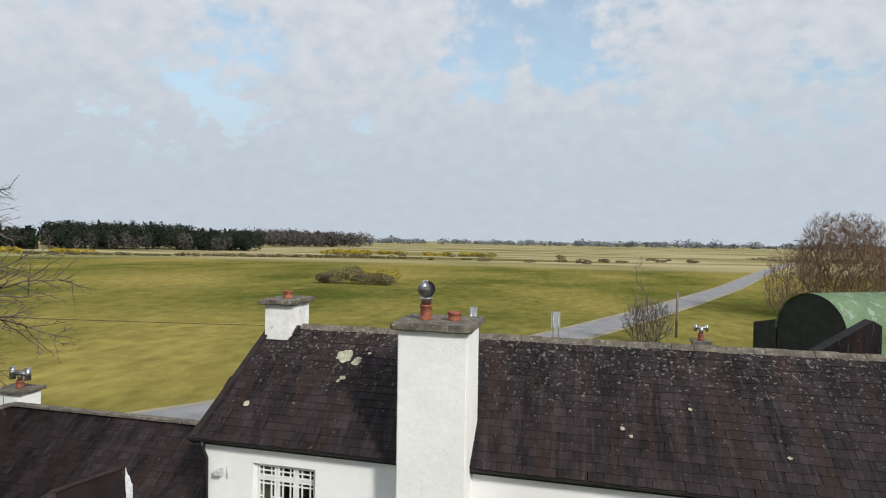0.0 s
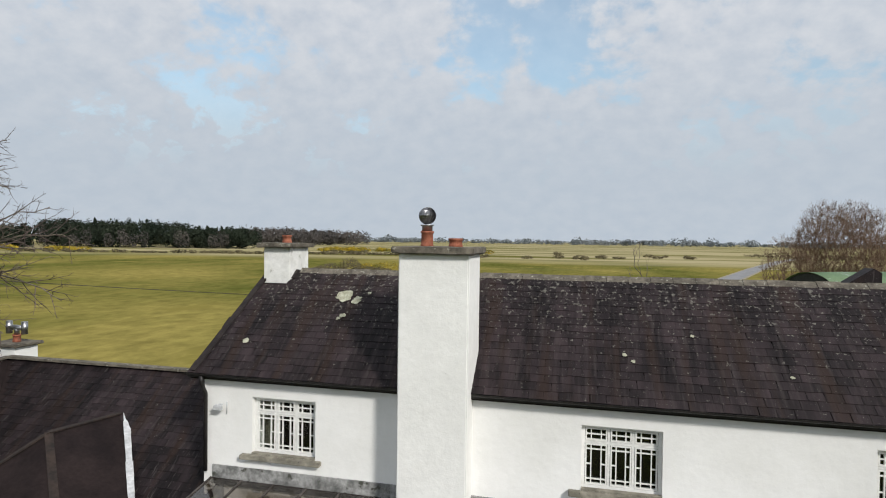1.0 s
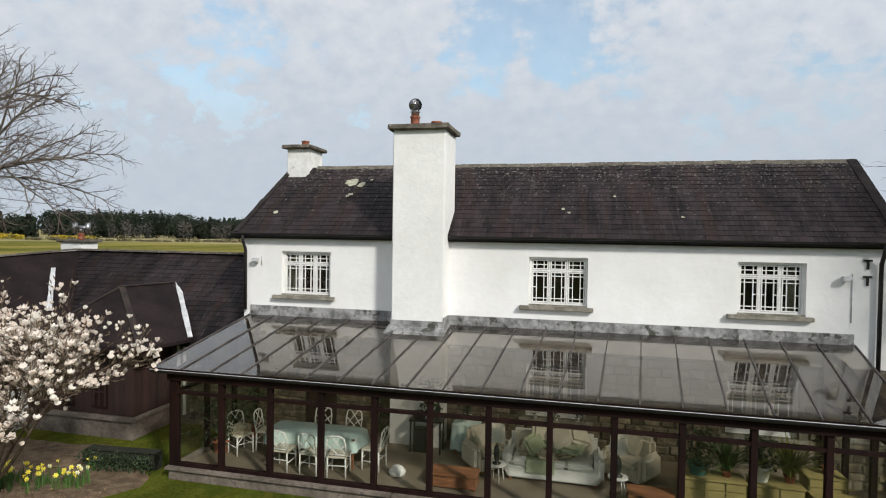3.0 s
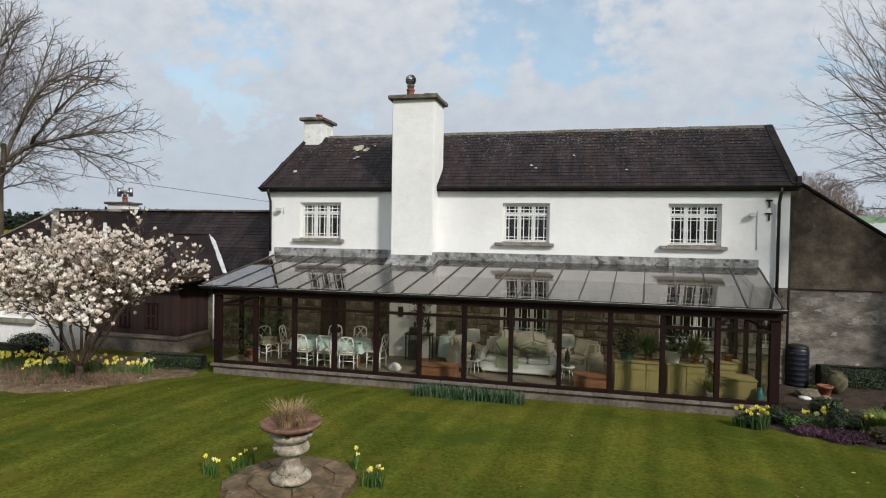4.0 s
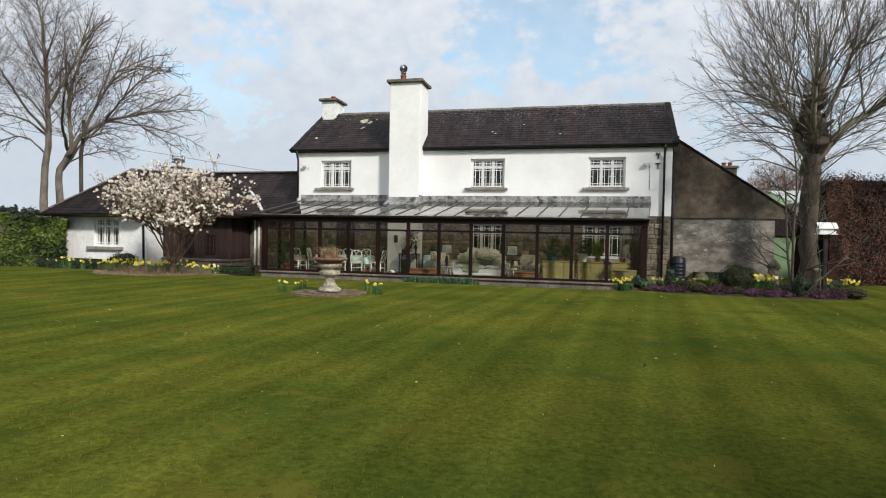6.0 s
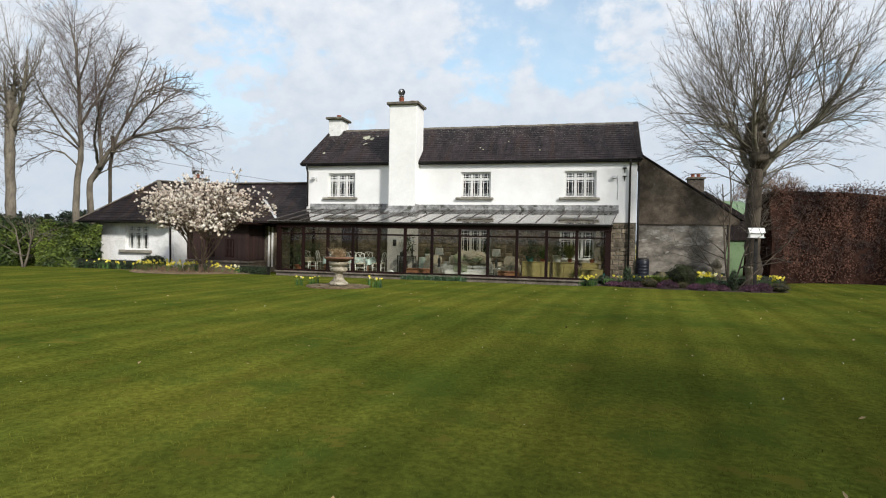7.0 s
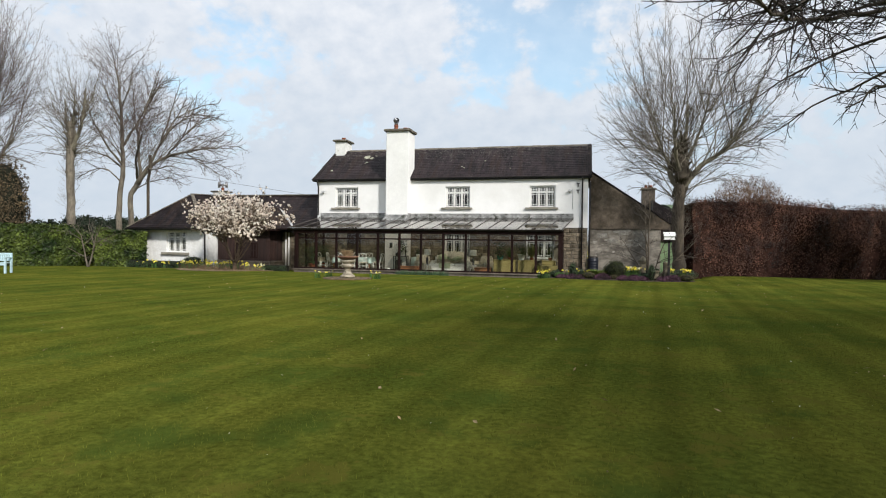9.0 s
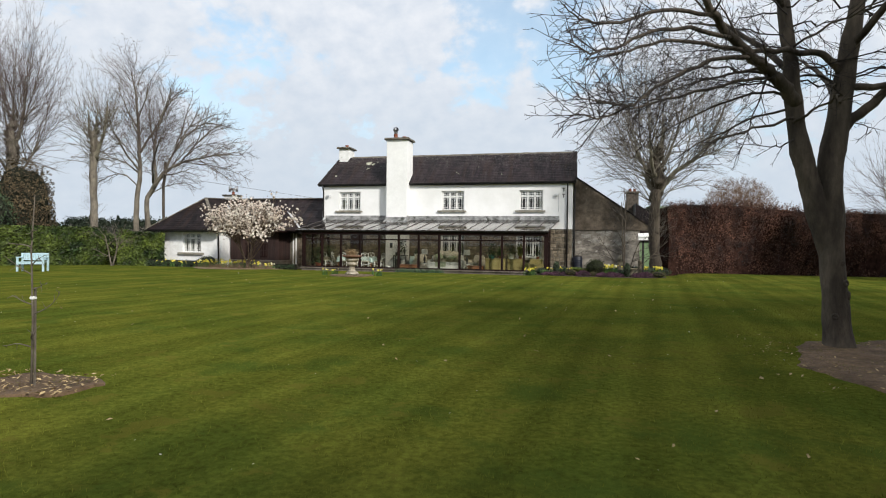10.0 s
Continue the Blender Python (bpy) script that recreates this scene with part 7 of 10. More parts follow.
# ---- conservatory furniture ----
M_WHITEWOOD = mat("white_lacquered_cane", (0.68, 0.68, 0.64), (0.78, 0.78, 0.74), scale=6, rough=0.45, fine=0.1)
M_CLOTH = mat("pale_aqua_cloth", (0.48, 0.62, 0.58), (0.58, 0.70, 0.66), scale=2, rough=0.9, fine=0.08)
M_CREAM = mat("cream_linen", (0.50, 0.46, 0.36), (0.62, 0.58, 0.48), scale=3, rough=0.95, fine=0.15, bump=0.2)
M_WHITELIN = mat("white_linen", (0.66, 0.66, 0.62), (0.76, 0.76, 0.72), scale=3, rough=0.95, fine=0.1, bump=0.2)
M_SAGE = mat("sage_linen", (0.33, 0.38, 0.24), (0.42, 0.47, 0.32), scale=3, rough=0.95, fine=0.15)
M_FLORAL = mat("floral_cushion", (0.50, 0.46, 0.36), (0.36, 0.30, 0.20), scale=9, rough=0.95, fine=0.2, spots=(0.20, 0.16, 0.08), spot_scale=8, spot_at=0.56)
M_CABINET = mat("yellow_green_painted_wood", (0.26, 0.212, 0.078), (0.33, 0.272, 0.108), scale=2, rough=0.6, fine=0.1)
M_WOOD = mat("red_brown_wood", (0.16, 0.065, 0.03), (0.26, 0.115, 0.055), scale=3, rough=0.5, fine=0.3, stretch=(0.3, 2, 2))
M_BLACK = mat("black_lacquer", (0.012, 0.012, 0.013), (0.025, 0.025, 0.026), rough=0.4, fine=0.2)
M_TEAL = mat("teal_glaze", (0.02, 0.09, 0.085), (0.04, 0.14, 0.13), rough=0.25, fine=0.15)
M_SHADE = mat("cream_lampshade", (0.70, 0.68, 0.60), (0.78, 0.76, 0.68), rough=0.9, fine=0.06)


def lattice_chair(at, turn, label="white lattice-back cane dining chair"):
    """A white chair with a crossed-bar back, facing its own -y."""
    c = empty("dining_chair", (0, 0, 0), label, "chair", "dining chairs")
    part("seat", boxm(-0.22, 0.22, -0.22, 0.22, 0.42, 0.46, bevel=0.012), M_CREAM, c, "cream seat pad")
    for x, y in ((-0.2, -0.2), (0.2, -0.2), (-0.2, 0.2), (0.2, 0.2)):
        part("leg", pipe(bmesh.new(), [(x, y, 0), (x * 0.97, y * 0.97, 0.42)], 0.018, 8), M_WHITEWOOD, c)
    bm = bmesh.new()
    for x in (-0.2, 0.2):
        pipe(bm, [(x, 0.2, 0.46), (x * 1.02, 0.25, 0.72), (x * 0.9, 0.27, 0.86)], 0.017, 8)
    pipe(bm, [(-0.18, 0.27, 0.86), (-0.09, 0.275, 0.91), (0.09, 0.275, 0.91), (0.18, 0.27, 0.86)], 0.017, 8)
    part("back_frame", bm, M_WHITEWOOD, c)
    bm = bmesh.new()
    for a, b in (((-0.2, 0.22, 0.52), (0.1, 0.275, 0.9)), ((0.2, 0.22, 0.52), (-0.1, 0.275, 0.9)), ((-0.2, 0.245, 0.72), (0.05, 0.22, 0.5)), ((0.2, 0.245, 0.72), (-0.05, 0.22, 0.5)),
                 ((-0.2, 0.22, 0.5), (0.2, 0.22, 0.5))):
        pipe(bm, [a, b], 0.012, 6)
    part("lattice", bm, M_WHITEWOOD, c)
    bm = bmesh.new()
    for a, b in (((-0.2, -0.2, 0.2), (-0.2, 0.2, 0.2)), ((0.2, -0.2, 0.2), (0.2, 0.2, 0.2)), ((-0.2, -0.2, 0.26), (0.2, -0.2, 0.26)), ((-0.2, 0.2, 0.26), (0.2, 0.2, 0.26)),
                 ((-0.2, -0.2, 0.28), (-0.06, -0.2, 0.42)), ((0.2, -0.2, 0.28), (0.06, -0.2, 0.42))):
        pipe(bm, [a, b], 0.011, 6)
    part("stretcher", bm, M_WHITEWOOD, c)
    c.matrix_basis = pose(*at, 0, 0, turn)
    return c


chair = lattice_chair((-3.15, -2.1, FLOOR), 62)
for x, y, tn in ((-1.75, -2.66, 180), (-1.05, -2.66, 176), (-0.45, -2.64, 188), (0.15, -2.1, -95), (-1.5, -1.36, 5), (-0.75, -1.34, -4), (-2.68, -1.7, 95)):
    copy_thing(chair, pose(x, y, FLOOR, 0, 0, tn))
stackc = empty("seat_cushions", (-3.15, -2.1, FLOOR + 0.46), "stack of three striped seat cushions on a chair", "cushion")
for i in range(3):
    part("cushion", boxm(-3.33, -2.97, -2.28, -1.92, FLOOR + 0.465 + i * 0.06, FLOOR + 0.52 + i * 0.06, bevel=0.02), M_FLORAL, stackc)


def cloth_table(name, x0, x1, y0, y1, z, drop, m, label, cloth_label):
    t = empty(name, ((x0 + x1) / 2, (y0 + y1) / 2, FLOOR), label, "table")
    part("tabletop", boxm(x0, x1, y0, y1, z - 0.03, z), M_WOOD, t)
    for x, y in ((x0 + 0.08, y0 + 0.08), (x1 - 0.08, y0 + 0.08), (x0 + 0.08, y1 - 0.08), (x1 - 0.08, y1 - 0.08)):
        part("leg", boxm(x - 0.03, x + 0.03, y - 0.03, y + 0.03, FLOOR, z - 0.031), M_WOOD, t)
    n = 64
    V = [((x0 + x1) / 2, (y0 + y1) / 2, z + 0.006)]
    hx, hy = (x1 - x0) / 2 + 0.01, (y1 - y0) / 2 + 0.01
    for k, (f, zz_) in enumerate(((1.0, z + 0.006), (1.01, z - 0.01), (1.03, z - drop * 0.5), (1.05, z - drop))):
        for i in range(n):
            a = 2 * math.pi * i / n
            c, s = math.cos(a), math.sin(a)
            q = max(abs(c) / hx, abs(s) / hy)
            wv = 0.03 * k * math.sin(9 * a) * 0.5
            V.append(((x0 + x1) / 2 + c / q * f + wv * c, (y0 + y1) / 2 + s / q * f + wv * s, zz_ + 0.02 * (k == 3) * math.sin(5 * a)))
    F = [(0, 1 + i, 1 + (i + 1) % n) for i in range(n)]
    for k in range(3):
        F += [(1 + k * n + i, 1 + (k + 1) * n + i, 1 + (k + 1) * n + (i + 1) % n, 1 + k * n + (i + 1) % n) for i in range(n)]
    tagged(raw("tablecloth", V, F, m, smooth=True), cloth_label, "tablecloth")


cloth_table("dining_table", -2.35, -0.2, -2.40, -1.62, FLOOR + 0.68, 0.28, M_CLOTH, "long dining table under a pale cloth", "pale aqua tablecloth hanging over the dining table")
cloth_table("side_table", 1.65, 2.25, -0.95, -0.4, FLOOR + 0.72, 0.6, M_CLOTH, "small round side table under a cloth", "pale blue-white cloth reaching down over a side table")


def sofa(x0, x1, y0, y1, m, label, turn=0, cushions=3, throw=None):
    cx, cy = (x0 + x1) / 2, (y0 + y1) / 2
    w, d = x1 - x0, y1 - y0
    s = empty("sofa" if w > 1.1 else "armchair", (0, 0, 0), label, "sofa" if w > 1.1 else "armchair")
    part("base", boxm(-w / 2 + 0.01, w / 2 - 0.01, -d / 2, d / 2, 0.06, 0.32, bevel=0.03), m, s)
    part("backrest", boxm(-w / 2 + 0.02, w / 2 - 0.02, d / 2 - 0.22, d / 2, 0.32, 0.86, bevel=0.08), m, s)
    for sx_ in (-1, 1):
        part("arm", boxm(sx_ * w / 2 - 0.1, sx_ * w / 2 + 0.1, -d / 2 + 0.02, d / 2 - 0.02, 0.08, 0.60, bevel=0.08), m, s)
        for yy in (-d / 2 + 0.06, d / 2 - 0.06):
            part("foot", boxm(sx_ * (w / 2 - 0.08) - 0.03, sx_ * (w / 2 - 0.08) + 0.03, yy - 0.03, yy + 0.03, 0, 0.062), M_WOOD, s)
    n = max(1, round((w - 0.2) / 0.6))
    sw = (w - 0.22) / n
    for i in range(n):
        part("seat_cushion", boxm(-w / 2 + 0.11 + i * sw, -w / 2 + 0.11 + (i + 1) * sw - 0.01, -d / 2 - 0.02, d / 2 - 0.23, 0.321, 0.45, bevel=0.04), m, s)
    s.matrix_basis = pose(cx, cy, FLOOR, 0, 0, turn)
    rnd = random.Random(int(x0 * 100))
    for i in range(cushions):
        bm = boxm(-0.22, 0.22, -0.06, 0.06, 0, 0.42, bevel=0.05)
        for v in bm.verts:
            v.co.y *= 1.3 - 2.2 * max(abs(v.co.x), abs(v.co.z - 0.21))
        q = pose(cx, cy, FLOOR, 0, 0, turn) @ pose(-w / 2 + 0.35 + i * (w - 0.7) / max(cushions - 1, 1), d / 2 - 0.34, 0.46, -18, rnd.uniform(-8, 8), 0)
        o = part("scatter_cushion", bm, M_FLORAL if i % 2 else M_CREAM)
        o.matrix_basis = q
        tagged(o, "plump patterned scatter cushion leaning on the sofa", "cushion", "sofa cushions")
    if throw:
        o = part("throw_blanket", boxm(throw - 0.3, throw + 0.3, y0 - 0.045, y0 + 0.35, FLOOR + 0.2, FLOOR + 0.475, bevel=0.02), M_SAGE)
        tagged(o, "sage green throw laid over the sofa seat", "blanket")


sofa(3.05, 4.95, -1.95, -1.05, M_WHITELIN, "white linen sofa piled with patterned cushions", cushions=5, throw=3.75)
rnd = random.Random(64)
for i in range(9):
    bm = boxm(-0.23, 0.23, -0.08, 0.08, -0.21, 0.21, bevel=0.06)
    for v in bm.verts:
        v.co.y *= 1.35 - 2.2 * max(abs(v.co.x), abs(v.co.z))
    o = tagged(part("scatter_cushion", bm, (M_FLORAL, M_SAGE, M_CREAM)[i % 3]), "plump cushion heaped on the white sofa", "cushion", "sofa cushions")
    o.matrix_basis = pose(3.50 + 0.13 * i, -1.58 - 0.16 * (i % 2), FLOOR + 0.58 + 0.17 * (i % 3), rnd.uniform(-70, -15), rnd.uniform(-25, 25), rnd.uniform(-35, 35))
sofa(2.15, 2.95, -1.75, -1.0, M_CREAM, "cream upholstered armchair beside a lamp", turn=40, cushions=1)
sofa(5.2, 6.05, -1.5, -0.7, M_CREAM, "cream upholstered armchair with a white throw", turn=-35, cushions=1)


def box_chest(x0, x1, y0, y1, h, label):
    t = empty("coffee_table", ((x0 + x1) / 2, (y0 + y1) / 2, FLOOR), label, "table")
    part("tabletop", boxm(x0, x1, y0, y1, FLOOR + h - 0.04, FLOOR + h, bevel=0.008), M_WOOD, t)
    part("body", boxm(x0 + 0.03, x1 - 0.03, y0 + 0.03, y1 - 0.03, FLOOR + 0.03, FLOOR + h - 0.041), M_WOOD, t)
    for x, y in ((x0 + 0.05, y0 + 0.05), (x1 - 0.05, y0 + 0.05), (x0 + 0.05, y1 - 0.05), (x1 - 0.05, y1 - 0.05)):
        part("foot", boxm(x - 0.025, x + 0.025, y - 0.025, y + 0.025, FLOOR, FLOOR + 0.031), M_WOOD, t)


box_chest(1.55, 2.55, -2.75, -2.25, 0.30, "low red-brown wooden chest table")
box_chest(5.45, 6.30, -2.75, -2.2, 0.30, "low red-brown wooden chest table")


def table_lamp(x, y):
    s = empty("side_stand", (x, y, FLOOR), "small white cane stand", "stand", "lamp stands")
    part("top", lathe(bmesh.new(), [(0.2, 0), (0.2, 0.02)], (x, y, FLOOR + 0.36), 20), M_WHITEWOOD, s)
    for a in (0.5, 2.1, 3.7, 5.2):
        part("leg", pipe(bmesh.new(), [(x + 0.17 * math.cos(a), y + 0.17 * math.sin(a), FLOOR), (x + 0.12 * math.cos(a), y + 0.12 * math.sin(a), FLOOR + 0.36)], 0.012, 6), M_WHITEWOOD, s)
    l = empty("table_lamp", (x, y, FLOOR + 0.381), "table lamp with dark base and cream drum shade", "lamp", "table lamps")
    part("base", lathe(bmesh.new(), [(0.09, 0), (0.09, 0.02), (0.04, 0.05), (0.07, 0.2), (0.05, 0.36), (0.015, 0.40), (0.015, 0.6)], (x, y, FLOOR + 0.381), 16), M_BLACK, l)
    part("shade", lathe(bmesh.new(), [(0.185, 0), (0.16, 0.30), (0.155, 0.30), (0.18, 0.0)], (x, y, FLOOR + 0.88), 24, cap=False), M_SHADE, l)


table_lamp(2.86, -2.1)
table_lamp(5.30, -2.1)


def cabinet(x0, x1, y0, y1, h, label, doors=2):
    c = empty("low_cabinet", ((x0 + x1) / 2, (y0 + y1) / 2, FLOOR), label, "cabinet", "painted cabinets")
    part("body", boxm(x0, x1, y0 + 0.02, y1, FLOOR, FLOOR + h - 0.03), M_CABINET, c)
    part("top", boxm(x0 - 0.02, x1 + 0.02, y0 - 0.02, y1, FLOOR + h - 0.029, FLOOR + h, bevel=0.006), M_CABINET, c)
    w = (x1 - x0) / doors
    for i in range(doors):
        a, b = x0 + i * w + 0.015, x0 + (i + 1) * w - 0.015
        if h > 0.5:
            part("drawer", boxm(a, b, y0, y0 + 0.019, FLOOR + h - 0.19, FLOOR + h - 0.05, bevel=0.005), M_CABINET, c)
        d = part("door", boxm(a, b, y0, y0 + 0.019, FLOOR + 0.05, FLOOR + (h - 0.21 if h > 0.5 else h - 0.05), bevel=0.005), M_CABINET, c)
        part("panel", boxm(a + 0.06, b - 0.06, y0 - 0.006, y0 - 0.001, FLOOR + 0.11, FLOOR + h - (0.27 if h > 0.5 else 0.11)), M_CABINET, d)


cabinet(6.42, 7.50, -2.65, -2.15, 0.72, "low yellow-green painted cabinet with panelled doors", 3)
cabinet(7.62, 8.45, -2.65, -2.15, 0.72, "low yellow-green painted cabinet with panelled doors", 2)
cabinet(8.72, 9.55, -2.65, -2.0, 0.46, "low yellow-green painted blanket box", 1)
cabinet(8.75, 9.4, -1.95, -1.45, 0.70, "yellow-green painted chest behind the blanket box", 1)


def blade(V, F, rnd, p, d, h, w, droop):
    """One arching strap leaf."""
    d = Vector((d[0], d[1], 0))
    side = Vector((-d.y, d.x, 0))
    side = side.normalized() if side.length > 1e-4 else Vector((1, 0, 0))
    k = len(V)
    for i, f in enumerate((0, 0.4, 0.75, 1.0)):
        q = p + Vector((0, 0, h * (f - droop * f * f))) + d * h * f * (0.35 + 0.6 * f)
        ww = w * (1, 0.9, 0.6, 0.08)[i]
        V += [tuple(q - side * ww), tuple(q + side * ww)]
    F += [(k, k + 1, k + 3, k + 2), (k + 2, k + 3, k + 5, k + 4), (k + 4, k + 5, k + 7, k + 6)]


def potted(x, y, z, r, h, m, kind, label, seed, leaf=None, grow=1.0, count=0):
    rnd = random.Random(seed)
    p = empty("potted_plant", (x, y, z), label, "plant", "potted plants")
    part("pot", lathe(bmesh.new(), [(r * 0.7, 0), (r * 0.95, h * 0.85), (r * 1.08, h * 0.86), (r * 1.08, h), (r * 0.92, h), (r * 0.85, h * 0.8), (0, h * 0.8)], (x, y, z), 20, cap=False), m, p)
    V, F = [], []
    o = Vector((x, y, z + h * 0.8))
    for _ in range(count or (90 if kind == "strap" else 260)):
        a = rnd.uniform(0, 2 * math.pi)
        if kind == "strap":
            s = rnd.uniform(0.15, 1.1)
            blade(V, F, rnd, o + Vector((0.3 * r * math.cos(a), 0.3 * r * math.sin(a), 0)), (math.cos(a) * s, math.sin(a) * s), rnd.uniform(0.4, 0.75) * grow, 0.012, rnd.uniform(0.3, 0.9) * s)
        else:
            q = (Vector((math.cos(a), math.sin(a), 0)) * rnd.uniform(0, 0.3) + Vector((0, 0, rnd.uniform(0.02, 0.6)))) * grow
            leaf_scatter(V, F, rnd, o + q, q.normalized(), 0.06 * min(grow, 1.0))
    raw("foliage", V, F, leaf or M_LEAF, p)


top = FLOOR + 0.72
M_STRAPLEAF = mat("lime_strap_leaves", (0.12, 0.135, 0.026), (0.25, 0.25, 0.065), scale=3, rough=0.55, fine=0.2, vary=0.4, per="island")
potted(6.72, -2.4, top, 0.19, 0.20, M_TEAL, "leaf", "leafy plant in a teal glazed pot", 71, M_LEAFD, 1.15)
potted(7.22, -2.38, top, 0.10, 0.12, M_TERRA, "strap", "arching strap-leaved plant in a pot", 72, M_LEAF, 1.0, 190)
potted(7.78, -2.4, top, 0.19, 0.28, M_WHITELIN, "leaf", "leafy plant in a white pot", 73, M_LEAFD, 1.0)
potted(8.28, -2.38, top, 0.10, 0.14, M_TERRA, "strap", "tall arching yellow-green grass-like plant in a pot", 74, M_STRAPLEAF, 1.25, 260)
potted(8.58, -2.75, FLOOR, 0.12, 0.16, M_WHITELIN, "strap", "trailing yellow-green plant in a white floor pot", 70, M_STRAPLEAF, 0.8, 120)
potted(9.15, -1.7, FLOOR + 0.70, 0.11, 0.15, M_TERRA, "leaf", "small leafy green houseplant in a pot", 75, M_LEAFD, 0.5, 90)
potted(-3.5, -1.0, FLOOR, 0.2, 0.3, M_TERRA, "leaf", "bushy green plant in a floor pot", 76, M_LEAFD, 1.7, 420)
potted(-3.6, -2.2, FLOOR, 0.2, 0.3, M_TERRA, "leaf", "bushy green plant in a floor pot", 77, M_LEAFD, 1.6, 420)
potted(1.05, -0.85, FLOOR + 0.78, 0.12, 0.2, M_WHITELIN, "leaf", "leafy plant in a white pot", 78, M_LEAFD, 1.2)
potted(1.95, -0.68, FLOOR + 0.727, 0.12, 0.16, M_WHITELIN, "leaf", "flowering plant on the side table", 79, M_LEAFD, 0.5)

con = empty("console_table", (1.0, -0.85, FLOOR), "slim black console table against the chimney breast", "table")
part("tabletop", boxm(0.62, 1.42, -1.05, -0.66, FLOOR + 0.74, FLOOR + 0.78), M_BLACK, con)
for x in (0.66, 1.38):
    for y in (-1.02, -0.69):
        part("leg", boxm(x - 0.018, x + 0.018, y - 0.018, y + 0.018, FLOOR, FLOOR + 0.739), M_BLACK, con)
tagged(part("storage_box", boxm(0.72, 1.05, -1.02, -0.74, FLOOR, FLOOR + 0.55, bevel=0.02), M_BLACK), "black storage box under the console", "box")
tagged(part("storage_box", boxm(0.74, 1.0, -1.0, -0.76, FLOOR + 0.78, FLOOR + 0.95, bevel=0.02), M_BLACK), "black box standing on the console", "box")
tagged(part("picture", boxm(0.28, 0.44, -0.625, -0.606, 1.45, 1.75), M_BLACK), "small dark framed picture on the white chimney breast", "picture")
tagged(part("figurine", lathe(bmesh.new(), [(0.05, 0), (0.05, 0.02), (0.03, 0.05), (0.06, 0.25), (0.03, 0.38), (0.02, 0.46), (0.035, 0.50), (0, 0.53)], (1.30, -0.9, FLOOR + 0.78), 14, cap=False), M_BLACK), "tall dark carved ornament on the console", "ornament")
tagged(part("floor_bag", lathe(bmesh.new(), [(0.16, 0), (0.19, 0.06), (0.13, 0.15), (0.03, 0.2), (0, 0.2)], (0.75, -2.3, FLOOR), 14, cap=False), M_WHITELIN), "small white cloth bundle on the floor", "bag")
tagged(part("watering_can", lathe(bmesh.new(), [(0.09, 0), (0.09, 0.2), (0.06, 0.24), (0.05, 0.34), (0, 0.34)], (9.58, -2.75, FLOOR), 14, cap=False), M_TEAL), "dark green bottle-shaped can on the floor", "can")
for x in (3.5, 4.0, 4.5):
    potted(x, -0.03, 1.0, 0.06, 0.10, M_WHITELIN, "leaf", "small pot plant on the inner sill", int(x * 10), M_LEAFD, 0.45, 90)

# ---- urn on its stone disc ----
UX, UY = 1.56, -9.45
uz = gz(UX, UY)
M_STRAW = mat("russet_dry_stems", (0.19, 0.125, 0.065), (0.40, 0.29, 0.165), scale=6, rough=0.95, fine=0.25, vary=0.4, per="island")
M_URN = mat("weathered_stone", (0.095, 0.083, 0.055), (0.20, 0.172, 0.122), scale=5, rough=0.95, bump=0.6, bump_scale=22, fine=0.35, spots=(0.10, 0.095, 0.06), spot_scale=6, spot_at=0.58)
M_URNW = mat("limestone_urn", (0.21, 0.178, 0.128), (0.45, 0.405, 0.32), scale=6, rough=0.95, bump=0.8, bump_scale=24, fine=0.4, fine_scale=16, spots=(0.12, 0.11, 0.065), spot_scale=7, spot_at=0.57)
M_FLAG = mat("brown_flagstone", (0.090, 0.062, 0.032), (0.18, 0.130, 0.075), scale=4, rough=0.95, bump=0.6, bump_scale=16, fine=0.35, spots=(0.06, 0.065, 0.03), spot_scale=5, spot_at=0.58)
disc = tagged(empty("stone_disc", (UX, UY, uz), "flat round bed of worn flagstones set in the lawn", "paving"), kind="")
rnd = random.Random(81)
part("bedding", lathe(bmesh.new(), [(1.02, -0.05), (0.96, 0.012), (0.0, 0.02)], (UX, UY, uz), 40, cap=False), M_SOIL, disc)
for ring_r0, ring_r1, n in ((0.28, 0.62, 6), (0.63, 0.95, 10)):
    for i in range(n):
        a0, a1 = 2 * math.pi * i / n + 0.03, 2 * math.pi * (i + 1) / n - 0.03
        pts = [(ring_r0 + rnd.uniform(0, 0.02), a0), (ring_r0, (a0 + a1) / 2), (ring_r0 + rnd.uniform(0, 0.02), a1), (ring_r1 - rnd.uniform(0, 0.13), a1), (ring_r1 + rnd.uniform(-0.06, 0.05), (a0 + a1) / 2), (ring_r1 - rnd.uniform(0, 0.13), a0)]
        zt = uz + 0.0 + rnd.uniform(0, 0.012)
        part("flagstone", prism(bmesh.new(), [(UX + r * math.cos(a), UY + r * math.sin(a), zt) for r, a in pts], (0, 0, 0.03)), M_FLAG, disc)
turned = lambda prof: [(r * 0.95, z * 0.90) for r, z in prof]
urn = empty("garden_urn", (UX, UY, uz + 0.07), "weathered stone garden urn with a terracotta bowl on top", "urn")
part("foot", lathe(bmesh.new(), turned([(0.30, 0), (0.31, 0.04), (0.30, 0.08), (0.25, 0.11), (0.22, 0.14)]), (UX, UY, uz + 0.05), 32), M_URNW, urn)
bm = bmesh.new()
lathe(bm, turned([(0.22, 0.14), (0.165, 0.20), (0.125, 0.32), (0.12, 0.40), (0.15, 0.43)]), (UX, UY, uz + 0.05), 40)
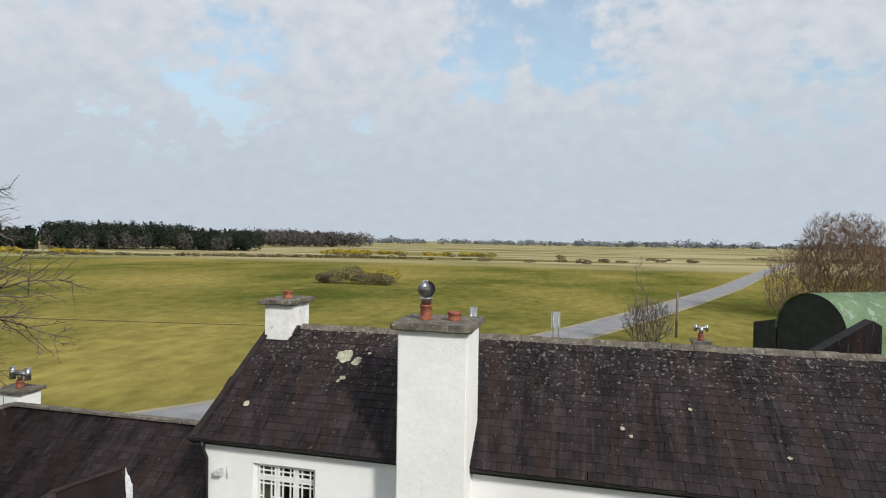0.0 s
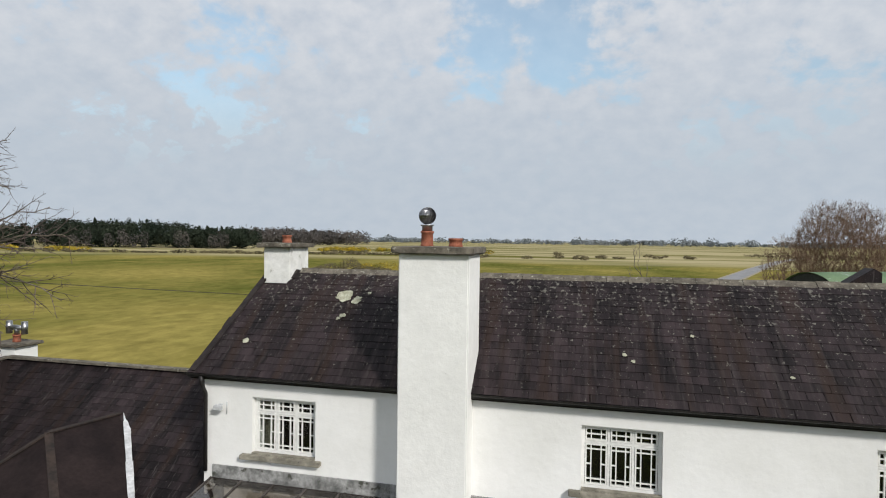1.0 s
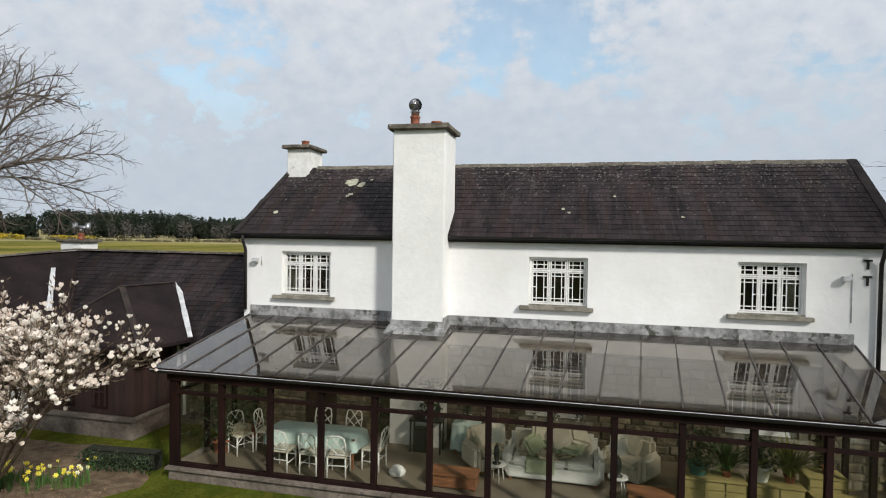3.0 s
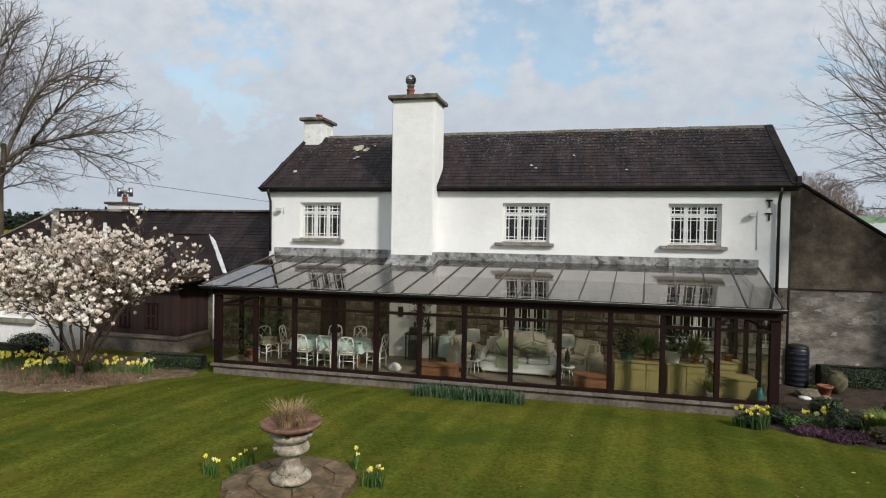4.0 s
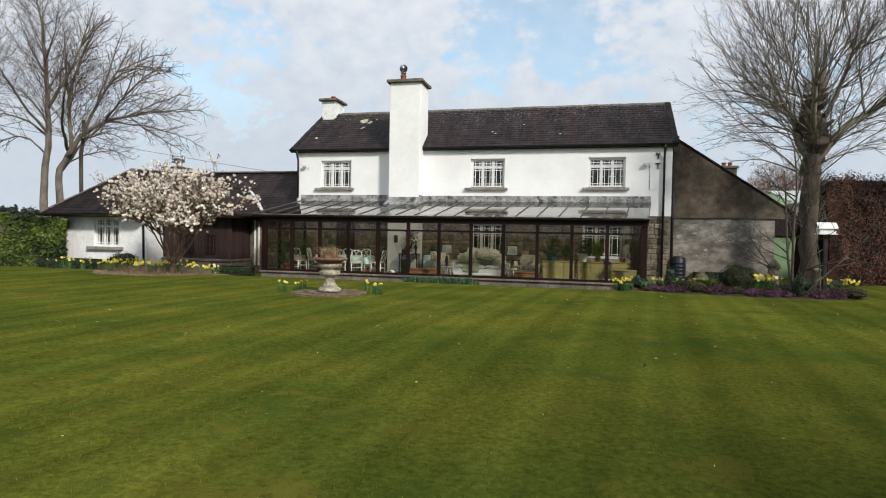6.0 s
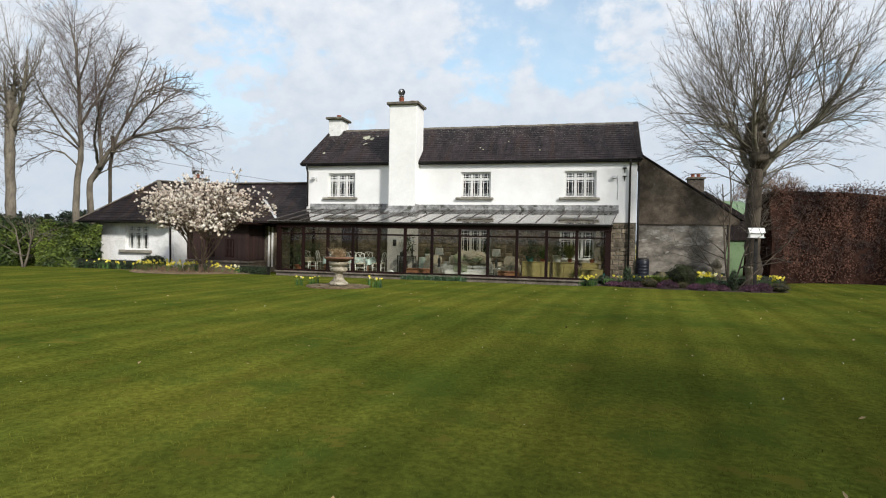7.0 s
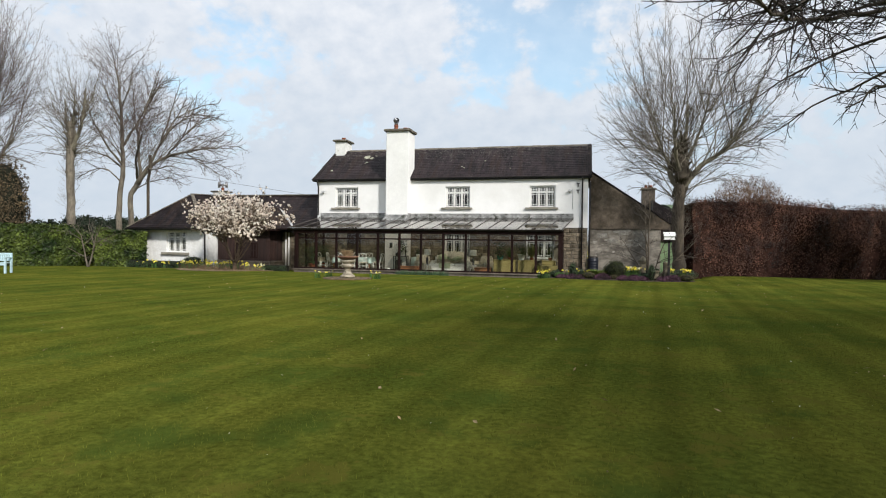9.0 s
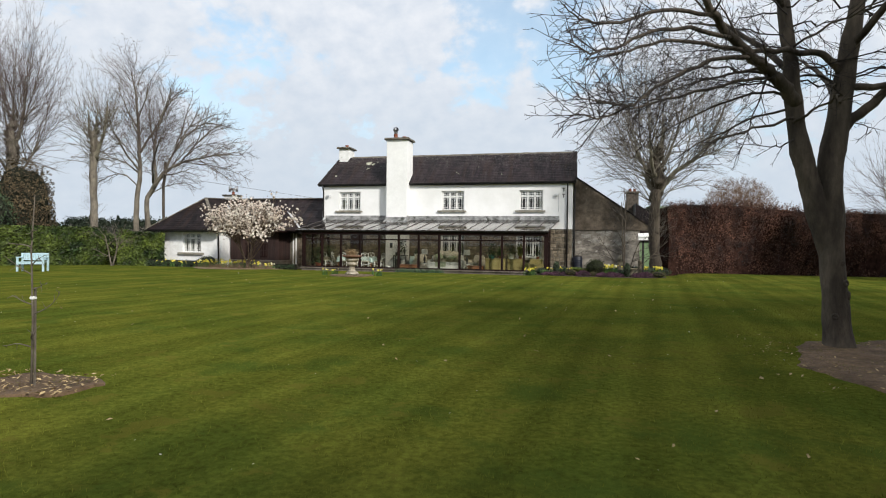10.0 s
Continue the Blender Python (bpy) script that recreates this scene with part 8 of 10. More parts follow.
for v in bm.verts:
    a = math.atan2(v.co.y - UY, v.co.x - UX)
    k = 1 + 0.03 * math.cos(20 * a)
    v.co.x, v.co.y = UX + (v.co.x - UX) * k, UY + (v.co.y - UY) * k
part("stem", bm, M_URNW, urn)
part("bowl", lathe(bmesh.new(), turned([(0.15, 0.43), (0.21, 0.44), (0.265, 0.48), (0.28, 0.53), (0.26, 0.575), (0.205, 0.60), (0.20, 0.625), (0.235, 0.64), (0.25, 0.655), (0.28, 0.67), (0.315, 0.71), (0.325, 0.755), (0.31, 0.79), (0.2, 0.79)]), (UX, UY, uz + 0.05), 32), M_URNW, urn)
bowl = part("terracotta_bowl", lathe(bmesh.new(), turned([(0.25, 0.79), (0.36, 0.84), (0.43, 0.88), (0.46, 0.89), (0.465, 0.94), (0.43, 0.945), (0.39, 0.91), (0, 0.895)]), (UX, UY, uz + 0.05), 36, cap=False), M_BOWL, urn, "shallow terracotta planting bowl")
tuft = empty("dry_grass_plant", (UX, UY, uz + 0.855), "dry straw-coloured grass tuft growing in the urn", "plant")
V, F = [], []
for _ in range(620):
    a, s = rnd.uniform(0, 6.283), rnd.uniform(0.05, 0.85)
    blade(V, F, rnd, Vector((UX + 0.24 * rnd.random() * math.cos(a), UY + 0.24 * rnd.random() * math.sin(a), uz + 0.845)), (math.cos(a) * s, math.sin(a) * s), rnd.uniform(0.16, 0.44), 0.0030, 0.16)
raw("dry_growth", V, F, M_STRAW, tuft)


# ---- planting ----
def daffodils(cx, cy, n, rx, ry, seed, label="clump of yellow daffodils in flower", pale=0.15, h=0.34, leaves=9, base=None, bloom=1.0):
    rnd = random.Random(seed)
    z = gz(cx, cy) + 0.02
    c = empty("daffodil_clump", (cx, cy, z), label, "flowers", "daffodil clumps")
    V, F, fV, fF, pV, pF = [], [], [], [], [], []
    for _ in range(n):
        x, y = cx + rnd.gauss(0, 0.45) * rx, cy + rnd.gauss(0, 0.45) * ry
        zz_ = gz(x, y) if base is None else base
        for _ in range(leaves):
            a, s = rnd.uniform(0, 6.283), rnd.uniform(0.02, 0.4)
            blade(V, F, rnd, Vector((x + rnd.uniform(-.05, .05), y + rnd.uniform(-.05, .05), zz_)), (math.cos(a) * s, math.sin(a) * s), h * rnd.uniform(0.6, 1.05), 0.008, 0.12)
        if rnd.random() < 0.85:
            hh = h * rnd.uniform(0.85, 1.2)
            tp = Vector((x + rnd.uniform(-.04, .04), y + rnd.uniform(-.04, .04), zz_ + hh))
            tube(V, F, [Vector((x, y, zz_)), tp], [0.005, 0.004], 3)
            aa = rnd.uniform(0, 6.283)
            f = Vector((math.cos(aa), math.sin(aa), 0.15)).normalized()
            u = f.cross(Vector((0, 0, 1))).normalized()
            v = u.cross(f)
            tV, tF = (pV, pF) if rnd.random() < pale else (fV, fF)
            for i in range(6):
                b = i * math.pi / 3
                o = u * math.cos(b) + v * math.sin(b)
                w = f.cross(o)
                k = len(tV)
                tV += [tuple(tp), tuple(tp + (o * 0.028 + w * 0.017) * bloom), tuple(tp + (o * 0.058 + f * 0.008) * bloom), tuple(tp + (o * 0.028 - w * 0.017) * bloom)]
                tF += [(k, k + 1, k + 2, k + 3)]
            k = len(fV)
            tube(fV, fF, [tp, tp + f * 0.025, tp + f * 0.045], [0.013, 0.016, 0.022], 6)
    tagged(raw("foliage", V, F, M_LEAF, c), kind="stuff")
    if fV:
        tagged(raw("bloom", fV, fF, M_YELLOW, c), kind="stuff")
    if pV:
        tagged(raw("pale_flowers", pV, pF, M_PALEPETAL, c), kind="stuff")


def shrub(name, x, y, rx, ry, h, n, m, label, seed, size=0.05, flat=False, core=M_LEAFSHADE):
    rnd = random.Random(seed)
    z = gz(x, y)
    s = empty(name, (x, y, z), label, "shrub")
    bm = bmesh.new()
    bmesh.ops.create_icosphere(bm, subdivisions=3, radius=1.0)
    for v in bm.verts:
        k = 0.80 + 0.22 * noise.noise(v.co * 2.1 + Vector((seed, 0, 0)))
        v.co = Vector((x + v.co.x * rx * k, y + v.co.y * ry * k, z + max(v.co.z * (1.3 if flat else 1.0) * k, -0.95) * h * 0.5 + h * 0.47))
        if flat:
            v.co.z = min(v.co.z, z + h * 0.93)
    # dark body whose colour stands for the shade between the leaves
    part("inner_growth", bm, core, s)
    V, F = [], []
    for _ in range(n):
        d = Vector((rnd.gauss(0, 1), rnd.gauss(0, 1), rnd.gauss(0, 1))).normalized()
        k = (0.80 + 0.22 * noise.noise(d * 2.1 + Vector((seed, 0, 0)))) * rnd.uniform(0.92, 1.22)
        p = Vector((x + d.x * rx * k, y + d.y * ry * k, z + max(d.z * (1.3 if flat else 1.0) * k, -0.95) * h * 0.5 + h * 0.47))
        if flat:
            p.z = min(p.z, z + h * rnd.uniform(0.93, 1.02))
        leaf_scatter(V, F, rnd, p, d, size)
    tagged(raw("foliage", V, F, m, s), kind="stuff")


def heather(x, y, rx, ry, h, n, seed, label="low mound of purple-flowering heather"):
    rnd = random.Random(seed)
    z = gz(x, y)
    s = empty("heather", (x, y, z), label, "heather", "heathers")
    V, F = [], []
    for _ in range(n):
        a, r = rnd.uniform(0, 6.283), math.sqrt(rnd.random())
        px, py = x + rx * r * math.cos(a), y + ry * r * math.sin(a)
        hh = h * (1 - 0.55 * r * r) * rnd.uniform(0.75, 1.15)
        q = Vector((px, py, z + hh * 0.25))
        tube(V, F, [q, q + Vector((rnd.uniform(-.04, .04), rnd.uniform(-.04, .04), hh * 0.5)), q + Vector((rnd.uniform(-.06, .06), rnd.uniform(-.06, .06), hh * 0.85))], [0.006, 0.014, 0.003], 3)
    tagged(raw("heather_bloom", V, F, M_HEATHER, s), kind="stuff")
    bm = bmesh.new()
    bmesh.ops.create_icosphere(bm, subdivisions=3, radius=1.0)
    for v in bm.verts:
        v.co = Vector((x + v.co.x * rx, y + v.co.y * ry, z + max(v.co.z, 0) * h * 0.62 * (1 + 0.3 * noise.noise(v.co * 3))))
    part("inner_growth", bm, mat("heather_core", (0.03, 0.022, 0.022), (0.05, 0.035, 0.035), rough=1.0, fine=0.3) if "heather_core" not in bpy.data.materials else bpy.data.materials["heather_core"], s)


def bed(name, pts, m, label, lift=0.03):
    """A planting bed: soil slightly proud of the lawn, with an uneven edge."""
    ring = []
    n = len(pts)
    for i in range(n):
        a, b = Vector((*pts[i], 0)), Vector((*pts[(i + 1) % n], 0))
        k = max(int((b - a).length / 0.14), 1)
        for j in range(k):
            p = a.lerp(b, j / k)
            p += 0.10 * noise.noise_vector(p * 1.3) + 0.07 * noise.noise_vector(p * 4.1)
            ring.append(p)
    c = sum(ring, Vector()) / len(ring)
    V, F = [], []
    m_ = len(ring)
    for f in (1.02, 0.97, 0.85, 0.72, 0.6, 0.48, 0.36, 0.24, 0.12):
        for p in ring:
            q = c + (p - c) * f
            V.append((q.x, q.y, gz(q.x, q.y) + (-0.02 if f > 1 else lift + 0.03 * noise.noise(q * 2.0))))
    V.append((c.x, c.y, gz(c.x, c.y) + lift))
    for k in range(8):
        F += [(k * m_ + i, k * m_ + (i + 1) % m_, (k + 1) * m_ + (i + 1) % m_, (k + 1) * m_ + i) for i in range(m_)]
    F += [(8 * m_ + i, 8 * m_ + (i + 1) % m_, 9 * m_) for i in range(m_)]
    return tagged(raw(name, V, F, m, smooth=True), label, "bed")


bed("flower_bed", [(-8.7, -6.6), (-7.6, -7.05), (-6.2, -7.0), (-5.2, -6.4), (-4.6, -5.2), (-4.3, -4.0), (-4.4, -3.4), (-6.5, -2.1), (-9.4, -2.3), (-10.2, -4.6)], M_MULCH, "curved bed of dry brown mulch below the magnolia")
bed("flower_bed", [(-14.0, -2.7), (-13.8, -4.3), (-11.5, -4.7), (-9.9, -4.9), (-9.6, -2.6)], M_SOIL, "dark soil bed along the cottage wall")
bed("flower_bed", [(8.8, -3.75), (9.1, -4.5), (9.7, -4.95), (10.6, -5.3), (11.9, -5.5), (13.3, -5.6), (14.8, -5.45), (15.4, -4.8), (15.5, -1.5), (15.2, 0.3), (11.2, 0.2), (10.0, -0.2), (9.9, -3.2)], M_BEDSOIL, "dark soil bed beside the conservatory")
bed("tree_bed", [(14.45, -24.1), (14.95, -23.0), (16.6, -22.5), (18.0, -23.6), (17.6, -25.8), (15.8, -27.2), (14.6, -26.6), (14.2, -25.2)], M_SOIL, "bare brown soil round the foot of a tree", 0.016)
bed("tree_bed", [(5.35, -28.7), (5.6, -28.15), (6.3, -28.05), (6.85, -28.3), (6.8, -28.75), (6.3, -29.0), (5.7, -29.05)], M_SOIL, "small patch of bare soil round a sapling", 0.016)
rnd = random.Random(83)
V, F = [], []
for _ in range(900):
    x, y = (rnd.uniform(-8.6, -4.6), rnd.uniform(-6.9, -4.4)) if rnd.random() < 0.5 else ((rnd.uniform(5.4, 6.8), rnd.uniform(-28.95, -28.15)) if rnd.random() < 0.55 else (rnd.uniform(13.7, 17.4), rnd.uniform(-26.8, -22.8)))
    leaf_scatter(V, F, rnd, Vector((x, y, gz(x, y) + rnd.uniform(0.04, 0.075))), Vector((0, 0, 1.5)), rnd.uniform(0.015, 0.035))
tagged(raw("fallen_leaves", V, F, M_DRYGRASS), "dry fallen leaves and petals scattered on bare soil", "leaves", kind="stuff")

# daffodils below the magnolia and along the walls
for i, (x, y, n) in enumerate(((-9.6, -5.0, 10), (-8.9, -5.2, 22), (-8.2, -5.3, 26), (-7.6, -5.2, 26), (-7.0, -5.2, 26), (-6.5, -4.9, 24), (-5.9, -4.6, 20), (-11.4, -4.3, 14), (-12.2, -4.2, 10))):
    daffodils(x, y, n, 0.55, 0.8, 90 + i, h=0.30 + 0.05 * (i % 3))
V, F = [], []
rnd = random.Random(98)
for _ in range(300):
    x = rnd.uniform(-9.3, -4.7)
    y = -6.25 + 0.28 * abs(x + 6.8) + rnd.uniform(-0.35, 0.5)
    q = Vector((x, y, gz(x, y) + 0.02))
    for _ in range(rnd.choice((1, 2, 5))):
        a = Vector((rnd.uniform(-0.5, 0.5), rnd.uniform(-0.5, 0.5), 1.0)) * rnd.uniform(0.08, 0.30)
        tube(V, F, [q, q + a * 0.6, q + a + Vector((rnd.uniform(-.05, .05), 0, 0))], [0.005, 0.004, 0.002], 3)
tagged(raw("dead_stalks", V, F, mat("dead_brown_stalks", (0.09, 0.055, 0.032), (0.20, 0.135, 0.085), rough=0.95, fine=0.2, vary=0.4, per="island")), "dead brown plant stalks standing in the mulch", "stalks", kind="stuff")
daffodils(-5.45, -4.5, 10, 0.3, 0.4, 99, "clump of white narcissi in flower", pale=0.95)
for i, (x, y, n) in enumerate(((8.98, -4.45, 16), (10.0, -4.45, 9), (10.35, -4.3, 7), (11.0, -4.35, 7))):
    daffodils(x, y, n, 0.35, 0.35, 110 + i)
for i, (x, y, n) in enumerate(((0.28, -9.55, 5), (0.58, -9.15, 4), (2.4, -8.75, 2), (2.66, -9.25, 6))):
    daffodils(x, y, n, 0.2, 0.2, 120 + i, "small clump of pale daffodils beside the stone disc", pale=0.4, leaves=14, h=0.25, bloom=0.7)
for i in range(9):
    rnd = random.Random(300 + i)
    V, F = [], []
    for _ in range(130):
        a, s = rnd.uniform(0, 6.283), rnd.uniform(0.02, 0.5)
        x, y = 1.95 + i * 0.28 + rnd.uniform(-0.2, 0.2), -3.87 + rnd.uniform(-0.22, 0.22)
        blade(V, F, rnd, Vector((x, y, gz(x, y))), (math.cos(a) * s, math.sin(a) * s), rnd.uniform(0.2, 0.4), 0.009, 0.15)
    tagged(raw("bulb_foliage", V, F, M_LEAFG), "blue-green strap leaves of bulbs along the plinth", "plant", "bulb foliage")

hedge_low = [(-13.6, -4.55), (-9.7, -4.35)]
hedge("edging_hedge", hedge_low, 0.42, 0.4, 2600, 0.03, M_LEAFD, M_LEAFSHADE, "low dark clipped edging hedge", 44, lump=0.05)
hedge("edging_hedge", [(-6.3, -3.6), (-4.6, -3.45)], 0.40, 0.35, 1300, 0.03, M_LEAFD, M_LEAFSHADE, "low dark clipped edging hedge", 45, lump=0.05)
hedge("edging_hedge", [(11.9, -0.05), (14.6, 0.1)], 0.55, 0.4, 1800, 0.03, M_LEAFD, M_LEAFSHADE, "low dark clipped edging hedge", 46, lump=0.05)
shrub("lavender_bush", -10.2, -3.5, 0.75, 0.5, 0.85, 1500, mat("grey_green_leaves", (0.10, 0.12, 0.07), (0.16, 0.18, 0.11), rough=0.8, fine=0.2, vary=0.3, per="island"), "grey-green rounded bush by the cottage wall", 140, 0.035)
shrub("evergreen_bush", 12.12, -4.55, 0.5, 0.45, 0.80, 2200, mat("olive_leaves", (0.018, 0.026, 0.008), (0.042, 0.052, 0.016), scale=2, spec=0.15, rough=0.7, fine=0.2, vary=0.4, per="island"), "flat-clipped dark evergreen bush", 141, 0.03, flat=True)
V, F = [], []
rnd = random.Random(142)
for _ in range(620):
    a, r = rnd.uniform(0, 6.283), rnd.random() ** 0.6
    x, y = 11.38 + 0.34 * r * math.cos(a), -4.55 + 0.24 * r * math.sin(a)
    blade(V, F, rnd, Vector((x, y, gz(x, y))), (math.cos(a) * rnd.uniform(0.1, 0.75), math.sin(a) * rnd.uniform(0.1, 0.75)), rnd.uniform(0.36, 0.66), 0.015, 0.36)
tagged(raw("strap_leaf_plant", V, F, mat("yellow_green_leaves", (0.085, 0.135, 0.020), (0.16, 0.20, 0.040), scale=3, rough=0.5, fine=0.2, vary=0.35, per="island")), "bright yellow-green clump of arching strap leaves", "plant")
shrub("evergreen_bush", 15.0, -2.6, 0.9, 0.5, 0.55, 1600, M_LEAFD, "low dark evergreen shrub", 143, 0.035)
shrub("conifer", 10.3, -4.85, 0.17, 0.17, 0.75, 900, M_LEAFD, "small upright dark conifer", 144, 0.03)
shrub("conifer", 13.55, -5.35, 0.16, 0.16, 0.75, 700, M_LEAFD, "small upright dark conifer", 145, 0.03)
for i, (x, y, rx, h, m) in enumerate(((9.0, -4.3, 0.30, 0.30, M_LEAFD), (9.55, -4.25, 0.30, 0.36, M_LEAFD), (9.75, -4.6, 0.26, 0.26, M_LEAF), (10.75, -4.4, 0.24, 0.34, M_LEAFD), (10.6, -3.5, 0.3, 0.40, M_LEAFD), (11.9, -3.6, 0.4, 0.4, M_LEAFD), (13.3, -4.9, 0.4, 0.36, M_LEAFG), (12.9, -3.4, 0.5, 0.4, M_LEAFD))):
    shrub("low_shrub", x, y, rx, rx * 0.8, h, 620, m, "low blue-green leafy plant in the flower bed" if m is M_LEAFG else "low dark green leafy plant filling the flower bed", 400 + i, 0.032)
M_OLIVE = mat("olive_brown_leaves", (0.045, 0.038, 0.013), (0.095, 0.078, 0.026), rough=0.8, fine=0.2, vary=0.4, per="island")
for i, (x, y, rx, h) in enumerate(((11.0, -5.1, 0.30, 0.36), (14.95, -5.1, 0.36, 0.34), (12.05, -5.15, 0.2, 0.26))):
    shrub("russet_shrub", x, y, rx, rx * 0.8, h, 800, M_OLIVE, "low olive-brown mound of fine leaves among the heather", 440 + i, 0.022)
for i, (x, y, rx, h) in enumerate(((9.85, -4.85, 0.26, 0.16), (10.3, -5.12, 0.30, 0.20), (10.62, -5.1, 0.2, 0.17), (11.55, -5.28, 0.34, 0.27), (12.45, -5.35, 0.30, 0.20), (12.85, -5.4, 0.24, 0.24), (13.2, -5.35, 0.22, 0.18), (14.05, -5.38, 0.28, 0.22), (14.4, -5.3, 0.30, 0.27))):
    heather(x, y, rx, 0.22, h, 560, 150 + i)
tagged(part("stone_post", lathe(bmesh.new(), [(0.12, 0), (0.12, 0.72), (0.13, 0.73), (0.13, 0.78), (0.08, 0.80), (0, 0.80)], (14.22, -4.55, gz(14.22, -4.55)), 16, cap=False), M_URN), "short weathered stone post in the flower bed", "post")
M_STEELW = mat("weathered_grey_board", (0.20, 0.20, 0.20), (0.30, 0.30, 0.30), scale=5, rough=0.9, fine=0.3)
daffodils(12.85, -4.65, 54, 0.42, 0.3, 181, h=0.48)
daffodils(14.45, -4.75, 12, 0.22, 0.2, 182, h=0.42)
daffodils(14.98, -4.75, 16, 0.2, 0.2, 183, h=0.42)
lx, ly = 13.33, -3.89
lz = gz(lx, ly)
lan = empty("stone_lantern", (lx, ly, lz), "small weathered stone pillar with a spreading cap", "pillar")
part("shaft", boxm(lx - 0.13, lx + 0.13, ly - 0.13, ly + 0.13, lz, 0.98, bevel=0.015), M_URN, lan)
part("neck", boxm(lx - 0.16, lx + 0.16, ly - 0.16, ly + 0.16, 0.981, 1.04, bevel=0.01), M_URN, lan)
part("cap", lathe(bmesh.new(), [(0.20, 1.041), (0.21, 1.07), (0.13, 1.15), (0.09, 1.22), (0.05, 1.24), (0.045, 1.28), (0, 1.29)], (lx, ly, 0), 8, cap=False), M_URN, lan)
bx, by = 14.27, -5.0
bh = empty("bird_house", (bx, by, gz(bx, by)), "white painted bird house on a dark post", "bird house")
part("post", boxm(bx - 0.045, bx + 0.045, by - 0.045, by + 0.045, gz(bx, by) - 0.2, 2.01), M_DARK, bh)
part("body", prism(bmesh.new(), [(bx - 0.20, by - 0.13, 2.04), (bx - 0.20, by + 0.13, 2.04), (bx - 0.20, by + 0.13, 2.19), (bx - 0.20, by, 2.31), (bx - 0.20, by - 0.13, 2.19)], (0.40, 0, 0)), M_PAINT, bh)
for s in (-1, 1):
    part("roof_board", prism(bmesh.new(), [(bx - 0.24, by, 2.325), (bx + 0.24, by, 2.325), (bx + 0.24, by + s * 0.17, 2.165), (bx - 0.24, by + s * 0.17, 2.165)], (0, 0, 0.022)), M_PAINT if s < 0 else M_STEELW, bh)
part("floor_board", boxm(bx - 0.23, bx + 0.23, by - 0.17, by + 0.17, 2.015, 2.038), M_PAINT, bh)
tagged(part("stone_planter", lathe(bmesh.new(), [(0.24, 0), (0.27, 0.25), (0.25, 0.42), (0.31, 0.44), (0.31, 0.48), (0.25, 0.49), (0, 0.46)], (14.2, -0.5, gz(14.2, -0.5)), 24, cap=False), M_URN), "round weathered stone planter", "planter")
pz = gz(11.55, -0.95) + 0.03
tagged(part("terracotta_pot", lathe(bmesh.new(), [(0.11, 0), (0.16, 0.22), (0.18, 0.22), (0.18, 0.27), (0.15, 0.27), (0.13, 0.2), (0, 0.2)], (11.55, -0.95, pz), 24, cap=False), M_TERRA), "empty terracotta flower pot beside the water butt", "pot")
tagged(part("stone_jar", lathe(bmesh.new(), [(0.12, 0), (0.19, 0.08), (0.25, 0.24), (0.24, 0.38), (0.18, 0.48), (0.12, 0.52), (0.13, 0.56), (0.10, 0.56), (0.08, 0.5)], (11.95, -0.55, gz(11.95, -0.55) + 0.03), 28, cap=False), mat("olive_brown_jar", (0.050, 0.044, 0.024), (0.105, 0.092, 0.052), scale=6, rough=0.9, bump=0.4, fine=0.3)), "round olive-brown stone jar by the wall", "jar")
for k, (x, y, r, m) in enumerate(((11.12, -1.2, 0.24, M_URN), (11.0, -1.35, 0.12, M_PAINT), (11.38, -1.45, 0.15, M_URN))):
    bm = bmesh.new()
    bmesh.ops.create_icosphere(bm, subdivisions=2, radius=r)
    for v in bm.verts:
        v.co = Vector((v.co.x * 1.25, v.co.y, v.co.z * 0.62)) * (1 + 0.35 * noise.noise(v.co * 6 + Vector((k, 0, 0)))) + Vector((x, y, gz(x, y) + r * 0.45))
    tagged(part("garden_stone", bm, m), "loose white stone beside the water butt" if m is M_PAINT else "loose grey-brown garden stone beside the water butt", "stone", "garden stones")
tagged(part("wall_tap", pipe(bmesh.new(), [(14.35, GY - 0.12, 0.05), (14.35, GY - 0.12, 0.62), (14.35, GY - 0.3, 0.62), (14.35, GY - 0.32, 0.5)], 0.03, 8), M_STEEL), "grey standpipe tap in front of the rendered wall", "tap")

# small bare tree in the bed, sapling, bare shrub before the laurel
SMALL = [dict(n=6, wob=0.10, up=0.02, taper=0.6, sides=7, to=0, **{"from": 0.25}),
         dict(n=6, wob=0.14, up=0.03, taper=0.85, sides=4, to=1, count=6, angle=(30, 70), len=1.7, rad=0.025, short=0.3, **{"from": 0.2}),
         dict(n=4, wob=0.16, up=0.03, taper=0.85, sides=3, to=2, count=5, angle=(25, 60), len=0.7, rad=0.010, short=0.3),
         dict(n=3, wob=0.16, up=0.03, taper=0.8, sides=3, to=2, count=4, angle=(25, 60), len=0.3, rad=0.005, short=0.3)]
spreading("ornamental_tree", 13.52, -5.07, [(0, 0, -0.16, 0.1, 3.7, 0.04), (0.05, 0, 0.35, 0.0, 2.4, 0.032), (-0.05, 0, -0.02, -0.1, 4.3, 0.042), (0.06, 0, 0.8, -0.1, 2.6, 0.028), (0, 0.05, -0.7, 0.1, 2.4, 0.026)], 161, M_BARKD, M_TWIGD,
          "small bare ornamental tree in the flower bed", SMALL)
spreading("bare_shrub", -14.3, -6.3, [(0, 0, -0.2, 0, 1.8, 0.05), (0.03, 0, 0.3, 0.1, 1.8, 0.05)], 162, M_BARKG, M_TWIG, "small bare tree against the laurel hedge", SMALL)
SX, SY = 6.14, -28.6
sg = Grower(163)
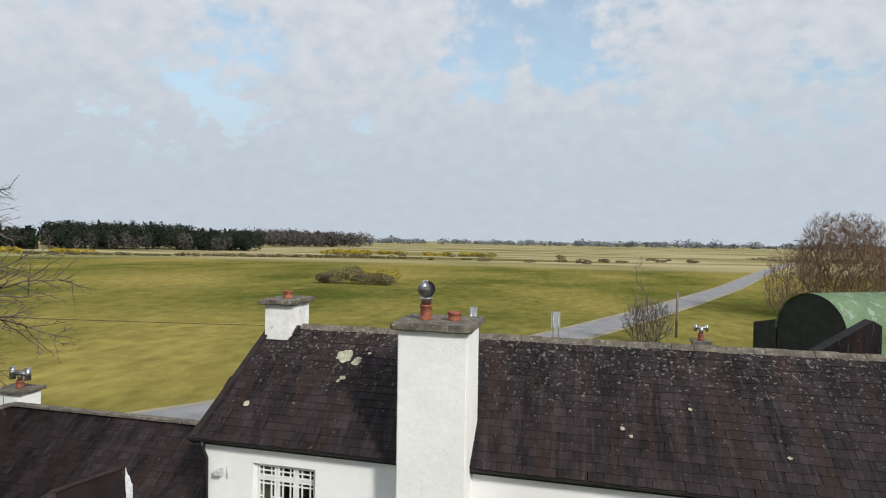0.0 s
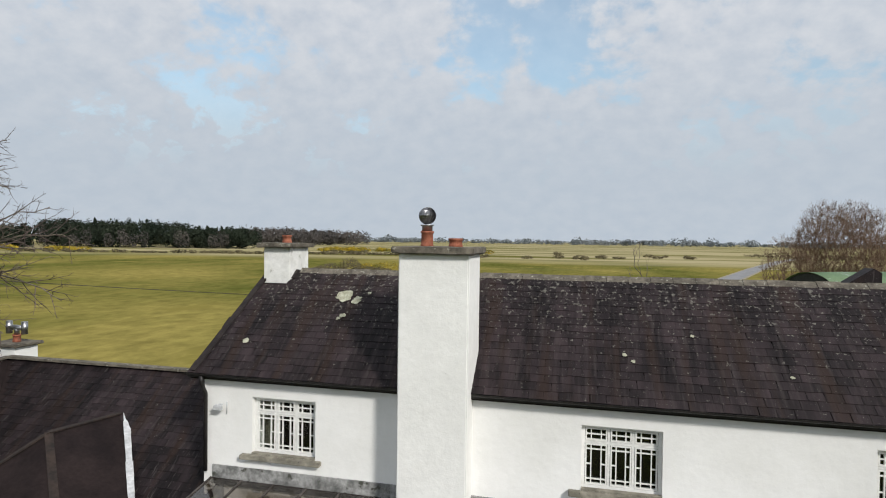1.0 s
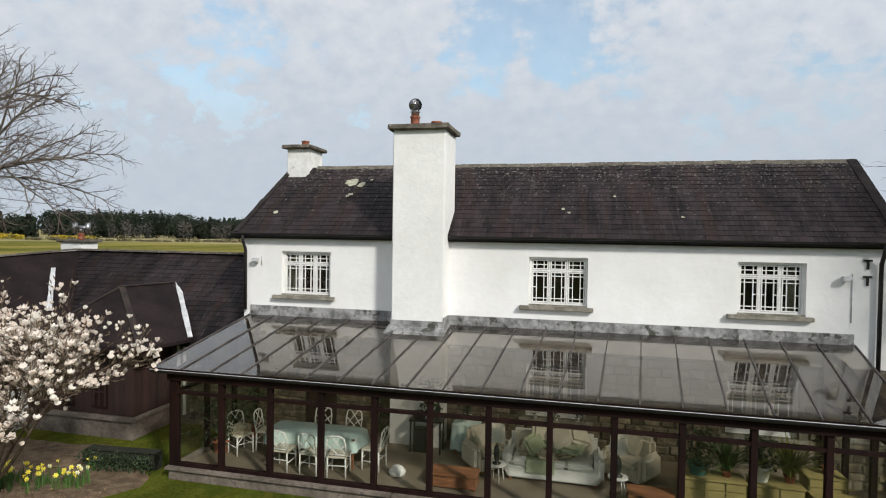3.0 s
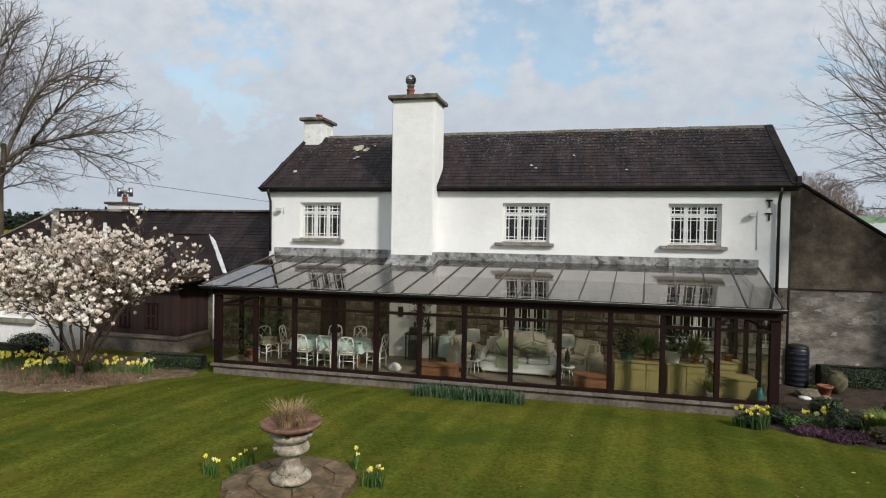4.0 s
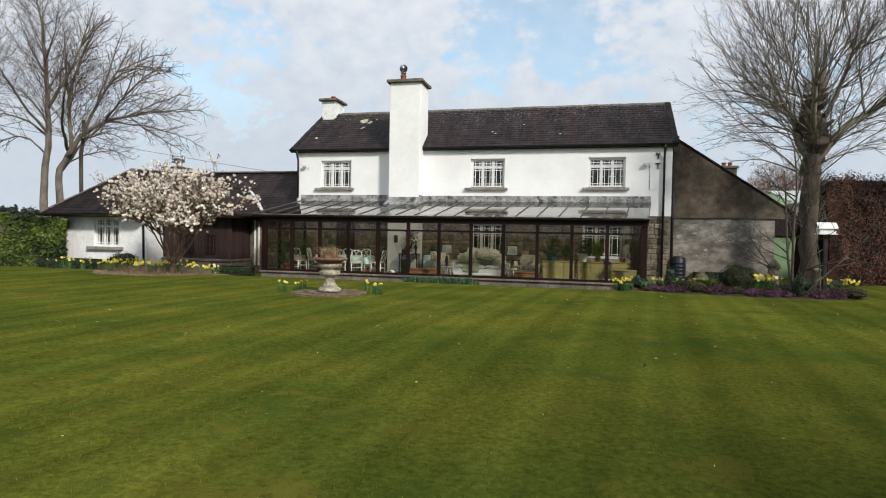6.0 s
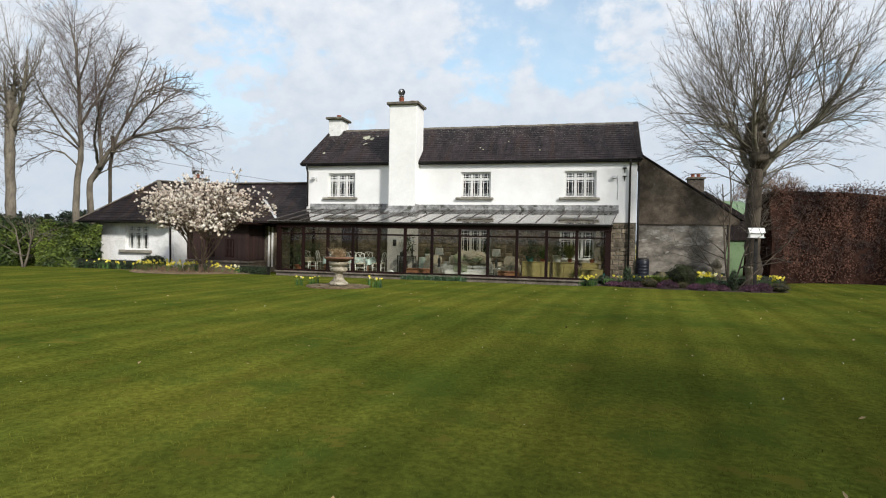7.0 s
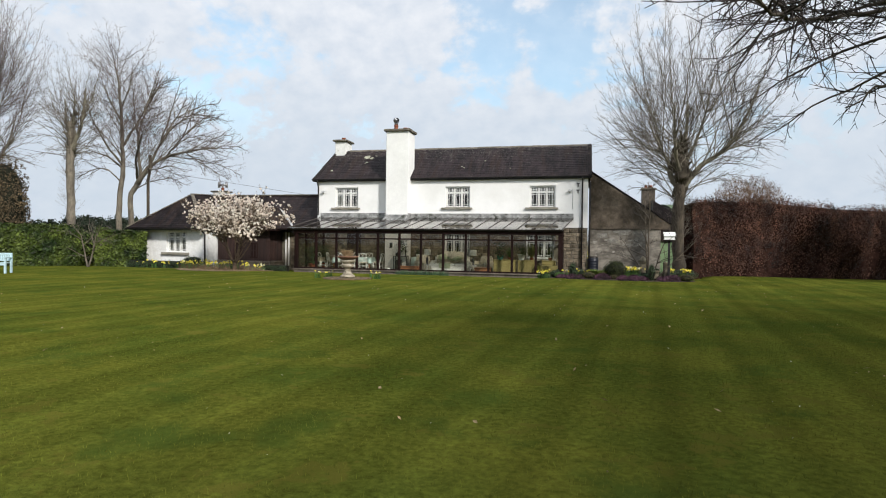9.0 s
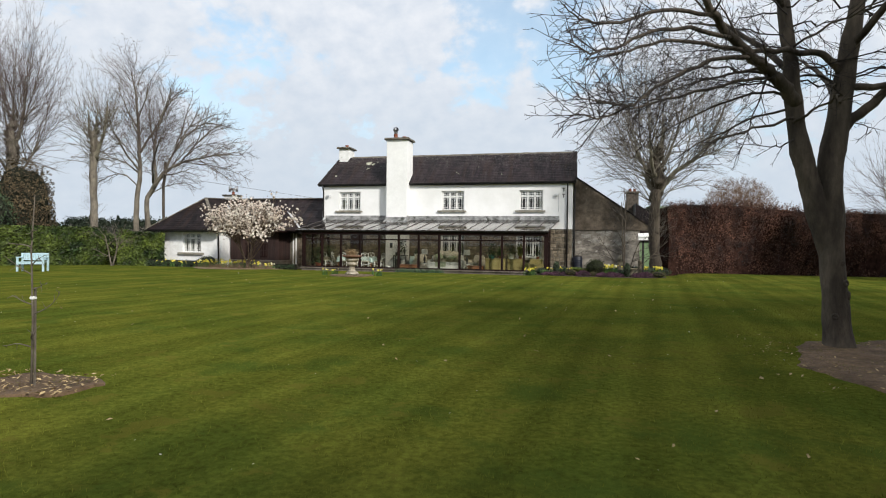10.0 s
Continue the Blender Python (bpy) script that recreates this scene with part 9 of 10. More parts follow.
tube(sg.trunk[0], sg.trunk[1], [Vector((SX, SY, gz(SX, SY) - 0.05)), Vector((SX + 0.015, SY, 0.9)), Vector((SX - 0.01, SY, 1.6)), Vector((SX + 0.02, SY + 0.01, 2.15))], [0.011, 0.010, 0.008, 0.004], 7)
rs = random.Random(7)
for z, dx, ln in ((0.62, -1, 0.34), (0.70, 0.4, 0.26), (0.95, 0.9, 0.42), (1.05, -0.5, 0.2), (1.2, 0.9, 0.3), (1.35, -0.9, 0.32), (1.45, 0.8, 0.35), (1.62, -0.6, 0.3), (1.7, 0.7, 0.4)):
    sg.grow((SX, SY, z), (dx, rs.uniform(-0.5, 0.5), 0.25), ln, 0.007, 0, [dict(n=5, wob=0.25, up=-0.02, taper=0.7, sides=4, to=1), dict(n=3, wob=0.25, up=0.0, taper=0.7, sides=3, to=2, count=3, angle=(30, 70), len=0.12, rad=0.004)])
finish_tree("sapling", (SX, SY, gz(SX, SY)), sg, M_BARKG, M_TWIG, "thin bare sapling tied to a stake")
stk = empty("tree_stake", (SX + 0.07, SY, gz(SX, SY)), "rough wooden stake with a white tie beside a sapling", "stake")
part("stake", boxm(SX + 0.010, SX + 0.026, SY + 0.014, SY + 0.030, 0.1, 1.22), M_BARKG, stk)
part("tie", boxm(SX - 0.016, SX + 0.032, SY - 0.016, SY + 0.034, 1.10, 1.13, bevel=0.006), M_PAINT, stk)


def bench(x, y, turn):
    """A painted slatted garden bench facing its own -y."""
    b = empty("garden_bench", (0, 0, 0), "pale blue-green painted slatted garden bench by the hedge", "bench")
    M_AQUA = mat("aqua_paint", (0.36, 0.50, 0.54), (0.45, 0.60, 0.64), rough=0.6, fine=0.12)
    w = 0.52
    for sx_ in (-w, w):
        part("front_leg", boxm(sx_ - 0.035, sx_ + 0.035, -0.25, -0.18, 0, 0.62), M_AQUA, b)
        part("back_leg", boxm(sx_ - 0.035, sx_ + 0.035, 0.2, 0.27, 0, 0.83), M_AQUA, b)
        part("armrest", boxm(sx_ - 0.04, sx_ + 0.04, -0.28, 0.199, 0.62, 0.66), M_AQUA, b)
    for i in range(5):
        part("seat_slat", boxm(-w + 0.036, w - 0.036, -0.24 + i * 0.088, -0.165 + i * 0.088, 0.41, 0.44), M_AQUA, b)
    part("apron", boxm(-w + 0.036, w - 0.036, -0.235, -0.2, 0.33, 0.409), M_AQUA, b)
    part("top_rail", boxm(-w + 0.036, w - 0.036, 0.21, 0.26, 0.76, 0.83), M_AQUA, b)
    part("bottom_rail", boxm(-w + 0.036, w - 0.036, 0.215, 0.255, 0.50, 0.55), M_AQUA, b)
    for i in range(14):
        xx = -w + 0.09 + i * (2 * w - 0.18) / 13
        part("back_slat", boxm(xx - 0.024, xx + 0.024, 0.222, 0.248, 0.551, 0.759), M_AQUA, b)
    b.matrix_basis = pose(x, y, gz(x, y), 0, 0, turn)


bench(-12.75, -12.4, 25)

# garden edge beyond the lawn: shelter with its dark mouth coloured in, by the pollard
kiosk = empty("log_shelter", (16.0, 1.2, 0), "small dark open shelter beside the hedge", "shelter")
part("roof", prism(bmesh.new(), [(15.55, 0.55, 2.35), (16.75, 0.55, 2.35), (16.75, 1.15, 2.85), (15.55, 1.15, 2.85)], (0, 0, 0.06)), M_SLATEW, kiosk)
part("gable_board", boxm(15.58, 16.6, 0.6, 0.64, 2.0, 2.34), M_BOARD, kiosk)
for x in (15.6, 16.6):
    part("post", boxm(x - 0.05, x + 0.05, 0.66, 0.76, 0.0, 2.34), M_DARK, kiosk)
# dark panel whose colour stands for the shade in the mouth
part("back_panel", boxm(15.6, 16.6, 1.3, 1.36, 0.0, 2.3), M_BROWNSHADE, kiosk)

store = empty("side_store", (16.5, 8.0, 0.0), "lean-to store with a pale green painted wall under dark slates", "shed")
part("wall", boxm(14.9, 17.95, 6.6, 9.4, -0.2, 2.05), mat("pale_green_paint", (0.145, 0.235, 0.115), (0.20, 0.30, 0.155), scale=1.2, rough=0.7, fine=0.2, spots=(0.12, 0.16, 0.09), spot_scale=3, spot_at=0.62), store)
part("roof", prism(bmesh.new(), [(14.9, 6.5, 2.06), (18.1, 6.5, 2.06), (18.1, 6.5, 2.45), (14.9, 6.5, 4.60)], (0, 3.0, 0)), M_SLATEW, store)

low = empty("low_shed", (21.5, 14.0, 0.0), "low shed with a pale grey-green sheet roof behind the beech hedge", "shed")
part("wall", boxm(19.0, 23.9, 12.2, 16.0, -0.2, 3.9), M_GREY, low)
part("roof", prism(bmesh.new(), [(18.8, 12.0, 3.92), (24.1, 12.0, 3.92), (24.1, 16.2, 4.85), (18.8, 16.2, 4.85)], (0, 0, 0.06)), mat("pale_sheet_roof", (0.30, 0.34, 0.32), (0.42, 0.46, 0.43), scale=0.8, rough=0.7, fine=0.2), low)

# ---- behind the house: chimneys, barn, road, plain ----
M_BRICKY = mat("old_brick_stack", (0.060, 0.050, 0.040), (0.12, 0.10, 0.08), scale=5, rough=0.95, bump=0.5, fine=0.35)
rear = empty("rear_chimney", (14.9, 9, 0), "brown brick chimney stack with two pots behind the outbuilding", "chimney")
part("stack", boxm(14.5, 15.3, 9.0, 9.7, -0.2, 5.5), M_BRICKY, rear)
part("cap", boxm(14.43, 15.37, 8.92, 9.78, 5.501, 5.60), M_CAP, rear)
pot(14.75, 9.35, 5.60, 0.10, 0.2, rear)
pot(15.05, 9.35, 5.60, 0.10, 0.2, rear)
rear2 = empty("rear_chimney", (7.2, 10, 0), "low chimney stack with an H-shaped flue cowl behind the roof ridge", "chimney")
part("stack", boxm(6.95, 7.45, 9.75, 10.25, -0.2, 6.27), M_BRICKY, rear2)
part("cap", boxm(6.9, 7.5, 9.7, 10.3, 6.271, 6.36), M_CAP, rear2)
h_cowl(7.2, 10.0, 6.36, rear2, 0.62)
gab = empty("rear_shed", (9.8, 8, 0), "dark slate-roofed shed behind the house", "shed")
part("wall", boxm(8.4, 11.0, 7.05, 7.45, -0.2, 5.5), M_GREY, gab)
part("roof", prism(bmesh.new(), [(8.2, 7.0, 5.53), (8.2, 7.0, 5.72), (10.9, 7.0, 7.58), (11.1, 7.0, 7.46), (11.1, 7.0, 5.53)], (0, 0.5, 0)), M_SLATEW, gab)


def round_barn():
    b = empty("round_barn", (19.2, 34.4, 0), "round-roofed barn of green corrugated iron with a dark end", "barn")
    ax = Vector((0.86, 0.51, 0)).normalized()
    sd = Vector((-ax.y, ax.x, 0))
    o = Vector((19.0, 34.2, 0))
    R, L, wall = 2.75, 16.0, 3.5
    V, F = [], []
    n = 130
    for k in range(n + 1):
        rip = 0.04 * math.cos(k * math.pi)
        for i in range(25):
            a = math.pi * i / 24
            r = R + rip
            V.append(tuple(o + ax * (L * k / n - 0.15) + sd * r * math.cos(a) + Vector((0, 0, wall + r * math.sin(a)))))
    F = [(k * 25 + i, k * 25 + i + 1, (k + 1) * 25 + i + 1, (k + 1) * 25 + i) for k in range(n) for i in range(24)]
    raw("roof", V, F, mat("green_corrugated_iron", (0.085, 0.15, 0.075), (0.14, 0.21, 0.115), scale=0.5, rough=0.55, fine=0.25, spots=(0.24, 0.30, 0.24), spot_scale=1.4, spot_at=0.57), b, smooth=True)
    md = mat("black_tin", (0.012, 0.014, 0.012), (0.022, 0.026, 0.022), rough=0.7, fine=0.3)
    pts = [o + sd * (R - 0.05) * math.cos(math.pi * i / 24) + Vector((0, 0, wall + (R - 0.05) * math.sin(math.pi * i / 24))) for i in range(25)]
    pts += [o - sd * (R - 0.05) - Vector((0, 0, 0.2)), o + sd * (R - 0.05) - Vector((0, 0, 0.2))]
    part("end_wall", prism(bmesh.new(), pts, ax * 0.1), md, b)
    for s in (-1, 1):
        part("side_wall", prism(bmesh.new(), [o + sd * s * (R - 0.06) + ax * 0.11 + Vector((0, 0, z)) for z in (-0.2, wall)] +
                                [o + sd * s * (R - 0.06) + ax * (L - 0.3) + Vector((0, 0, z)) for z in (wall, -0.2)], sd * s * 0.05), bpy.data.materials["green_corrugated_iron"] if s < 0 else md, b)
    q = o + sd * 3.9
    part("lean_to", prism(bmesh.new(), [q - sd * 1.1 + Vector((0, 0, -0.2)), q + sd * 1.0 + Vector((0, 0, -0.2)), q + sd * 1.0 + Vector((0, 0, 3.6)), q - sd * 1.1 + Vector((0, 0, 4.1))], ax * 6), md, b)


round_barn()


def road_strip(name, centre, width, z, m, label):
    V, F = [], []
    cs = [Vector((*c, 0)) for c in centre]
    pts = []
    for a, b in zip(cs, cs[1:]):
        k = max(int((b - a).length / 6), 1)
        pts += [a.lerp(b, i / k) for i in range(k)]
    pts.append(cs[-1])
    for _ in range(3):
        pts = [pts[0]] + [(pts[i - 1] + pts[i] * 2 + pts[i + 1]) / 4 for i in range(1, len(pts) - 1)] + [pts[-1]]
    for i, p in enumerate(pts):
        d = (pts[min(i + 1, len(pts) - 1)] - pts[max(i - 1, 0)]).normalized()
        s = Vector((-d.y, d.x, 0)) * width / 2
        for q in (p + s, p, p - s):
            V.append((q.x, q.y, gz(q.x, q.y) + z + (0.03 if q is p else 0)))
    for i in range(len(pts) - 1):
        F += [(3 * i + 1, 3 * i, 3 * i + 3, 3 * i + 4), (3 * i + 2, 3 * i + 1, 3 * i + 4, 3 * i + 5)]
    return tagged(raw(name, V, F, m, smooth=True), label, "road", kind="structure")


CENTRE = [(-90, 2), (-42, 3.0), (-25, 5.5), (-18.2, 10.2), (-15.2, 16.0), (-12.4, 22), (1.0, 46.5), (15.9, 79.5), (36, 128), (61.5, 198), (95, 285), (160, 430)]
road_strip("road_verge", CENTRE, 5.6, 0.04, mat("gravel_verge", (0.24, 0.21, 0.14), (0.33, 0.29, 0.21), scale=0.5, rough=1.0, fine=0.25), "pale gravel verge along the road")
road_strip("road", CENTRE, 4.3, 0.075, M_ROAD, "narrow grey asphalt road crossing the plain")
road_strip("lane", [(62, 196), (75, 190), (110, 196), (180, 215)], 3.0, 0.06, mat("pale_track", (0.34, 0.30, 0.20), (0.42, 0.37, 0.27), scale=0.5, rough=1.0, fine=0.2), "pale track branching from the road")
V, F = [], []
for i in range(60):
    f = i / 60
    a, b = Vector((1.0, 46.5, 0)), Vector((61.5, 198, 0))
    p = a.lerp(b, f) + Vector((0, 0, 0.125))
    d = (b - a).normalized()
    s = Vector((-d.y, d.x, 0)) * 0.06
    k = len(V)
    V += [tuple(p - s), tuple(p + s), tuple(p + s + d * 1.4), tuple(p - s + d * 1.4)]
    F.append((k, k + 1, k + 2, k + 3))
tagged(raw("road_marking", V, F, M_STEELW), "worn white dashes along the middle of the road", "road marking", kind="structure")


def road_sign(x, y, w, h, top, turn):
    s = empty("road_sign", (0, 0, 0), "grey back of a road sign on two posts", "sign", "road signs")
    part("panel", boxm(-w / 2, w / 2, -0.02, 0.01, top - h, top, bevel=0.01), M_STEELD, s)
    for dx in (-w * 0.3, w * 0.3):
        part("post", pipe(bmesh.new(), [(dx, -0.06, -0.3), (dx, -0.06, top)], 0.04, 8), M_STEEL, s)
    s.matrix_basis = pose(x, y, gz(x, y), 0, 0, turn)


M_STEELD = mat("dull_aluminium", (0.30, 0.32, 0.33), (0.38, 0.40, 0.41), scale=2, rough=0.5, metal=0.4, fine=0.2)
road_sign(1.15, 43.5, 0.85, 1.6, 3.1, 18)
road_sign(-6.9, 45.0, 0.75, 1.5, 3.05, 18)
tagged(part("timber_pole", pipe(bmesh.new(), [(13.0, 52.0, -0.3), (13.05, 52.0, 4.6)], 0.13, 10), M_BARK), "short grey timber pole beside the road", "pole")


# scrub and woods
def leafy_mass(name, items, m, label, seed, size, per, core=None, category="trees"):
    """Uncountable scrub or far woodland: many small leaves round the masses (x, y, rx, ry, h, pointed)."""
    rnd = random.Random(seed)
    V, F = [], []
    for x, y, rx, ry, h, pointed in items:
        z = gz(x, y)
        for _ in range(per):
            d = Vector((rnd.gauss(0, 1), rnd.gauss(0, 1), rnd.gauss(0, 1))).normalized()
            u = rnd.uniform(0, 1)
            if pointed:
                zz_ = u * h
                r = (1 - u ** 1.6) * 0.95 + 0.05
                p = Vector((x + d.x * rx * r * rnd.uniform(0.5, 1.1), y + d.y * ry * r * rnd.uniform(0.5, 1.1), z + zz_))
            else:
                k = rnd.uniform(0.75, 1.12) * (0.85 + 0.3 * noise.noise(d * 1.7 + Vector((x, y, 0))))
                p = Vector((x + d.x * rx * k, y + d.y * ry * k, z + max(h * 0.5 + d.z * h * 0.5 * k, 0.02 * h)))
            leaf_scatter(V, F, rnd, p, d, size * rnd.uniform(0.7, 1.4))
    return tagged(raw(name, V, F, m), label, category, kind="stuff")


M_PINE = mat("far_conifers", (0.016, 0.024, 0.017), (0.034, 0.043, 0.029), scale=0.05, rough=1.0, fine=0.3, fine_scale=0.4, vary=0.4, per="island", spec=0.1)
M_FARWOOD = mat("far_bare_wood", (0.075, 0.070, 0.068), (0.11, 0.098, 0.09), scale=0.04, rough=1.0, fine=0.3, fine_scale=0.3, vary=0.35, per="island", spec=0.1)
M_SCRUB = mat("brown_scrub", (0.10, 0.085, 0.045), (0.16, 0.135, 0.075), scale=0.3, rough=1.0, fine=0.3, vary=0.35, per="island")
M_GORSE = mat("yellow_gorse", (0.13, 0.12, 0.02), (0.42, 0.30, 0.02), scale=0.25, rough=1.0, fine=0.3, vary=0.4, per="island")
# distance haze is put into the trees' colour, pale and bluish
M_HAZE = mat("haze_tinted_trees", (0.14, 0.16, 0.17), (0.19, 0.21, 0.22), scale=0.01, rough=1.0, fine=0.3, fine_scale=0.05, vary=0.2, per="island", spec=0.05)
rw = random.Random(17)
A, B = Vector((-350, 294, 0)), Vector((-217, 344, 0))
d, s = (B - A).normalized(), Vector((-(B - A).y, (B - A).x, 0)).normalized()
items = []
for i in range(150):
    p = A + d * rw.uniform(0, (B - A).length) + s * rw.uniform(0, 55)
    f = (p - A).dot(d) / (B - A).length
    items.append((p.x, p.y, rw.uniform(4, 6.5), rw.uniform(4, 6.5), (19.0 if f < 0.62 else 15.0) * rw.uniform(0.95, 1.04), rw.random() < 0.06))
leafy_mass("far_conifer_wood", items, M_PINE, "dark block of conifer plantation across the plain", 201, 0.85, 330)
items = [((A + d * f + s * -4).x, (A + d * f + s * -4).y, 3.6, 3.6, rw.uniform(9, 14), False) for f in (12, 30, 38, 52, 60, 62, 68, 74, 96, 100, 118, 122, 126)]
leafy_mass("far_bare_trees", items, M_FARWOOD, "pale bare trees along the plantation's edge", 202, 0.55, 170)
items = [(rw.uniform(-385, -334), rw.uniform(258, 284), rw.uniform(3.5, 5), rw.uniform(3.5, 5), rw.uniform(12, 16), rw.random() < 0.4) for _ in range(40)]
leafy_mass("far_conifer_wood", items, M_PINE, "dark block of conifers beyond the field", 203, 1.2, 200)
items = []
for i in range(70):
    f = rw.random()
    items.append((-352 + 94 * f + rw.uniform(-8, 8), 520 + 90 * f + rw.uniform(0, 70), rw.uniform(7, 10), rw.uniform(7, 10), rw.uniform(17, 22) * (1 - 0.15 * f), False))
leafy_mass("far_bare_wood", items, M_FARWOOD, "grey leafless wood behind the plantation", 204, 1.3, 200)
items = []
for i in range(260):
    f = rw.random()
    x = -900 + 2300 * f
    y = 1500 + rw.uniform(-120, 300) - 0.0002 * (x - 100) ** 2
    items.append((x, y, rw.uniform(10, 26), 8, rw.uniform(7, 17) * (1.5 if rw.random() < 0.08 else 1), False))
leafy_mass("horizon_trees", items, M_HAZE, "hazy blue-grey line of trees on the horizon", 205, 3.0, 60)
items = [(rw.uniform(-160, -45), rw.uniform(320, 350), rw.uniform(3, 7), rw.uniform(2, 4), rw.uniform(1.6, 3.2), False) for _ in range(34)]
items += [(rw.uniform(-330, -240), rw.uniform(215, 240), rw.uniform(4, 9), 2.5, rw.uniform(2, 3.5), False) for _ in range(14)]
items += [(-300 + i * 9, 205 + i * 3.2 + rw.uniform(-3, 3), 5, 2, rw.uniform(1.0, 2.2), False) for i in range(-6, 3)]
leafy_mass("gorse_scrub", items, M_GORSE, "yellow-flowering gorse scrub on the plain", 206, 0.6, 130, category="scrub")
items = [(rw.uniform(-150, 60), rw.uniform(250, 345), rw.uniform(1.5, 4), rw.uniform(1, 2.5), rw.uniform(0.9, 2.2), False) for _ in range(30)]
items += [(-250 + i * 4.2, 205 + i * 1.6 + rw.uniform(-2, 2), 3, 1.2, rw.uniform(0.8, 2.0), False) for i in range(42)]
items += [(100 + rw.uniform(0, 90), 330 + rw.uniform(-20, 60), rw.uniform(4, 9), 3, rw.uniform(1.5, 4), False) for _ in range(18)]
items += [(6.5, 250, 2.4, 1.5, 1.7, False), (2.5, 262, 1.4, 1.0, 1.3, False)]
leafy_mass("plain_scrub", items, M_SCRUB, "low brown scrub and hedge lines scattered on the plain", 207, 0.45, 110, category="scrub")
leafy_mass("scrub_clump", [(-48, 103, 3.4, 2.6, 3.0, False), (-44, 104, 2.6, 2.2, 4.3, False), (-40, 103, 3.6, 2.2, 2.6, False), (-36.5, 103, 2.8, 2.0, 2.4, False), (-50.5, 103.5, 2, 2, 2.2, False)], M_SCRUB,
           "isolated clump of brown scrub on the plain", 208, 0.16, 1400, category="scrub")
leafy_mass("scrub_clump", [(-37.5, 108, 4.0, 1.5, 3.4, False), (-42, 108, 2.5, 1.5, 3.0, False)], M_GORSE, "gorse in flower behind a clump of scrub", 209, 0.16, 900, category="scrub")

M_REDTWIG = mat("red_brown_twigs", (0.135, 0.084, 0.056), (0.225, 0.150, 0.102), scale=0.5, rough=0.95, fine=0.2)


def thicket(name, at, crown, roots, count, seed, m, mt, label, tip, twig, twig_len, taper=3.2):
    """Many stems from the ground in one rounded mass of twigs."""
    g = Grower(seed)
    sk = []
    for _ in range(roots):
        a, o = g.r.uniform(0, 2 * math.pi), g.r.random() ** 0.5
        x, y = at[0] + math.cos(a) * o * crown[1] * 0.6, at[1] + math.sin(a) * o * crown[2] * 0.6
        rod(sk, [(x, y, -0.1), (x + g.r.uniform(-.2, .2), y, 0.6)], [tip * 3, tip * 3])
    wander(name, g, sk, dome(g.r, count, *crown), tip=tip, bf=0.35, lift=0.5, turn=0.5, step=0.7, wob=0.08, twig=twig, twig_len=twig_len, limb_at=tip * 3, taper=taper)
    return finish_tree(name, (at[0], at[1], 0), g, m, mt, label, "thicket")


thicket("thorn_thicket", (38.0, 77.0), ((38.2, 77.0, 7.4), 6.2, 5.6, 6.4, 7.0, 0.3, 0, 0.2), 26, 2600, 220, M_REDTWIG, M_REDTWIG, "dense rounded leafless red-brown thicket behind the barn", 0.015, (8, 3.0), 1.1)
thicket("thorn_thicket", (31.0, 75.5), ((31.2, 75.5, 3.8), 3.6, 3.6, 5.6, 3.7, 0.2, 0, 0.2), 14, 900, 221, M_REDTWIG, M_REDTWIG, "lower leafless thicket beside the barn", 0.015, (5, 1.8), 0.9)
thicket("thorn_thicket", (46.0, 76.0), ((46.0, 76.0, 4.6), 5.0, 4.0, 4.6, 4.4, 0.3, 0, 0.2), 12, 700, 222, M_REDTWIG, M_REDTWIG, "lower leafless thicket behind the barn", 0.017, (5, 1.8), 1.0)
thicket("roadside_thorn", (9.6, 46.5), ((9.6, 46.5, 1.9), 2.4, 1.5, 2.4, 1.8, 0.2, 0, 0.3), 12, 800, 230, M_BARK, M_TWIG, "leafless thorn bush beside the road", 0.013, (4, 1.5), 0.5)
thicket("roadside_sapling", (9.0, 47.5), ((9.0, 47.5, 4.5), 1.1, 0.9, 3.9, 3.2, 0.1, 0, 0.3), 2, 60, 231, M_TWIG, M_TWIG, "thin leafless saplings beside the road", 0.014, (1.5, 0.3), 0.7)

# dark trees at the garden's far corner
shrub("yew", -27.6, -4.2, 1.7, 1.7, 8.5, 7000, M_LEAFD, "tall dark yew-like evergreen at the garden's corner", 242, 0.10)
# filler added behind the gap so that it stays dark
shrub("laurel_bush", -16.35, -4.5, 0.9, 0.9, 2.1, 1800, M_LAUREL, "laurel mass added behind the hedge's gap to keep it dark", 243, 0.10)
M_RUSSET = mat("olive_brown_needles", (0.050, 0.036, 0.018), (0.115, 0.085, 0.045), scale=0.8, rough=0.9, fine=0.3, vary=0.5, per="island")
shrub("cypress", -22.4, -4.9, 2.0, 1.8, 6.6, 9000, M_RUSSET, "brown-tinged evergreen behind the laurel hedge", 244, 0.09)
shrub("cypress", -24.6, -6.4, 1.8, 1.6, 8.2, 8000, M_LEAFD, "dark tall evergreen behind the laurel hedge", 245, 0.09)
shrub("yew", -21.0, -8.5, 1.6, 1.6, 5.0, 5000, M_LEAFD, "dark yew-like evergreen behind the hedge", 240, 0.09)
# bare trees out of view, whose shade falls over the lawn
gt, _ = spreading("garden_tree", 26.3, -30.6, [(0, 0, 0.05, 0.05, 15.0, 0.32), (0.3, 0.2, 0.3, 0.15, 12.0, 0.22), (-0.3, 0, -0.35, 0.1, 12.0, 0.22)], 250, M_BARKD, M_TWIGD,
                  "large bare garden tree standing beside the lawn", SPREAD)
for x, y, tn in ((31.3, -22.1, 70), (33.8, -34.6, 220), (27.8, -43.6, 20)):
    copy_thing(gt, pose(x, y, gz(x, y) - 0.1, 0, 0, tn))
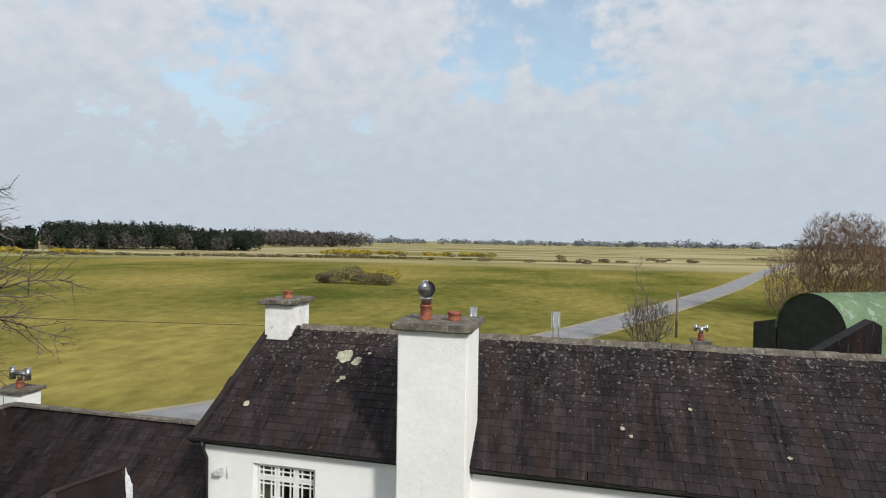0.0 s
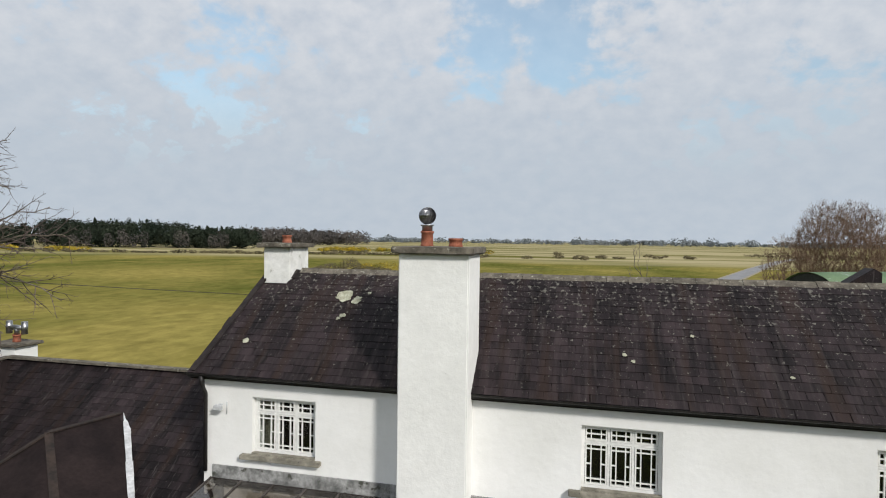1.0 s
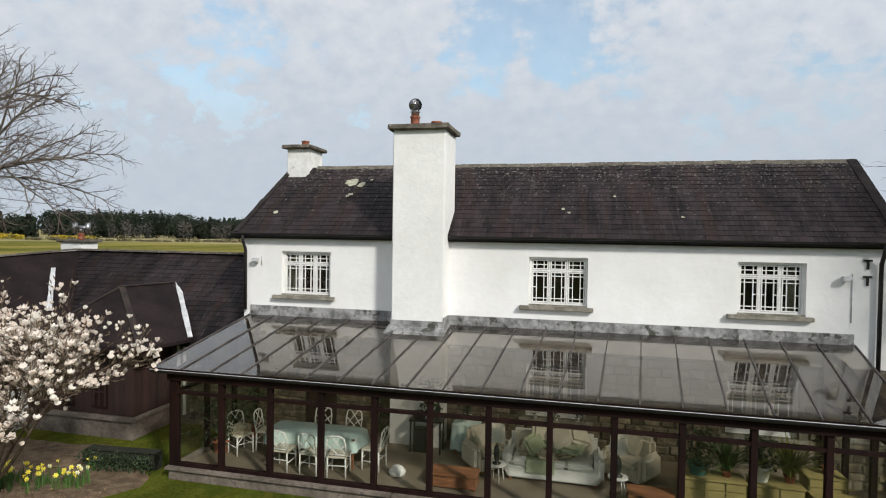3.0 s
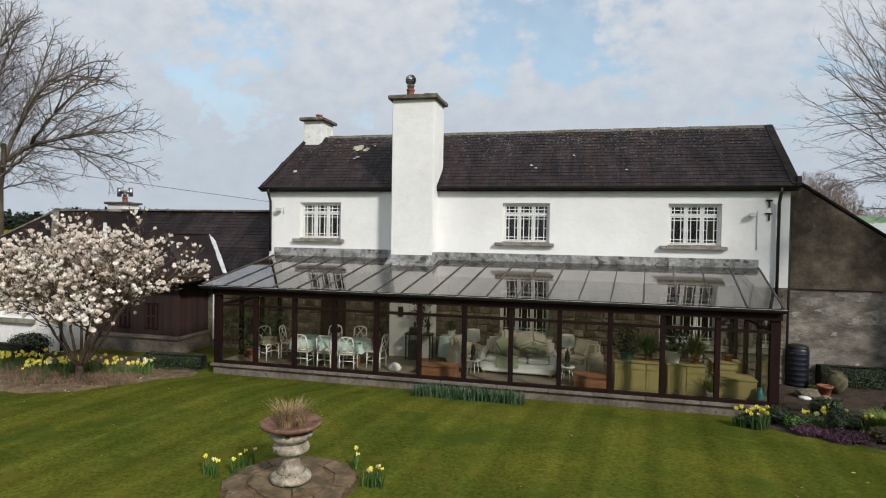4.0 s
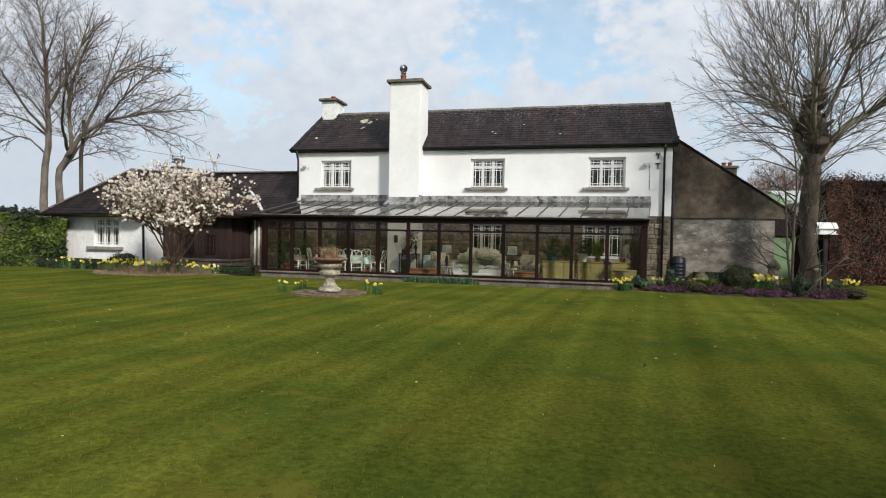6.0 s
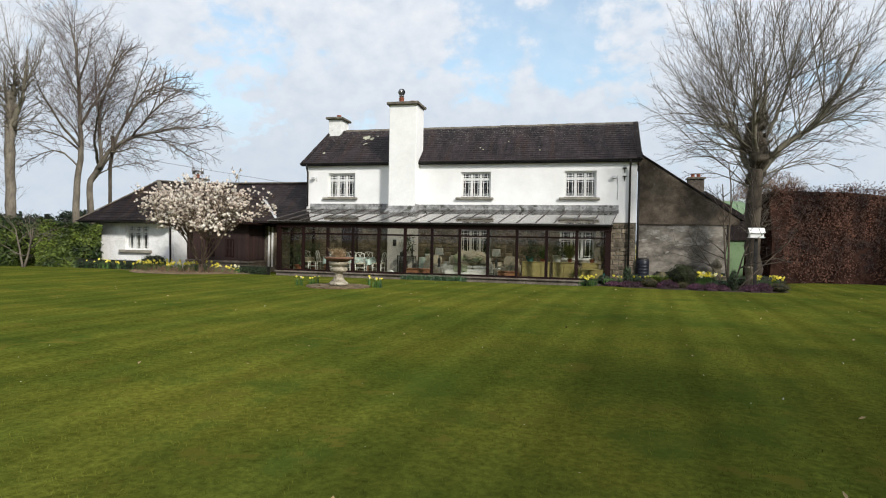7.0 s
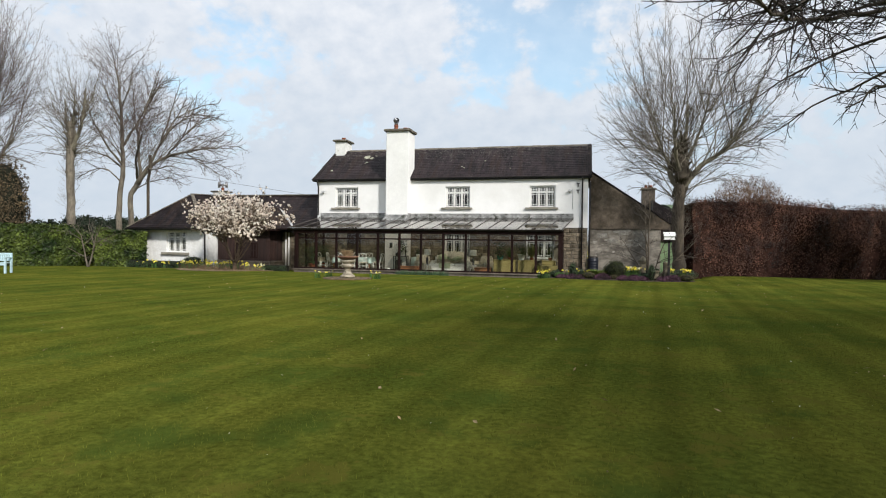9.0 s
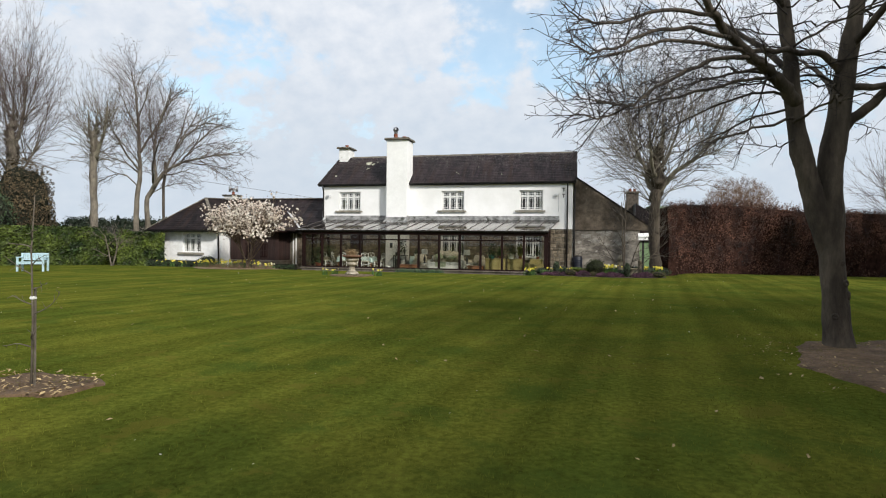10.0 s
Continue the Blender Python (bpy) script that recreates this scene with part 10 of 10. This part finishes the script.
# unseen leafy masses, added only to shade the lawn and the beech hedge
for k, (x, y, r, h) in enumerate(((22.4, -31.0, 4.4, 12.5), (26.6, -26.0, 4.4, 13.0), (30.0, -30.9, 4.4, 14.0), (25.0, -37.0, 4.2, 13.0), (20.4, -40.4, 3.6, 11.0), (29.7, -3.5, 3.0, 10.0), (34.0, 0.2, 3.0, 10.0))):
    leafy_mass("evergreen_tree", [(x, y, r, r, h, False)], M_LEAFD, "unseen leafy mass added to cast shade on lawn and hedge", 260 + k, 0.22, 5200 if k in (0, 3) else 3400, category="tree")


# short blades and white specks over the part of the lawn that is seen closest
def grass_blades(name, x0, x1, y0, y1, count, seed, m, label):
    r = np.random.default_rng(seed)
    x, y = r.uniform(x0, x1, count), r.uniform(y0, y1, count)
    zb = np.array([gz(a, b) for a, b in zip(x, y)])
    h, w, a = r.uniform(0.012, 0.036, count), r.uniform(0.0018, 0.0036, count), r.uniform(0, 2 * math.pi, count)
    lx, ly = r.normal(0, 0.014, count), r.normal(0, 0.014, count)
    V = np.empty((count, 3, 3))
    V[:, 0] = np.stack([x - w * np.cos(a), y - w * np.sin(a), zb - 0.004], 1)
    V[:, 1] = np.stack([x + w * np.cos(a), y + w * np.sin(a), zb - 0.004], 1)
    V[:, 2] = np.stack([x + lx, y + ly, zb + h], 1)
    return tagged(raw(name, V.reshape(-1, 3).tolist(), np.arange(count * 3).reshape(-1, 3).tolist(), m), label, "grass", kind="stuff")


M_BLADE = mat("grass_blades", (0.084, 0.096, 0.013), (0.126, 0.136, 0.021), scale=0.5, rough=0.9, fine=0.2, vary=0.45, per="island", spec=0.05)
grass_blades("lawn_grass", 3.0, 18.0, -31.0, -16.0, 130000, 301, M_BLADE, "short green grass blades of the mown lawn")
V, F = [], []
rd = random.Random(302)
for _ in range(420):
    x, y = rd.uniform(-6, 18), rd.uniform(-31, -5)
    p = Vector((x, y, gz(x, y) + 0.016))
    leaf_scatter(V, F, rd, p, Vector((0, 0, 1)), rd.uniform(0.005, 0.010))
tagged(raw("daisy_specks", V, F, M_PETAL), "tiny white daisies and petals strewn over the lawn", "flowers", kind="stuff")

V, F = [], []
for _ in range(150):
    x, y = rd.uniform(-4, 17), rd.uniform(-31, -6)
    leaf_scatter(V, F, rd, Vector((x, y, gz(x, y) + 0.022)), Vector((0, 0, 1.2)), rd.uniform(0.018, 0.045))
tagged(raw("loose_leaves", V, F, M_DRYGRASS), "dry tan leaves lying loose on the lawn", "leaves", kind="stuff")

# ---- roof slates, laid last ----
lay_slates(main_places, SW, SG, roof, M_SLATE, M_SLATEJ, lambda q: -1.2 < q.x < 6.5 and q.z > 5.75)
lay_slates(wing_places, 0.27, 0.19, wroof, M_SLATE, M_SLATEW, lambda q: -9.0 < q.x < -4.4 and q.y > 0.6)
lay_slates(front_places, 0.27, 0.19, wroof, M_SLATE, M_SLATEW, lambda q: False)
